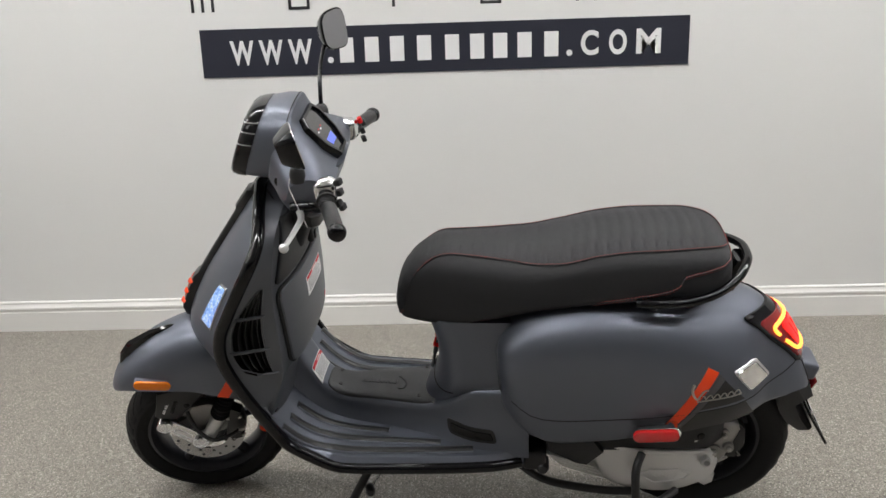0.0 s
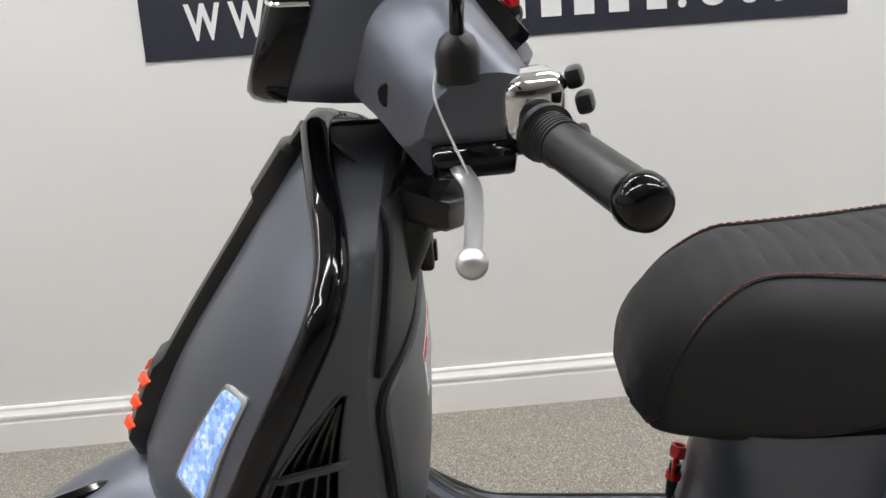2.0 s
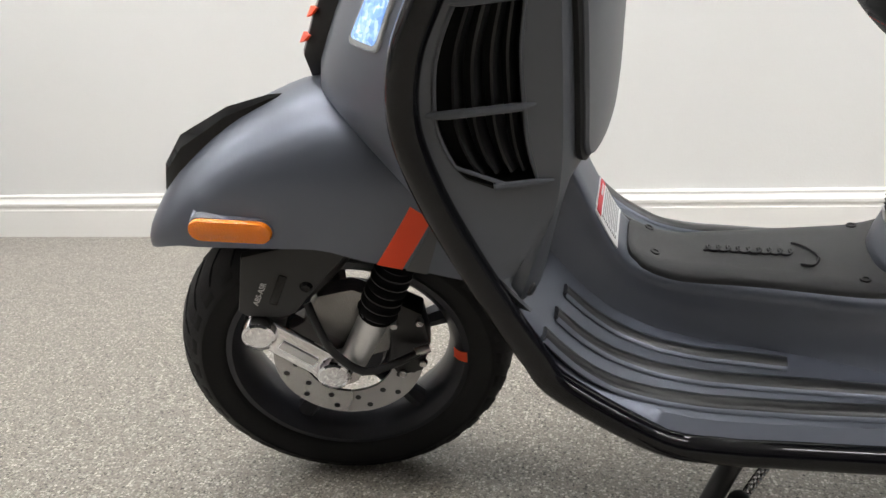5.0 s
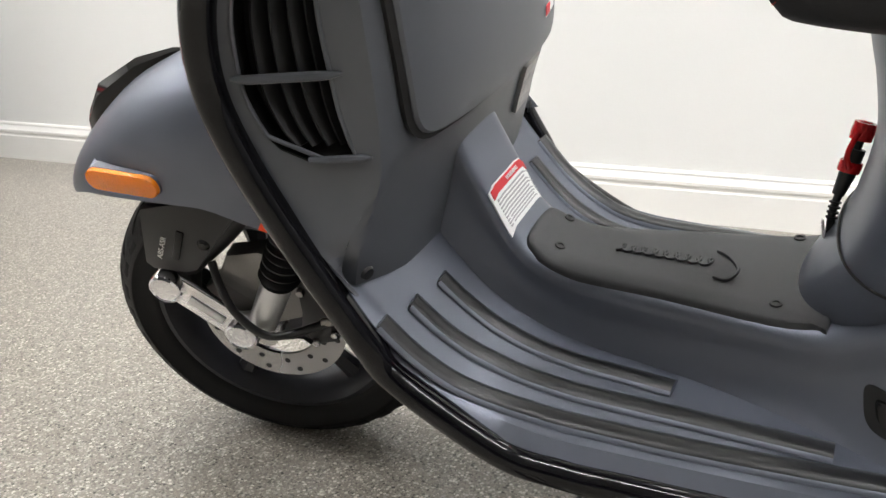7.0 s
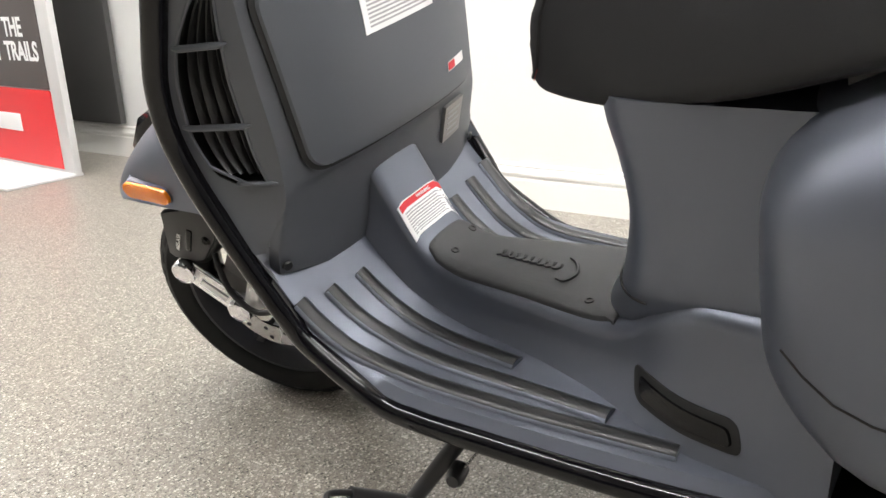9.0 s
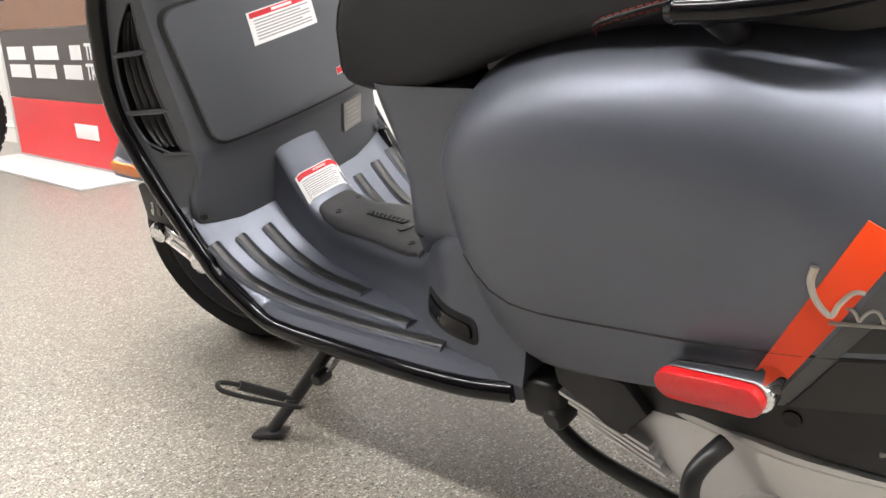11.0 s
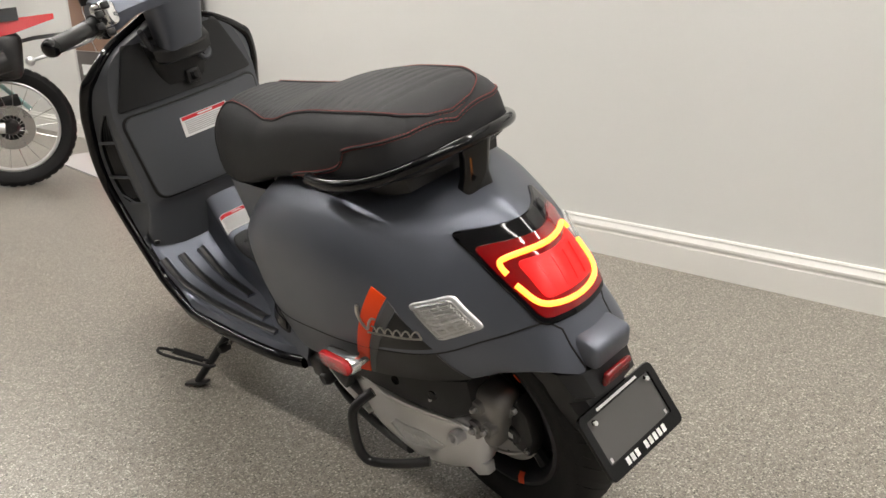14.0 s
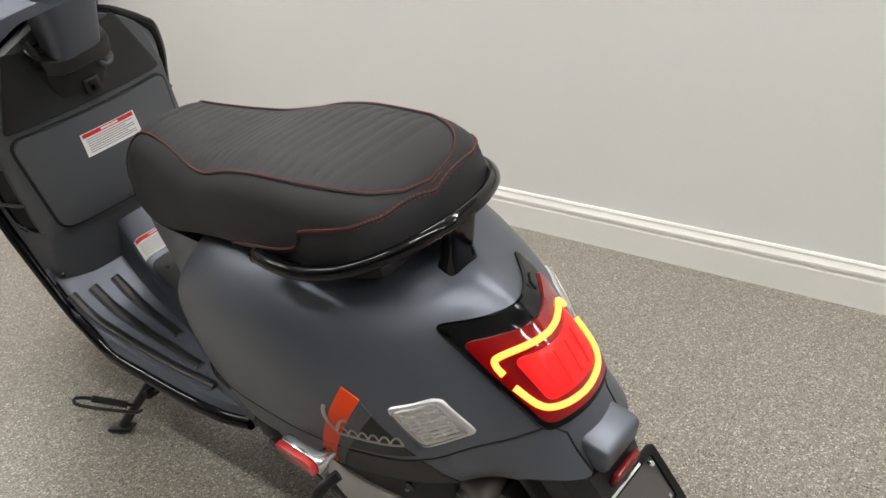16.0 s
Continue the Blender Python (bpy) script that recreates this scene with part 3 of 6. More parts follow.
def wheel(name, centre, radius, width, m):
    """A tyre with tread on a rim, as a part with pieces under it."""
    place = m @ Matrix.Translation(centre) @ Matrix.Rotation(radians(90), 4, "X")
    rim_r = 0.158
    h = width / 2
    prof = [(rim_r, -h * 0.72), (rim_r + 0.012, -h * 0.86), (rim_r + 0.035, -h * 0.98), (radius - 0.036, -h), (radius - 0.02, -h * 0.86), (radius - 0.008, -h * 0.55), (radius, 0), (radius - 0.008, h * 0.55), (radius - 0.02, h * 0.86), (radius - 0.036, h), (rim_r + 0.035, h * 0.98), (rim_r + 0.012, h * 0.86), (rim_r, h * 0.72)]
    rim_p = [(rim_r + 0.004, -h * 0.76), (rim_r - 0.004, -h * 0.78), (rim_r - 0.014, -h * 0.6), (rim_r - 0.022, -h * 0.2), (rim_r - 0.022, h * 0.2), (rim_r - 0.014, h * 0.6), (rim_r - 0.004, h * 0.78), (rim_r + 0.004, h * 0.76)]
    bm = lathe([(r, z) for r, z in rim_p], place, 64, closed=True)
    rim = part(name, bm, RIM, scooter)
    part("tyre", lathe(prof, place, 72, closed=True), RUBBER, rim, "black rubber tyre", sharp=60)
    bm = lathe([(0.0, 0.03), (0.045, 0.03), (0.05, 0.02), (0.05, -0.02), (0.045, -0.03), (0.0, -0.03)], place, 24)
    for k in range(5):
        a = 2 * math.pi * k / 5 + 0.3
        p = [place @ Vector((r * math.cos(a), r * math.sin(a), 0.012)) for r in (0.04, 0.1, 0.14)]
        tube(p, [0.016, 0.012, 0.016], 8, bm=bm)
    part("spoke_hub", bm, RIM, rim)
    return rim, place


front_wheel, FRONT_PLACE = wheel("front_wheel", FRONT_AXLE, 0.226, 0.115, FORK)
rear_wheel, REAR_PLACE = wheel("rear_wheel", REAR_AXLE, 0.243, 0.135, Matrix())

# seat --------------------------------------------------------------------
seat_top = curve_of((0.614, 0.672), (0.62, 0.708), (0.638, 0.745), (0.685, 0.791), (0.74, 0.813), (0.84, 0.812), (0.933, 0.813), (1.02, 0.827), (1.11, 0.847), (1.19, 0.855), (1.3, 0.856), (1.35, 0.849), (1.382, 0.833), (1.398, 0.81), (1.404, 0.787))
seat_foot = curve_of((0.614, 0.655), (0.64, 0.627), (0.74, 0.619), (0.84, 0.641), (0.973, 0.682), (1.1, 0.706), (1.2, 0.716), (1.33, 0.725), (1.404, 0.738))
seat_half = curve_of((0.614, 0.04), (0.62, 0.064), (0.638, 0.083), (0.69, 0.101), (0.76, 0.115), (0.83, 0.125), (0.9, 0.133), (1.05, 0.146), (1.2, 0.15), (1.3, 0.147), (1.355, 0.135), (1.385, 0.115), (1.398, 0.088), (1.404, 0.05))


def seat_at(x, a, off=0.0):
    """A point of the seat's skin: along it, and by the angle from its right side over the top."""
    zt, zf, w = seat_top(x), seat_foot(x), seat_half(x)
    zc, hh = (zt + zf) / 2, (zt - zf) / 2
    c, s = math.cos(a), math.sin(a)
    y = (w + off) * math.copysign(abs(c) ** (2 / 2.75), c)
    z = zc + (hh + off) * math.copysign(abs(s) ** (2 / 3.0 if s > 0 else 2 / 7.0), s)
    return Vector((x, y * (1 - 0.08 * (z - zc) / hh), z))


def quilt(x, y):
    """Depth of the quilted channels that run across the seat's top."""
    if not 0.66 < x < 1.35:
        return 0.0
    u = ((x + 0.10 * abs(y)) / 0.0265) % 1.0
    return -0.0026 * math.exp(-((u - 0.5) / 0.1) ** 2)


SEAT_SEAM = curve_of((0.618, 232), (0.625, 205), (0.647, 172), (0.668, 150), (0.69, 136), (0.72, 126), (0.765, 120), (0.83, 123), (0.9, 130), (0.97, 139), (1.03, 144), (1.1, 141), (1.2, 139), (1.3, 136), (1.36, 130), (1.39, 112), (1.396, 90))
SEAT_HEM = curve_of((1.088, 214), (1.095, 200), (1.12, 194), (1.2, 187), (1.3, 178), (1.36, 170), (1.39, 150), (1.401, 90))
sx = [0.614, 0.6155, 0.618, 0.622, 0.628, 0.635, 0.642, 0.65] + [0.656 + 0.0053 * k for k in range(133)] + [1.364, 1.372, 1.38, 1.387, 1.393, 1.398, 1.402, 1.404]
rings = []
for x in sx:
    ring = []
    seam = radians(SEAT_SEAM(x))
    for k in range(56):
        a = 2 * math.pi * k / 56
        p = seat_at(x, a)
        if math.pi - seam + 0.04 < a < seam - 0.04:
            if x > 0.69:
                p.z += quilt(x, p.y)
            else:
                u = ((p.z + 0.15 * abs(p.y)) / 0.0285) % 1.0
                p.x += 0.0026 * math.exp(-((u - 0.5) / 0.12) ** 2) * min(1.0, max(0.0, (0.69 - x) / 0.012))
        ring.append(p)
    rings.append(ring)
seat = part("seat", loft(rings), LEATHER, scooter, "black quilted vinyl seat with red stitching")
for f, lo, n in ((SEAT_SEAM, 0.618, 120), (SEAT_HEM, 1.088, 60)):
    top = 1.396 if f is SEAT_SEAM else 1.401
    way = [seat_at(lo + (top - lo) * math.sin(math.pi / 2 * k / n), radians(f(lo + (top - lo) * math.sin(math.pi / 2 * k / n))), 0.0008) for k in range(n + 1)]
    way = way + [Vector((p.x, -p.y, p.z)) for p in reversed(way[:-1])]
    part("seam_cord", tube(way, 0.0022, 6), LEATHER, seat)
    for side in (-1, 1):
        row = [Vector((p.x + 0.0004, p.y, p.z + side * 0.003)) for p in way]
        bm = bmesh.new()
        for i in range(0, len(row) - 1):
            a, b = row[i], row[i + 1]
            step = (b - a)
            if step.length < 1e-4:
                continue
            parts = max(1, int(step.length / 0.006))
            for j in range(parts):
                tube([a + step * (j / parts), a + step * ((j + 0.62) / parts)], 0.0007, 5, bm=bm)
        part("stitching", bm, THREAD, seat, "dashed red thread")
base = [[(x, sgn * seat_half(x) * f, seat_foot(x) + dz) for sgn, f, dz in ((-1, 0.8, 0.012), (-1, 0.76, -0.02), (1, 0.76, -0.02), (1, 0.8, 0.012))] for x in [0.92 + 0.03 * k for k in range(16)]]
part("seat_base", loft(base), SATIN_BLACK, scooter)

DEEP_SEAM = paint("seam_shadow", (0.008, 0.008, 0.008), 0.6, bump=0.0)
# headset -----------------------------------------------------------------
def section(xc, zc, hw, hh, shear, n=36, p=2.6):
    out = []
    for k in range(n):
        a = 2 * math.pi * k / n
        c, s = math.cos(a), math.sin(a)
        z = hh * math.copysign(abs(s) ** (2 / p), s)
        out.append((xc + shear * z, hw * math.copysign(abs(c) ** (2 / p), c), zc + z))
    return out


HEAD = ((0.3, 1.092, 0.075, 0.072, 0.45), (0.305, 1.092, 0.085, 0.08, 0.45), (0.335, 1.091, 0.1, 0.084, 0.42), (0.37, 1.09, 0.112, 0.087, 0.36), (0.4, 1.087, 0.117, 0.086, 0.27), (0.404, 1.086, 0.112, 0.08, 0.27))
headset = part("headset", steered(loft([section(*v) for v in HEAD])), GREY, scooter)
visor = [section(*v) for v in ((0.2885, 1.092, 0.06, 0.06, 0.45), (0.2905, 1.092, 0.078, 0.075, 0.45), (0.298, 1.092, 0.0875, 0.081, 0.45), (0.311, 1.0915, 0.0935, 0.0842, 0.445), (0.329, 1.0912, 0.0995, 0.0854, 0.428))]
glass = part("headlamp_visor", steered(loft(visor)), BLACK, headset, "gloss black headlamp visor")
for z in (1.15, 1.13, 1.104):
    dz = 0.45 * (z - 1.092)
    k = 1 - ((z - 1.092) / 0.09) ** 2 * 0.3
    half = [(0.3285 + dz, -0.0995 * k, z), (0.311 + dz, -0.0932 * k, z), (0.3 + dz, -0.0885 * k, z), (0.2915 + dz, -0.077 * k, z), (0.2885 + dz, -0.05, z), (0.288 + dz, 0, z)]
    way = smooth_path(half + [(x, -y, q) for x, y, q in reversed(half[:-1])], 40)
    part("chrome_strip", steered(tube(way, 0.0021, 6)), CHROME, glass)
seam = section(0.4, 1.087, 0.1176, 0.0866, 0.27)
part("nacelle_seam", steered(tube(seam, 0.0012, 6, closed=True)), DEEP_SEAM, headset)
col = []
for z, xa, xb, w in ((1.035, 0.43, 0.522, 0.078), (0.99, 0.415, 0.502, 0.064), (0.93, 0.395, 0.474, 0.056), (0.87, 0.365, 0.436, 0.052)):
    xm, hx = (xa + xb) / 2, (xb - xa) / 2
    col.append([(xm + hx * math.copysign(abs(math.cos(a)) ** 0.55, math.cos(a)), w * math.copysign(abs(math.sin(a)) ** 0.55, math.sin(a)), z) for a in [2 * math.pi * k / 28 for k in range(28)]])
part("steering_column_cover", steered(loft(col)), GREY, scooter)
# the rear half: one body from grip to grip, with a sloping face for the instrument and a faceted underside
BAR = {
    "front_low": (curve_of((0, 0.43), (0.1, 0.405), (0.1385, 0.4082), (0.167, 0.4148), (0.1847, 0.424)), curve_of((0, 1), (0.1, 1), (0.1385, 0.9854), (0.167, 0.975), (0.1847, 1.007))),
    "front_mid": (curve_of((0, 0.4), (0.1, 0.36), (0.1385, 0.3822), (0.167, 0.3988), (0.1847, 0.414)), curve_of((0, 1.03), (0.1, 1.03), (0.1385, 1.0134), (0.167, 1.001), (0.1847, 1.013))),
    "front_top": (curve_of((0, 0.4), (0.1, 0.375), (0.1192, 0.3831), (0.1385, 0.3942), (0.167, 0.4108), (0.1847, 0.424)), curve_of((0, 1.1), (0.1, 1.1), (0.1192, 1.0837), (0.1385, 1.0694), (0.167, 1.051), (0.1847, 1.037))),
    "crest": (curve_of((0, 0.4245), (0.06, 0.422), (0.1, 0.417), (0.1092, 0.4146), (0.1231, 0.4189), (0.1462, 0.4318), (0.167, 0.4398), (0.1847, 0.446)), curve_of((0, 1.1705), (0.06, 1.1655), (0.1, 1.141), (0.1092, 1.1229), (0.1231, 1.1008), (0.1462, 1.0796), (0.167, 1.066), (0.1847, 1.054))),
    "brow": (curve_of((0, 0.434), (0.06, 0.434), (0.1, 0.436), (0.1231, 0.4449), (0.1462, 0.4598), (0.1847, 0.474)), curve_of((0, 1.143), (0.06, 1.139), (0.1, 1.122), (0.1231, 1.0968), (0.1462, 1.0796), (0.167, 1.068), (0.1847, 1.057))),
    "slope": (curve_of((0, 0.47), (0.06, 0.47), (0.1, 0.473), (0.1385, 0.4862), (0.1847, 0.498)), curve_of((0, 1.09), (0.06, 1.089), (0.1, 1.082), (0.1385, 1.0634), (0.1847, 1.047))),
    "tail": (curve_of((0, 0.513), (0.06, 0.513), (0.1, 0.512), (0.1847, 0.508)), curve_of((0, 1.028), (0.06, 1.027), (0.1, 1.026), (0.1847, 1.019))),
    "heel": (curve_of((0, 0.512), (0.1, 0.508), (0.167, 0.5008), (0.1847, 0.502)), curve_of((0, 1.008), (0.1, 1.006), (0.167, 0.987), (0.1847, 1.005))),
}
rings = []
for k in range(61):
    y = 0.1847 * math.sin(math.pi / 2 * (k / 30 - 1))
    ring = [(fx(abs(y)), y, fz(abs(y))) for fx, fz in BAR.values()]
    rings.append(ring[:1] + smooth_path(ring[1:7], 26) + ring[7:])
bm = loft(rings)
bmesh.ops.recalc_face_normals(bm, faces=bm.faces[:])
folds = [e for e in bm.edges if len(e.link_faces) == 2 and e.calc_face_angle(0) > 0.4 and abs((e.verts[0].co - e.verts[1].co).normalized().y) > 0.45]
bmesh.ops.bevel(bm, geom=folds, offset=0.005, segments=3, profile=0.6, affect="EDGES", clamp_overlap=True)
part("handlebar_cover", steered(bm), GREY, headset, sharp=42)
for sgn in (-1, 1):
    d = Vector((0.056, sgn * 0.168, -0.013))
    base = Vector((0.497, sgn * 0.18, 1.015))
    cluster = part("switch_housing", steered(rbox((0.054, 0.056, 0.042), axis_pose(base - d * 0.05 + Vector((0.004, 0, 0.011)), d), 0.016, 4)), CHROME, headset, "chromed handlebar switch housing")
    side = Vector((0.9, sgn * 0.3, 0.25)).normalized()
    for i, (u, v) in enumerate(((-0.015, 0.026), (0.005, 0.012), (0.01, -0.012), (-0.005, -0.028))):
        p = base + Vector((0.034 + 0.004 * (i % 2), sgn * (0.012 + u), 0.006 + v))
        mat = RED_REFLECT if sgn > 0 and i == 0 else SATIN_BLACK
        part("switch_button", steered(rbox((0.018, 0.016, 0.013), axis_pose(p, side), 0.004)), mat, cluster)
    part("grip", steered(tube([base + d * t for t in (0.12, 0.2, 0.4, 0.6, 0.78)], 0.0172, 20)), SATIN_BLACK, headset)
    for k in range(7):
        part("grip_rib", steered(lathe([(0.0165, -0.002), (0.0186, -0.001), (0.0186, 0.001), (0.0165, 0.002)], axis_pose(base + d * (0.14 + 0.022 * k), d), 20, closed=True)), SATIN_BLACK, headset)
    part("grip_collar", steered(lathe([(0.0165, -0.006), (0.0225, -0.003), (0.0225, 0.003), (0.0165, 0.006)], axis_pose(base + d * 0.13, d), 24, closed=True)), SATIN_BLACK, headset)
    part("bar_end", steered(lathe([(0, 0), (0.017, 0), (0.0195, 0.005), (0.0195, 0.012), (0.016, 0.021), (0.011, 0.024), (0, 0.024)], axis_pose(base + d * 0.78, d), 24)), BLACK, headset)
    part("lever_slot", steered(rbox((0.066, 0.02, 0.03), pose(0.452, sgn * 0.179, 0.99, sgn * -38, 0, 0), 0.005)), BLACK, headset)
    # brake lever
    way = smooth_path([(0.436, sgn * 0.155, 0.993), (0.44, sgn * 0.188, 0.987), (0.447, sgn * 0.215, 0.981), (0.443, sgn * 0.275, 0.981), (0.436, sgn * 0.338, 0.982)], 18)
    bm = tube(way, [0.0088 - 0.003 * k / 17 for k in range(18)], 12, flat=0.6)
    lathe([(0.0102 * math.sin(math.pi * k / 12), -0.0102 * math.cos(math.pi * k / 12)) for k in range(13)], Matrix.Translation(way[-1]), 20, bm=bm)
    part("brake_lever", steered(bm), SILVER, headset)


def mirror(base, foot, head, normal, wide, tall, skew):
    """A rear-view mirror on a bent stem with a rubber boot."""
    way = smooth_path([base, base + (foot - base) * 0.25 + Vector((0, 0, 0.02)), foot, head - Vector(normal) * 0.02], 20)
    stem = part("mirror_stem", steered(tube(way, 0.0055, 12)), BLACK, headset)
    part("rubber_boot", steered(lathe([(0, -0.016), (0.017, -0.016), (0.017, 0.004), (0.013, 0.015), (0.008, 0.019), (0.0, 0.019)], Matrix.Translation(base), 20)), SATIN_BLACK, stem)
    z = Vector(normal).normalized()
    x = Vector((0, 0, 1)).cross(z).normalized()
    m = Matrix.Translation(head) @ Matrix((x, z.cross(x), z)).transposed().to_4x4()
    n = 36
    def ring(k, h):
        out = []
        for j in range(n):
            a = 2 * math.pi * j / n
            c, s = math.cos(a), math.sin(a)
            out.append(m @ Vector((wide * k * math.copysign(abs(c) ** 0.6, c), tall * k * math.copysign(abs(s) ** 0.6, s) * (1 + skew * c), h)))
        return out
    shellm = part("mirror_shell", steered(loft([ring(0.3, -0.036), ring(0.52, -0.035), ring(0.6, -0.032), ring(0.94, -0.008), ring(1.0, 0.0), ring(0.985, 0.004)])), BLACK, stem, sharp=25)
    part("mirror_glass", steered(loft([ring(0.93, 0.0035), ring(0.93, 0.0055)])), CHROME, shellm, "silvered mirror glass")


mirror(Vector((0.436, 0.19, 1.07)), Vector((0.436, 0.25, 1.168)), Vector((0.472, 0.297, 1.244)), Vector((0.8, -0.58, 0.12)).normalized(), 0.042, 0.05, 0.12)
mirror(Vector((0.445, -0.176, 1.068)), Vector((0.448, -0.215, 1.13)), Vector((0.483, -0.305, 1.189)), Vector((0.93, 0.3, 0.2)).normalized(), 0.05, 0.041, -0.1)
way = smooth_path([(0.43, -0.174, 1.066), (0.425, -0.186, 1.045), (0.432, -0.191, 1.02), (0.446, -0.202, 0.985), (0.456, -0.206, 0.955)], 16)
part("tag_string", steered(tube(way, 0.0011, 6)), LABEL_WHITE, headset, "thin white tag string")



# ---- details that lie on the bodywork ----
def sheet(f, quad, nu, nv, thick, bm=None):
    """A thin piece that follows a surface f(u, v, off); quad: four (u, v) corners, in order round it."""
    a, b, c, d = [Vector(q).to_2d() if len(q) > 2 else Vector(q) for q in quad]
    bm = bm or bmesh.new()
    lay = []
    for off in (-0.004, thick):
        grid = []
        for j in range(nv + 1):
            t = j / nv
            row = []
            for i in range(nu + 1):
                s = i / nu
                p = (a * (1 - s) + b * s) * (1 - t) + (d * (1 - s) + c * s) * t
                row.append(bm.verts.new(f(p[0], p[1], off)))
            grid.append(row)
        lay.append(grid)
    lo, hi = lay
    for j in range(nv):
        for i in range(nu):
            bm.faces.new((hi[j][i], hi[j][i + 1], hi[j + 1][i + 1], hi[j + 1][i]))
            bm.faces.new((lo[j][i], lo[j + 1][i], lo[j + 1][i + 1], lo[j][i + 1]))
    edge = [(0, i) for i in range(nu)] + [(j, nu) for j in range(nv)] + [(nv, nu - i) for i in range(nu)] + [(nv - j, 0) for j in range(nv)]
    for k in range(len(edge)):
        (j, i), (jj, ii) = edge[k], edge[(k + 1) % len(edge)]
        bm.faces.new((lo[j][i], lo[jj][ii], hi[jj][ii], hi[j][i]))
    return bm


def rounded(quad, radius, n=5):
    """The outline of a quad with round corners, as (u, v) points."""
    out = []
    q = [Vector(p) for p in quad]
    for i in range(4):
        p, a, b = q[i], q[i - 1], q[(i + 1) % 4]
        u, v = (a - p).normalized() * radius, (b - p).normalized() * radius
        for k in range(n + 1):
            t = k / n
            out.append((p + u) * (1 - t) ** 2 + p * 2 * t * (1 - t) + (p + v) * t**2)
    return out


def pad(f, outline, lift, skirt=-0.004, dome=0.0, bm=None, rings_in=(1.0, 0.97, 0.88, 0.6, 0.25), base=True):
    """A raised pad over a surface: an outline in (u, v), pushed out by lift, with a soft edge."""
    bm = bm or bmesh.new()
    fine = []
    for p, q in zip(outline, list(outline[1:]) + [outline[0]]):
        n = max(1, int((Vector(q) - Vector(p)).length / 0.012))
        fine += [Vector(p).lerp(Vector(q), k / n) for k in range(n)]
    outline = fine
    cu = sum(p[0] for p in outline) / len(outline)
    cv = sum(p[1] for p in outline) / len(outline)
    rows = [[bm.verts.new(f(p[0], p[1], skirt)) for p in outline]]
    for i, k in enumerate(rings_in):
        off = lift * (0.55 if i == 0 else 1.0) + dome * (1 - k)
        rows.append([bm.verts.new(f(cu + (p[0] - cu) * k, cv + (p[1] - cv) * k, off)) for p in outline])
    mid = bm.verts.new(f(cu, cv, lift + dome))
    n = len(outline)
    for a, b in zip(rows, rows[1:]):
        for i in range(n):
            j = (i + 1) % n
            bm.faces.new((a[i], a[j], b[j], b[i]))
    for i in range(n):
        bm.faces.new((rows[-1][i], rows[-1][(i + 1) % n], mid))
    if base:
        bm.faces.new(list(reversed(rows[0])))
    return bm


def on_body(x, z, off):
    return Vector((x, -(body_y(x, z) + off), z))


def on_shield(y, z, off):
    e = 0.004
    n = Vector((-1, (shield_front(y + e, z) - shield_front(y - e, z)) / (2 * e), (shield_front(y, z + e) - shield_front(y, z - e)) / (2 * e))).normalized()
    return Vector((shield_front(y, z), y, z)) + n * off


def on_knee(y, z, off):
    e = 0.004
    n = Vector((1, -(shield_back(y + e, z) - shield_back(y - e, z)) / (2 * e), -(shield_back(y, z + e) - shield_back(y, z - e)) / (2 * e))).normalized()
    return Vector((shield_back(y, z), y, z)) + n * (off + 0.004)


def tail_x(y, z):
    lo, hi = 1.36, 1.628
    for _ in range(30):
        mid = (lo + hi) / 2
        if body_top(mid) > z and body_y(mid, z) > abs(y):
            lo = mid
        else:
            hi = mid
    return lo


def on_tail(y, z, off):
    e = 0.005
    n = Vector((1, -(tail_x(y + e, z) - tail_x(y - e, z)) / (2 * e), -(tail_x(y, z + e) - tail_x(y, z - e)) / (2 * e))).normalized()
    return Vector((tail_x(y, z), y, z)) + n * off


def text_mesh(words, size, m, thick=0.0006, fit=None, bold=0.0):
    """Flat letters standing in the x-y plane of m, centred on it; fit: the width they are squeezed to."""
    cu = bpy.data.curves.new("letters", "FONT")
    cu.body, cu.size, cu.extrude, cu.offset = words, size, thick, bold
    cu.align_x, cu.align_y = "CENTER", "CENTER"
    ob = bpy.data.objects.new("letters", cu)
    me = bpy.data.meshes.new_from_object(ob)
    bm = bmesh.new()
    bm.from_mesh(me)
    bpy.data.objects.remove(ob)
    bpy.data.curves.remove(cu)
    bpy.data.meshes.remove(me)
    if fit:
        w = max(v.co.x for v in bm.verts) - min(v.co.x for v in bm.verts)
        bmesh.ops.scale(bm, vec=(fit / w, 1, 1), verts=bm.verts[:])
    bmesh.ops.transform(bm, matrix=m, verts=bm.verts[:])
    return bm


# stripes on the rear flank, on both sides
def both(name, make, material, parent, label=""):
    for flip in (False, True):
        bm = make()
        if flip:
            other = mirrored(bm)
            bm.free()
            bm = other
        part(name, bm, material, parent, label)


both("stripe", lambda: sheet(on_body, ((1.345, 0.588), (1.371, 0.571), (1.263, 0.392), (1.234, 0.387)), 6, 30, 0.0012), ORANGE, bodywork, "orange stripe decal")
both("stripe", lambda: sheet(on_body, ((1.374, 0.566), (1.386, 0.552), (1.280, 0.395), (1.266, 0.392)), 4, 30, 0.0010), DECAL_GREY, bodywork, "dark grey stripe decal")
both("stripe", lambda: sheet(on_body, ((1.387, 0.549), (1.389, 0.547), (1.440, 0.488), (1.335, 0.476)), 14, 14, 0.0013), DECAL_BLACK, bodywork, "black wedge decal")
both("stripe", lambda: sheet(on_body, ((1.330, 0.466), (1.444, 0.478), (1.476, 0.42), (1.283, 0.396)), 16, 12, 0.0013), DECAL_BLACK, bodywork, "black wedge decal")


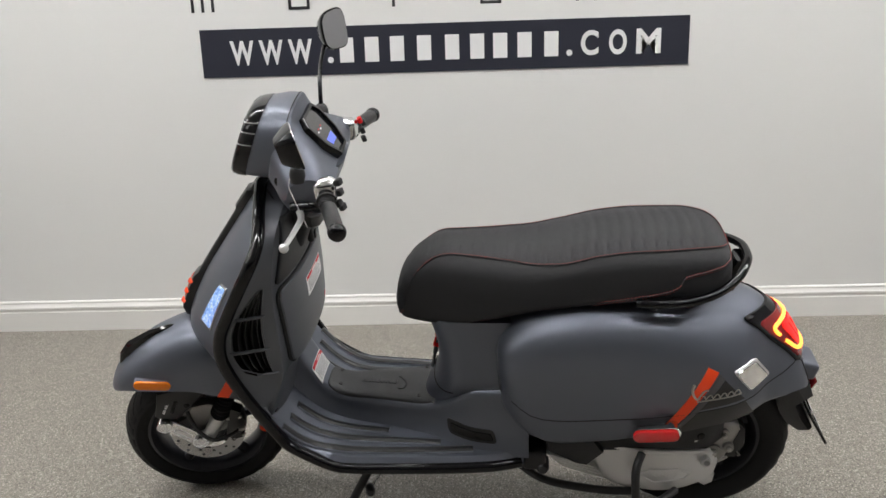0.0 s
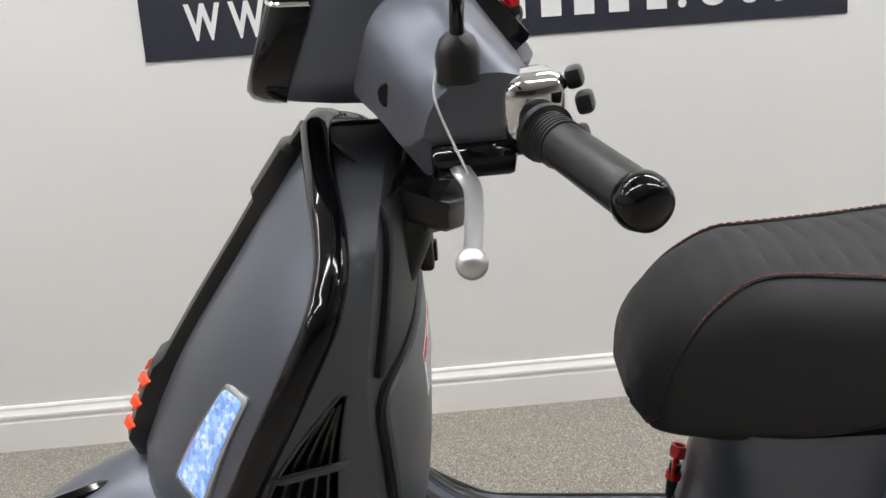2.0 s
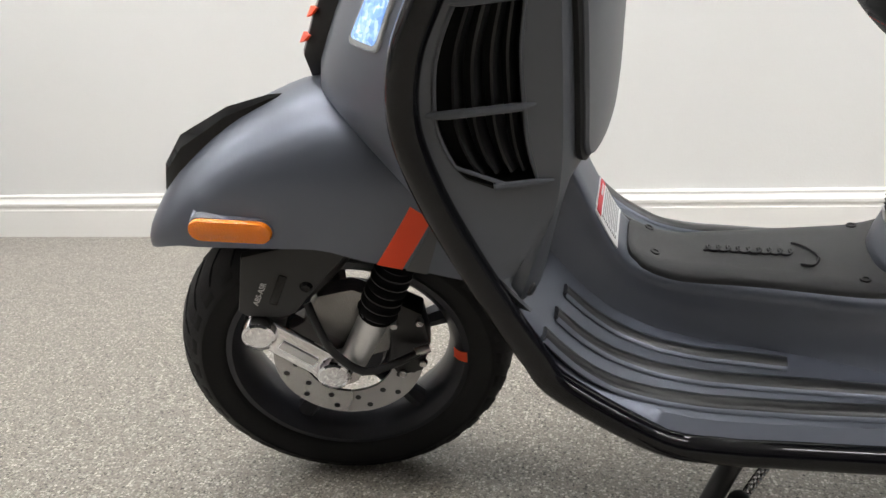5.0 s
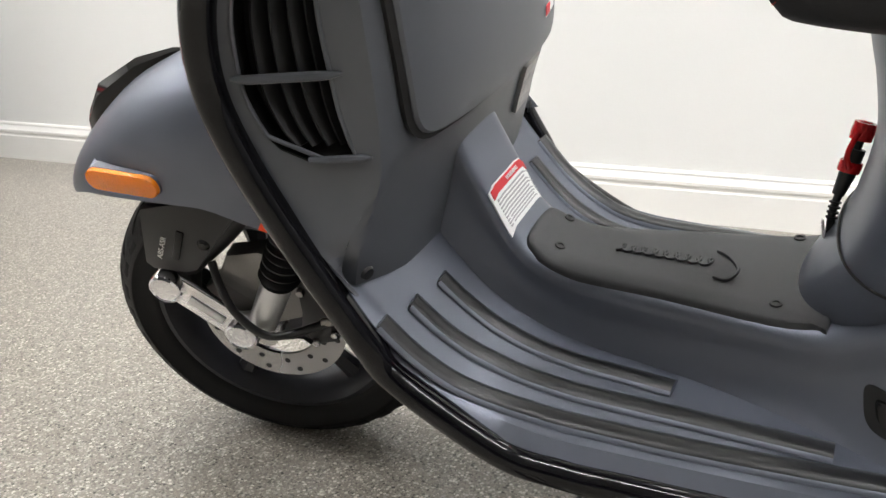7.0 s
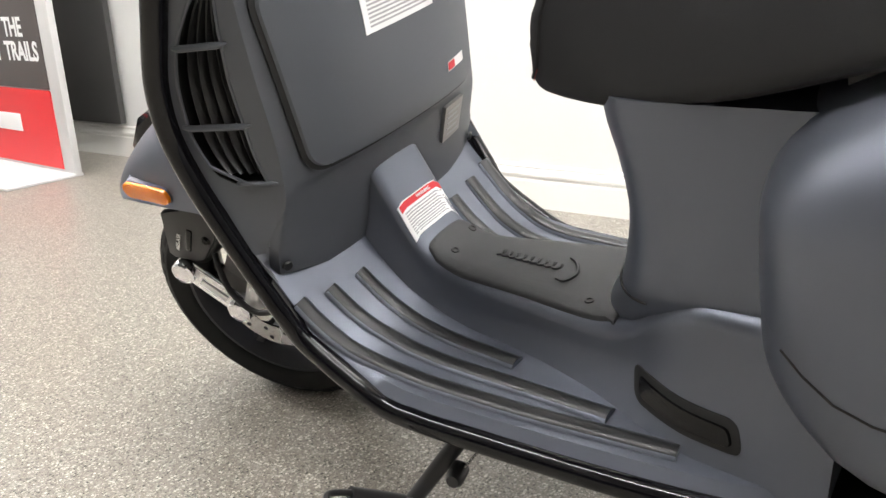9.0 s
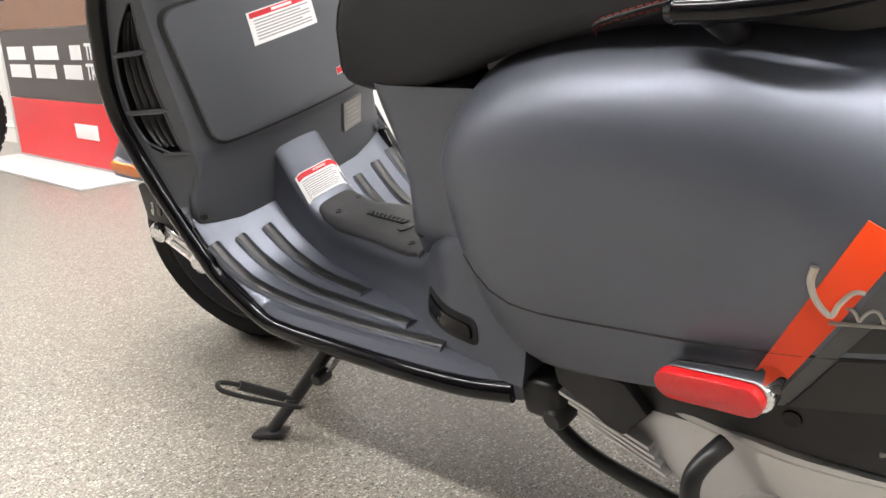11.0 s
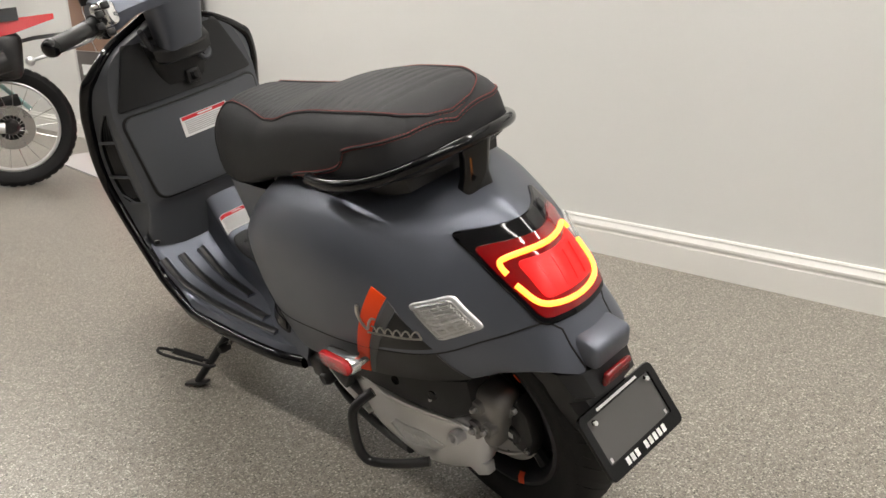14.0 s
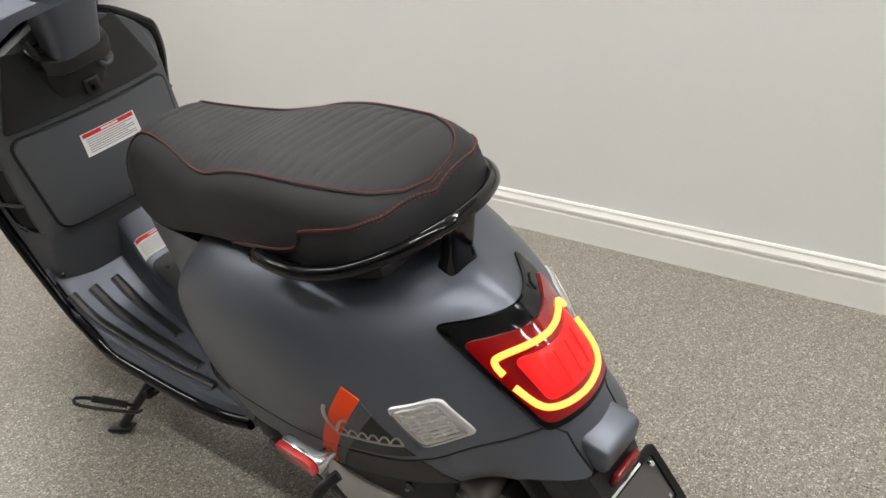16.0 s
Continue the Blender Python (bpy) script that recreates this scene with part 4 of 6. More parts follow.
def script():
    """Plain nickel strokes in the badge's shape: a swash, a wavy row and a base line."""
    bm = bmesh.new()
    swash = smooth_path([(1.314, 0.553), (1.311, 0.54), (1.315, 0.524), (1.325, 0.511), (1.331, 0.522), (1.34, 0.533), (1.348, 0.533)], 26)
    tube([on_body(q.x, q.y, 0.002) for q in swash], [0.0035 - 0.0016 * k / 25 for k in range(26)], 6, bm=bm)
    wave = [(1.336 + 0.0011 * k + 0.0018 * math.sin(k * 0.42), 0.5135 + 0.0052 * math.sin(k * 0.42 + 1.2)) for k in range(86)]
    tube([on_body(x, z, 0.002) for x, z in wave], 0.0014, 6, bm=bm)
    tube([on_body(1.324 + 0.0055 * k, 0.5045 + 0.0001 * k, 0.002) for k in range(20)], 0.0018, 6, bm=bm)
    return bm


both("badge", script, BADGE, bodywork, "nickel script badge, plain stroke")

def capsule(m, length, height, thick, out):
    """A flat plate with round ends, standing in the x-z plane of m and pushed along its y axis."""
    r = height / 2
    pts = []
    for k in range(11):
        a = math.pi * k / 10 + math.pi / 2
        pts.append(m @ Vector((-length / 2 + r + r * math.cos(a), 0, r * math.sin(a))))
    for k in range(11):
        a = math.pi * k / 10 - math.pi / 2
        pts.append(m @ Vector((length / 2 - r + r * math.cos(a), 0, r * math.sin(a))))
    return slab(pts, m.to_3x3() @ Vector((0, out, 0)), thick, 0.0025)


# rear indicators
SIGNAL = ((1.406, 0.563), (1.465, 0.57), (1.508, 0.514), (1.453, 0.502))
for flip in (False, True):
    def side(bm):
        if flip:
            o = mirrored(bm)
            bm.free()
            return o
        return bm
    lamp = part("rear_indicator", side(pad(on_body, rounded(SIGNAL, 0.009), 0.004)), SILVER, scooter, "clear rear indicator with silver reflector")
    inner = [Vector(p) * 0.86 + Vector((1.458, 0.5375)) * 0.14 for p in SIGNAL]
    part("reflector", side(pad(on_body, rounded(inner, 0.007), 0.0048)), LENS_SILVER, lamp)
    for k in range(9):
        t = (k + 0.7) / 9.4
        a, b = inner[0].lerp(inner[3], t), inner[1].lerp(inner[2], t)
        a, b = a.lerp(b, 0.08), a.lerp(b, 0.92)
        n = Vector((b.y - a.y, a.x - b.x)).normalized() * 0.0016
        part("lens_rib", side(sheet(on_body, (a + n, b + n, b - n, a - n), 6, 1, 0.0066)), LENS_SILVER if k % 2 else SILVER, lamp)
    for k in range(4):
        t = (k + 0.6) / 4.2
        a, b = inner[0].lerp(inner[1], t), inner[3].lerp(inner[2], t)
        a, b = a.lerp(b, 0.1 + 0.08 * (k % 2)), a.lerp(b, 0.88)
        n = Vector((b.y - a.y, a.x - b.x)).normalized() * 0.0012
        part("lens_rib", side(sheet(on_body, (a + n, b + n, b - n, a - n), 1, 6, 0.0072)), SILVER, lamp)
    part("lens", side(pad(on_body, rounded(inner, 0.007), 0.0085, skirt=0.0055)), clear("clear_lens", (0.97, 0.97, 0.97)), lamp)
    # side reflector on a chrome mount
    m = pose(1.238, -0.24, 0.43, 0, -7, -3)
    rim = part("side_reflector", side(capsule(m @ pose(0, 0.008, 0), 0.108, 0.033, 0.016, -1)), CHROME, scooter, "red side reflector in a chrome mount")
    part("lens", side(capsule(m @ pose(-0.003, -0.009, 0), 0.104, 0.031, 0.009, -1)), RED_REFLECT, rim)
    part("mount", side(tube([(1.276, -0.208, 0.436), (1.276, -0.236, 0.434)], 0.012, 12)), CHROME, rim)

# tail lamp: black housing, red lens, glowing bars
def outline_of(top, bottom, zt, zb, r):
    return rounded(((-top + 0.004, zt), (top + 0.004, zt), (bottom, zb), (-bottom, zb)), r, 6)


DARK_RED = paint("dark_red_reflector", (0.2, 0.008, 0.01), 0.2, coat=0.3, grain=420, bump=0.4)
tail = part("tail_lamp", pad(on_tail, outline_of(0.097, 0.072, 0.65, 0.512, 0.014), 0.006), BLACK, scooter, "red tail lamp in a gloss black housing, lit")
SMOKE = paint("tail_lens_red", (0.24, 0.003, 0.005), 0.09, coat=0.7, bump=0.0, rough_vary=0.02)
CORE = glowing("tail_core", (1.0, 0.012, 0.012), 0.95, (0.4, 0.005, 0.005))
BARS = glowing("tail_bar", (1.0, 0.33, 0.035), 2.8, (0.9, 0.3, 0.1))
part("lens", pad(on_tail, outline_of(0.088, 0.067, 0.629, 0.52, 0.014), 0.0095, skirt=0.002), SMOKE, tail, "deep red lens")
part("core", pad(on_tail, outline_of(0.057, 0.05, 0.602, 0.546, 0.011), 0.0112, skirt=0.002), CORE, tail, "bright red lamp core")
for k in range(4):
    y = -0.022 + 0.021 * k
    part("core_rib", sheet(on_tail, ((y - 0.0094, 0.594), (y - 0.0066, 0.594), (y * 0.94 - 0.0086, 0.553), (y * 0.94 - 0.0114, 0.553)), 1, 8, 0.0125), CORE, tail)
for pts in (((-0.079, 0.587), (-0.079, 0.598), (-0.072, 0.606), (-0.04, 0.611), (0.02, 0.611), (0.054, 0.607), (0.064, 0.601), (0.066, 0.593)), ((0.065, 0.578), (0.059, 0.553), (0.049, 0.542), (0.03, 0.537), (-0.01, 0.535), (-0.05, 0.538), (-0.07, 0.547), (-0.079, 0.572))):
    way = [on_tail(p.x * 0.93 + 0.006, p.y, 0.0105) for p in smooth_path([(a, b, 0) for a, b in pts], 40)]
    part("light_bar", tube(way, 0.0047, 8), BARS, tail, "glowing amber light bar")
part("emblem", pad(on_tail, rounded(((0.044, 0.644), (0.064, 0.644), (0.064, 0.634), (0.044, 0.634)), 0.004), 0.0085, skirt=0.002), SATIN_BLACK, tail)

# block over the plate, bracket, reflector, plate
part("tail_block", rbox((0.062, 0.09, 0.048), pose(1.62, 0.004, 0.458, 0, 14, 0), 0.013, 4), GREY, scooter)
ring = []
for z, x, w, t in ((0.43, 1.575, 0.075, 0.055), (0.39, 1.6, 0.068, 0.045), (0.37, 1.588, 0.064, 0.03), (0.32, 1.61, 0.056, 0.032), (0.275, 1.646, 0.044, 0.02)):
    ring.append([(x + t * c, w * s, z) for c, s in ((-1, -1), (0.4, -1), (1, -0.7), (1.15, 0), (1, 0.7), (0.4, 1), (-1, 1))])
bracket = part("rear_mudguard", loft(ring), PLASTIC, scooter, "black plastic rear mudguard")
part("rear_reflector", rbox((0.012, 0.062, 0.03), pose(1.648, 0.002, 0.41, 0, 22, 0), 0.006, 3), DARK_RED, bracket)
PLATE = pose(1.659, 0.006, 0.314) @ Matrix.Rotation(radians(90), 4, "Z") @ Matrix.Rotation(radians(60), 4, "X")
plate_ob = part("number_plate", rbox((0.166, 0.098, 0.0015), PLATE @ pose(0, 0, -0.003), 0.0006, 1), paint("plate_grey", (0.09, 0.087, 0.085), 0.42), scooter, "blank dark grey plate in a black frame")
bm = bmesh.new()
outer = rounded(((-0.092, 0.057), (0.092, 0.057), (0.092, -0.058), (-0.092, -0.058)), 0.012, 5)
inner = rounded(((-0.078, 0.044), (0.078, 0.044), (0.078, -0.034), (-0.078, -0.034)), 0.004, 5)
rows = []
for pts, h in ((outer, -0.004), (outer, 0.0005), ([p * 0.992 for p in outer], 0.0025), (inner, 0.0025), (inner, -0.004)):
    rows.append([PLATE @ Vector((p.x, p.y, h)) for p in pts])
frame_ob = part("plate_frame", loft(rows + [rows[0]], caps=(False, False)), BLACK, plate_ob, "gloss black plate frame with white lettering bars")
bars = bmesh.new()
part("top_lettering", rbox((0.1, 0.0045, 0.0006), PLATE @ pose(0, 0.0495, 0.0027), 0), WHITE_INK, frame_ob)
for k in range(9):
    if k == 3:
        continue
    x = -0.046 + 0.0115 * k
    rbox((0.0078, 0.0125, 0.0006), PLATE @ pose(x, -0.0445, 0.0027, 0, 0, 0), 0, bm=bars)
part("bottom_lettering", bars, WHITE_INK, frame_ob)
for x in (-0.066, 0.066):
    part("bolt", lathe([(0, 0.008), (0.004, 0.008), (0.0055, 0.006), (0.0055, 0.001), (0, 0.001)], PLATE @ pose(x, 0.036, 0), 8), CHROME, plate_ob)
for x in (-0.07, 0.07):
    part("corner_mark", rbox((0.005, 0.008, 0.0008), PLATE @ pose(x, -0.028, -0.0016), 0), CHROME, plate_ob)

# grab rail
half = [(1.188, -0.168, 0.738), (1.24, -0.172, 0.739), (1.3, -0.167, 0.743), (1.36, -0.144, 0.752), (1.41, -0.1, 0.765), (1.44, -0.045, 0.776), (1.446, 0, 0.778)]
way = smooth_path(half + [(x, -y, z) for x, y, z in reversed(half[:-1])], 72)
rail = part("grab_rail", tube(way, 0.0105, 14), BLACK, scooter, "gloss black tubular grab rail")
for p in (way[0], way[-1]):
    part("rail_end", lathe([(0, -0.011), (0.008, -0.008), (0.0115, 0), (0.008, 0.008), (0, 0.011)], axis_pose(p, (1, 0, 0)), 14), BLACK, rail)
    part("rail_stay", tube([(p.x + 0.03, p.y, p.z - 0.003), (p.x + 0.035, p.y * 0.8, p.z - 0.03)], 0.012, 10), SATIN_BLACK, rail)
ring = []
for z, x, w, t in ((0.668, 1.405, 0.036, 0.026), (0.685, 1.408, 0.03, 0.02), (0.71, 1.415, 0.025, 0.014), (0.745, 1.425, 0.026, 0.014), (0.768, 1.432, 0.03, 0.012)):
    ring.append([(x + t * math.copysign(abs(math.cos(a)) ** 0.5, math.cos(a)), w * math.copysign(abs(math.sin(a)) ** 0.5, math.sin(a)), z) for a in [2 * math.pi * k / 20 for k in range(20)]])
part("rail_post", loft(ring), BLACK, rail)

# ---- shield details ----
ring = []
for z, w, lift in ((0.594, 0.012, 0.006), (0.6, 0.024, 0.014), (0.62, 0.033, 0.023), (0.66, 0.035, 0.024), (0.71, 0.034, 0.024), (0.72, 0.029, 0.017), (0.78, 0.026, 0.015), (0.86, 0.023, 0.015), (0.895, 0.022, 0.015), (0.902, 0.027, 0.021), (0.945, 0.026, 0.021), (0.952, 0.02, 0.014), (0.968, 0.018, 0.012)):
    ring.append([on_shield(w * s, z, lift * c) for s, c in ((-1, -0.3), (-0.98, 0.4), (-0.8, 0.85), (-0.4, 1.0), (0.4, 1.0), (0.8, 0.85), (0.98, 0.4), (1, -0.3))])
tie = part("nose_trim", loft(ring), SATIN_BLACK, scooter, "matte black nose trim with orange inserts")
for z in (0.628, 0.656, 0.684):
    for sgn in (-1, 1):
        a = [on_shield(sgn * y, z + dz, off) for y, dz, off in ((0.008, -0.004, 0.0275), (0.033, 0.008, 0.02), (0.035, 0.016, 0.017), (0.008, 0.008, 0.0265))]
        part("insert", slab(a, (-1, sgn * 0.6, 0.2), 0.0035, 0.001), ORANGE, tie, "orange insert")

def crystal_light():
    """A lit lens of many small facets: blue-white with brighter and deeper patches."""
    m, nt, b = nodes_of("daylight_led")
    co = put(nt, "ShaderNodeTexCoord")
    cells = put(nt, "ShaderNodeTexVoronoi", Scale=170.0, Randomness=0.8)
    cloud = put(nt, "ShaderNodeTexNoise", Scale=38.0, Detail=2.0)
    nt.links.new(co.outputs["Object"], cells.inputs["Vector"])
    nt.links.new(co.outputs["Object"], cloud.inputs["Vector"])
    sep = put(nt, "ShaderNodeSeparateColor")
    nt.links.new(cells.outputs["Color"], sep.inputs[0])
    avg = put(nt, "ShaderNodeMath")
    avg.operation = "MULTIPLY_ADD"
    avg.inputs[1].default_value = 0.45
    half = put(nt, "ShaderNodeMath")
    half.operation = "MULTIPLY"
    half.inputs[1].default_value = 0.6
    nt.links.new(cloud.outputs[0], half.inputs[0])
    nt.links.new(sep.outputs[0], avg.inputs[0])
    nt.links.new(half.outputs[0], avg.inputs[2])
    ramp = put(nt, "ShaderNodeValToRGB")
    stops = ramp.color_ramp.elements
    stops[0].position, stops[0].color = 0.18, (0.1, 0.23, 0.62, 1)
    stops[1].position, stops[1].color = 0.82, (0.78, 0.92, 1.0, 1)
    mid = stops.new(0.5)
    mid.color = (0.24, 0.48, 0.98, 1)
    nt.links.new(avg.outputs[0], ramp.inputs[0])
    nt.links.new(ramp.outputs[0], b.inputs["Emission Color"])
    b.inputs["Emission Strength"].default_value = 0.8
    b.inputs["Base Color"].default_value = (0.15, 0.2, 0.3, 1)
    b.inputs["Roughness"].default_value = 0.12
    return m


DRL = crystal_light()
BEZEL = paint("lamp_bezel", (0.5, 0.52, 0.54), 0.2, metal=0.5, bump=0.0, vary=0.05)
for sgn in (-1, 1):
    q = [(sgn * 0.164, 0.785), (sgn * 0.201, 0.79), (sgn * 0.206, 0.674), (sgn * 0.15, 0.671)]
    lamp = part("front_light", pad(on_shield, rounded(q, 0.008), 0.003), BEZEL, scooter, "slim daytime light with a pale bezel, lit")
    cu, cv = sgn * 0.181, 0.73
    inner = [Vector((cu + (a - cu) * 0.82, cv + (b - cv) * 0.92)) for a, b in q]
    part("diffuser", pad(on_shield, rounded(inner, 0.006), 0.004), DRL, lamp)
    for k in range(9):
        t0, t1 = (k + 0.06) / 9, (k + 0.94) / 9
        a, b = inner[0].lerp(inner[3], t0), inner[1].lerp(inner[2], t0)
        c, d = inner[1].lerp(inner[2], t1), inner[0].lerp(inner[3], t1)
        part("facet", pad(on_shield, rounded((a.lerp(b, 0.1), a.lerp(b, 0.55), d.lerp(c, 0.5), d.lerp(c, 0.08)), 0.002, 2), 0.0044, dome=0.0012, rings_in=(1.0, 0.6)), DRL, lamp)
        part("facet", pad(on_shield, rounded((a.lerp(b, 0.6), a.lerp(b, 0.92), d.lerp(c, 0.94), d.lerp(c, 0.56)), 0.002, 2), 0.0042, dome=0.0012, rings_in=(1.0, 0.6)), DRL, lamp)

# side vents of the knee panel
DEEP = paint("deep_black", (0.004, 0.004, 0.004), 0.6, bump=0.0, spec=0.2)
for sgn in (-1, 1):
    zz = [VENT_LOW + (VENT_HIGH - VENT_LOW) * k / 20 for k in range(21)]
    rows = []
    for i, z in enumerate(zz):
        deep = 0.024 if 0 < i < 20 else 0.002
        rows.append([wall_point(sgn, z, vent_u(z, t), d) for t, d in [(-0.02, -0.0005), (0.0, 0.003)] + [(k / 6, deep) for k in range(7)] + [(1.0, 0.003), (1.02, -0.0005)]])
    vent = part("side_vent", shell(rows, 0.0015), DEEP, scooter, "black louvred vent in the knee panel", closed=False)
    way = [wall_point(sgn, z, vent_u(z, 0.0), 0.0) for z in zz[2:]] + [wall_point(sgn, z, vent_u(z, 1.0), 0.0) for z in reversed(zz)] + [wall_point(sgn, VENT_LOW, vent_u(VENT_LOW, 0.4), 0.0)]
    part("vent_lip", tube(way, 0.0021, 8, closed=True), KNEE, vent)
    for t in (0.2, 0.42, 0.64, 0.86):
        fin = [[wall_point(sgn, z, vent_u(z, t), 0.003), wall_point(sgn, z, vent_u(z, t + 0.1), 0.012), wall_point(sgn, z, vent_u(z, t + 0.12), 0.022)] for z in zz[1:-1]]
        part("louvre", shell(fin, 0.0028), SATIN_BLACK, vent)
    for z in (0.72, 0.626):
        way = [wall_point(sgn, z, vent_u(z, t), -0.0035 * min(1.0, 5 * (t + 0.1), 8 * (1.13 - t))) for t in (-0.1, 0.0, 0.1, 0.3, 0.5, 0.7, 0.9, 1.0, 1.13)]
        part("cross_bar", tube(way, [0.002, 0.0036] + [0.0042] * 5 + [0.0036, 0.0016], 8), KNEE, vent)
    way = [wall_point(sgn, VENT_LOW + 0.002, vent_u(VENT_LOW, t), -0.002) for t in (0.0, 0.3, 0.6, 0.9, 1.1, 1.35)]
    part("cross_bar", tube(way, [0.0034] * 5 + [0.0012], 8), KNEE, vent)

# glove box door, dark upper panel, lock, hook
door_q = ((-0.181, 0.772), (0.181, 0.772), (0.164, 0.556), (-0.164, 0.556))
gap = part("door_gap", pad(on_knee, rounded([(a * 1.036, 0.666 + (b - 0.666) * 1.045) for a, b in door_q], 0.033, 7), 0.0024, rings_in=(1.0, 0.95, 0.9, 0.85, 0.8, 0.7, 0.55, 0.4, 0.2)), DEEP_SEAM, knee)
door = part("glovebox_door", pad(on_knee, rounded(door_q, 0.029, 7), 0.006, rings_in=(1.0, 0.985, 0.96, 0.93, 0.89, 0.85, 0.8, 0.7, 0.6, 0.5, 0.4, 0.3, 0.2, 0.1)), KNEE, knee, "dark grey glove box door")
upper = ((-0.125, 0.93), (0.125, 0.93), (0.184, 0.788), (-0.184, 0.788))
top_panel = part("upper_panel", pad(on_knee, rounded(upper, 0.012, 5), 0.003, rings_in=(1.0, 0.98, 0.94, 0.88, 0.8, 0.7, 0.55, 0.4, 0.2)), PLASTIC, knee, "black upper inner panel")
bm = bmesh.new()
ring = []
for z, w, x in ((0.93, 0.072, 0.43), (0.89, 0.075, 0.425), (0.85, 0.07, 0.415), (0.815, 0.06, 0.4)):
    ring.append([(x - 0.06 + 0.06 * math.copysign(abs(math.cos(a)) ** 0.5, math.cos(a)), w * math.copysign(abs(math.sin(a)) ** 0.5, math.sin(a)), z) for a in [2 * math.pi * k / 24 for k in range(24)]])
lockbox = part("lock_housing", loft(ring), PLASTIC, knee)
m = axis_pose((0.422, 0.052, 0.868), (1, 0.15, 0.1))
part("ignition_lock", lathe([(0, 0.012), (0.008, 0.012), (0.009, 0.009), (0.015, 0.011), (0.019, 0.008), (0.02, 0), (0, 0)], m, 24), KNEE, knee, "dark grey ignition lock ring")
m = axis_pose((0.407, 0.012, 0.822), (1, 0, 0))
hook = part("bag_hook", rbox((0.036, 0.036, 0.016), m, 0.005, 3), SATIN_BLACK, knee, "black folding bag hook")
part("hook_recess", rbox((0.018, 0.02, 0.006), m @ pose(0, 0, 0.009), 0.002), BLACK, hook)
way = smooth_path([(0.45, -0.09, 0.96), (0.43, -0.075, 0.925), (0.415, -0.06, 0.89), (0.4, -0.05, 0.86)], 14)
part("cable_guide", tube(way, 0.007, 10), PLASTIC, knee)


def on_door(y, z, off):
    return on_knee(y, z, 0.006 + off)


def warning_label(f, a, b, c, d, parent, lines, band=True):
    """A white sticker with a red band and rows of small print."""
    lab = part("warning_label", sheet(f, (a, b, c, d), 8, 6, 0.0008), LABEL_WHITE, parent, "white warning label with a red band")
    a, b, c, d = [Vector(p) for p in (a, b, c, d)]
    def at(s, t):
        return (a.lerp(b, s)).lerp(d.lerp(c, s), t)
    part("red_band", sheet(f, (at(0.03, 0.03), at(0.97, 0.03), at(0.97, 0.2), at(0.03, 0.2)), 8, 1, 0.0013), LABEL_RED, lab)
    if band:
        part("band_lettering", sheet(f, (at(0.36, 0.07), at(0.68, 0.07), at(0.68, 0.155), at(0.36, 0.155)), 4, 1, 0.0017), LABEL_WHITE, lab)
    for k in range(lines):
        t = 0.27 + 0.66 * k / lines
        part("print_line", sheet(f, (at(0.07, t), at(0.93 - 0.14 * ((k * 7) % 3 == 1), t), at(0.93 - 0.14 * ((k * 7) % 3 == 1), t + 0.3 / lines), at(0.07, t + 0.3 / lines)), 6, 1, 0.0012), LABEL_INK, lab)
    return lab


warning_label(on_door, (-0.056, 0.733), (0.072, 0.733), (0.072, 0.683), (-0.058, 0.683), door, 7)
badge = part("model_badge", sheet(on_door, ((0.088, 0.6), (0.132, 0.602), (0.132, 0.589), (0.088, 0.587)), 4, 1, 0.0016), CHROME, door, "small chrome and red badge")
part("badge_field", sheet(on_door, ((0.09, 0.5985), (0.106, 0.599), (0.106, 0.589), (0.09, 0.5885)), 2, 1, 0.0021), LABEL_RED, badge)
for sgn in (-1, 1):
    part("panel_screw", lathe([(0, 0.003), (0.006, 0.003), (0.0075, 0), (0, 0)], axis_pose(on_knee(sgn * 0.202, 0.44, 0.0), on_knee(sgn * 0.202, 0.44, 0.01) - on_knee(sgn * 0.202, 0.44, 0.0)), 12), SATIN_BLACK, knee)

vin = part("type_plate", sheet(on_knee, ((0.112, 0.525), (0.158, 0.528), (0.154, 0.475), (0.109, 0.47)), 6, 6, 0.001), ALLOY, knee, "riveted metal type plate")
for k in range(5):
    z = 0.505 - 0.0085 * k
    part("print_line", sheet(on_knee, ((0.118, z + 0.01), (0.15 - 0.006 * (k % 2), z + 0.012), (0.15 - 0.006 * (k % 2), z + 0.009), (0.118, z + 0.007)), 4, 1, 0.0014), LABEL_INK, vin)
# ---- tunnel mat, label and floor ribs ----
def on_tunnel(x, y, off):
    e = 0.004
    s = (tunnel_top(x + e) - tunnel_top(x - e)) / (2 * e)
    n = Vector((-s, 0, 1)).normalized()
    w = tunnel_half(x)
    drop = 0.022 * (1 - math.sqrt(max(0.0, 1 - max(0.0, (abs(y) - (w - 0.022)) / 0.022) ** 2))) if abs(y) > w - 0.022 else 0.0
    return Vector((x, y, tunnel_top(x) - min(drop, 0.022))) + n * off


mq = [(0.416, -0.044), (0.44, -0.049), (0.55, -0.062), (0.64, -0.075), (0.685, -0.08), (0.698, -0.072), (0.698, 0.072), (0.685, 0.08), (0.64, 0.075), (0.55, 0.062), (0.44, 0.049), (0.416, 0.044), (0.404, 0.03), (0.404, -0.03)]
mq = [p.to_2d() for p in smooth_path([(a, b, 0) for a, b in mq], 60, closed=True)]
mat_ob = part("rubber_mat", pad(on_tunnel, mq, 0.004, rings_in=(1.0, 0.985, 0.955, 0.93, 0.8, 0.65, 0.5, 0.35, 0.2, 0.08), base=False), MAT_RUBBER, scooter, "ribbed black rubber mat on the tunnel")
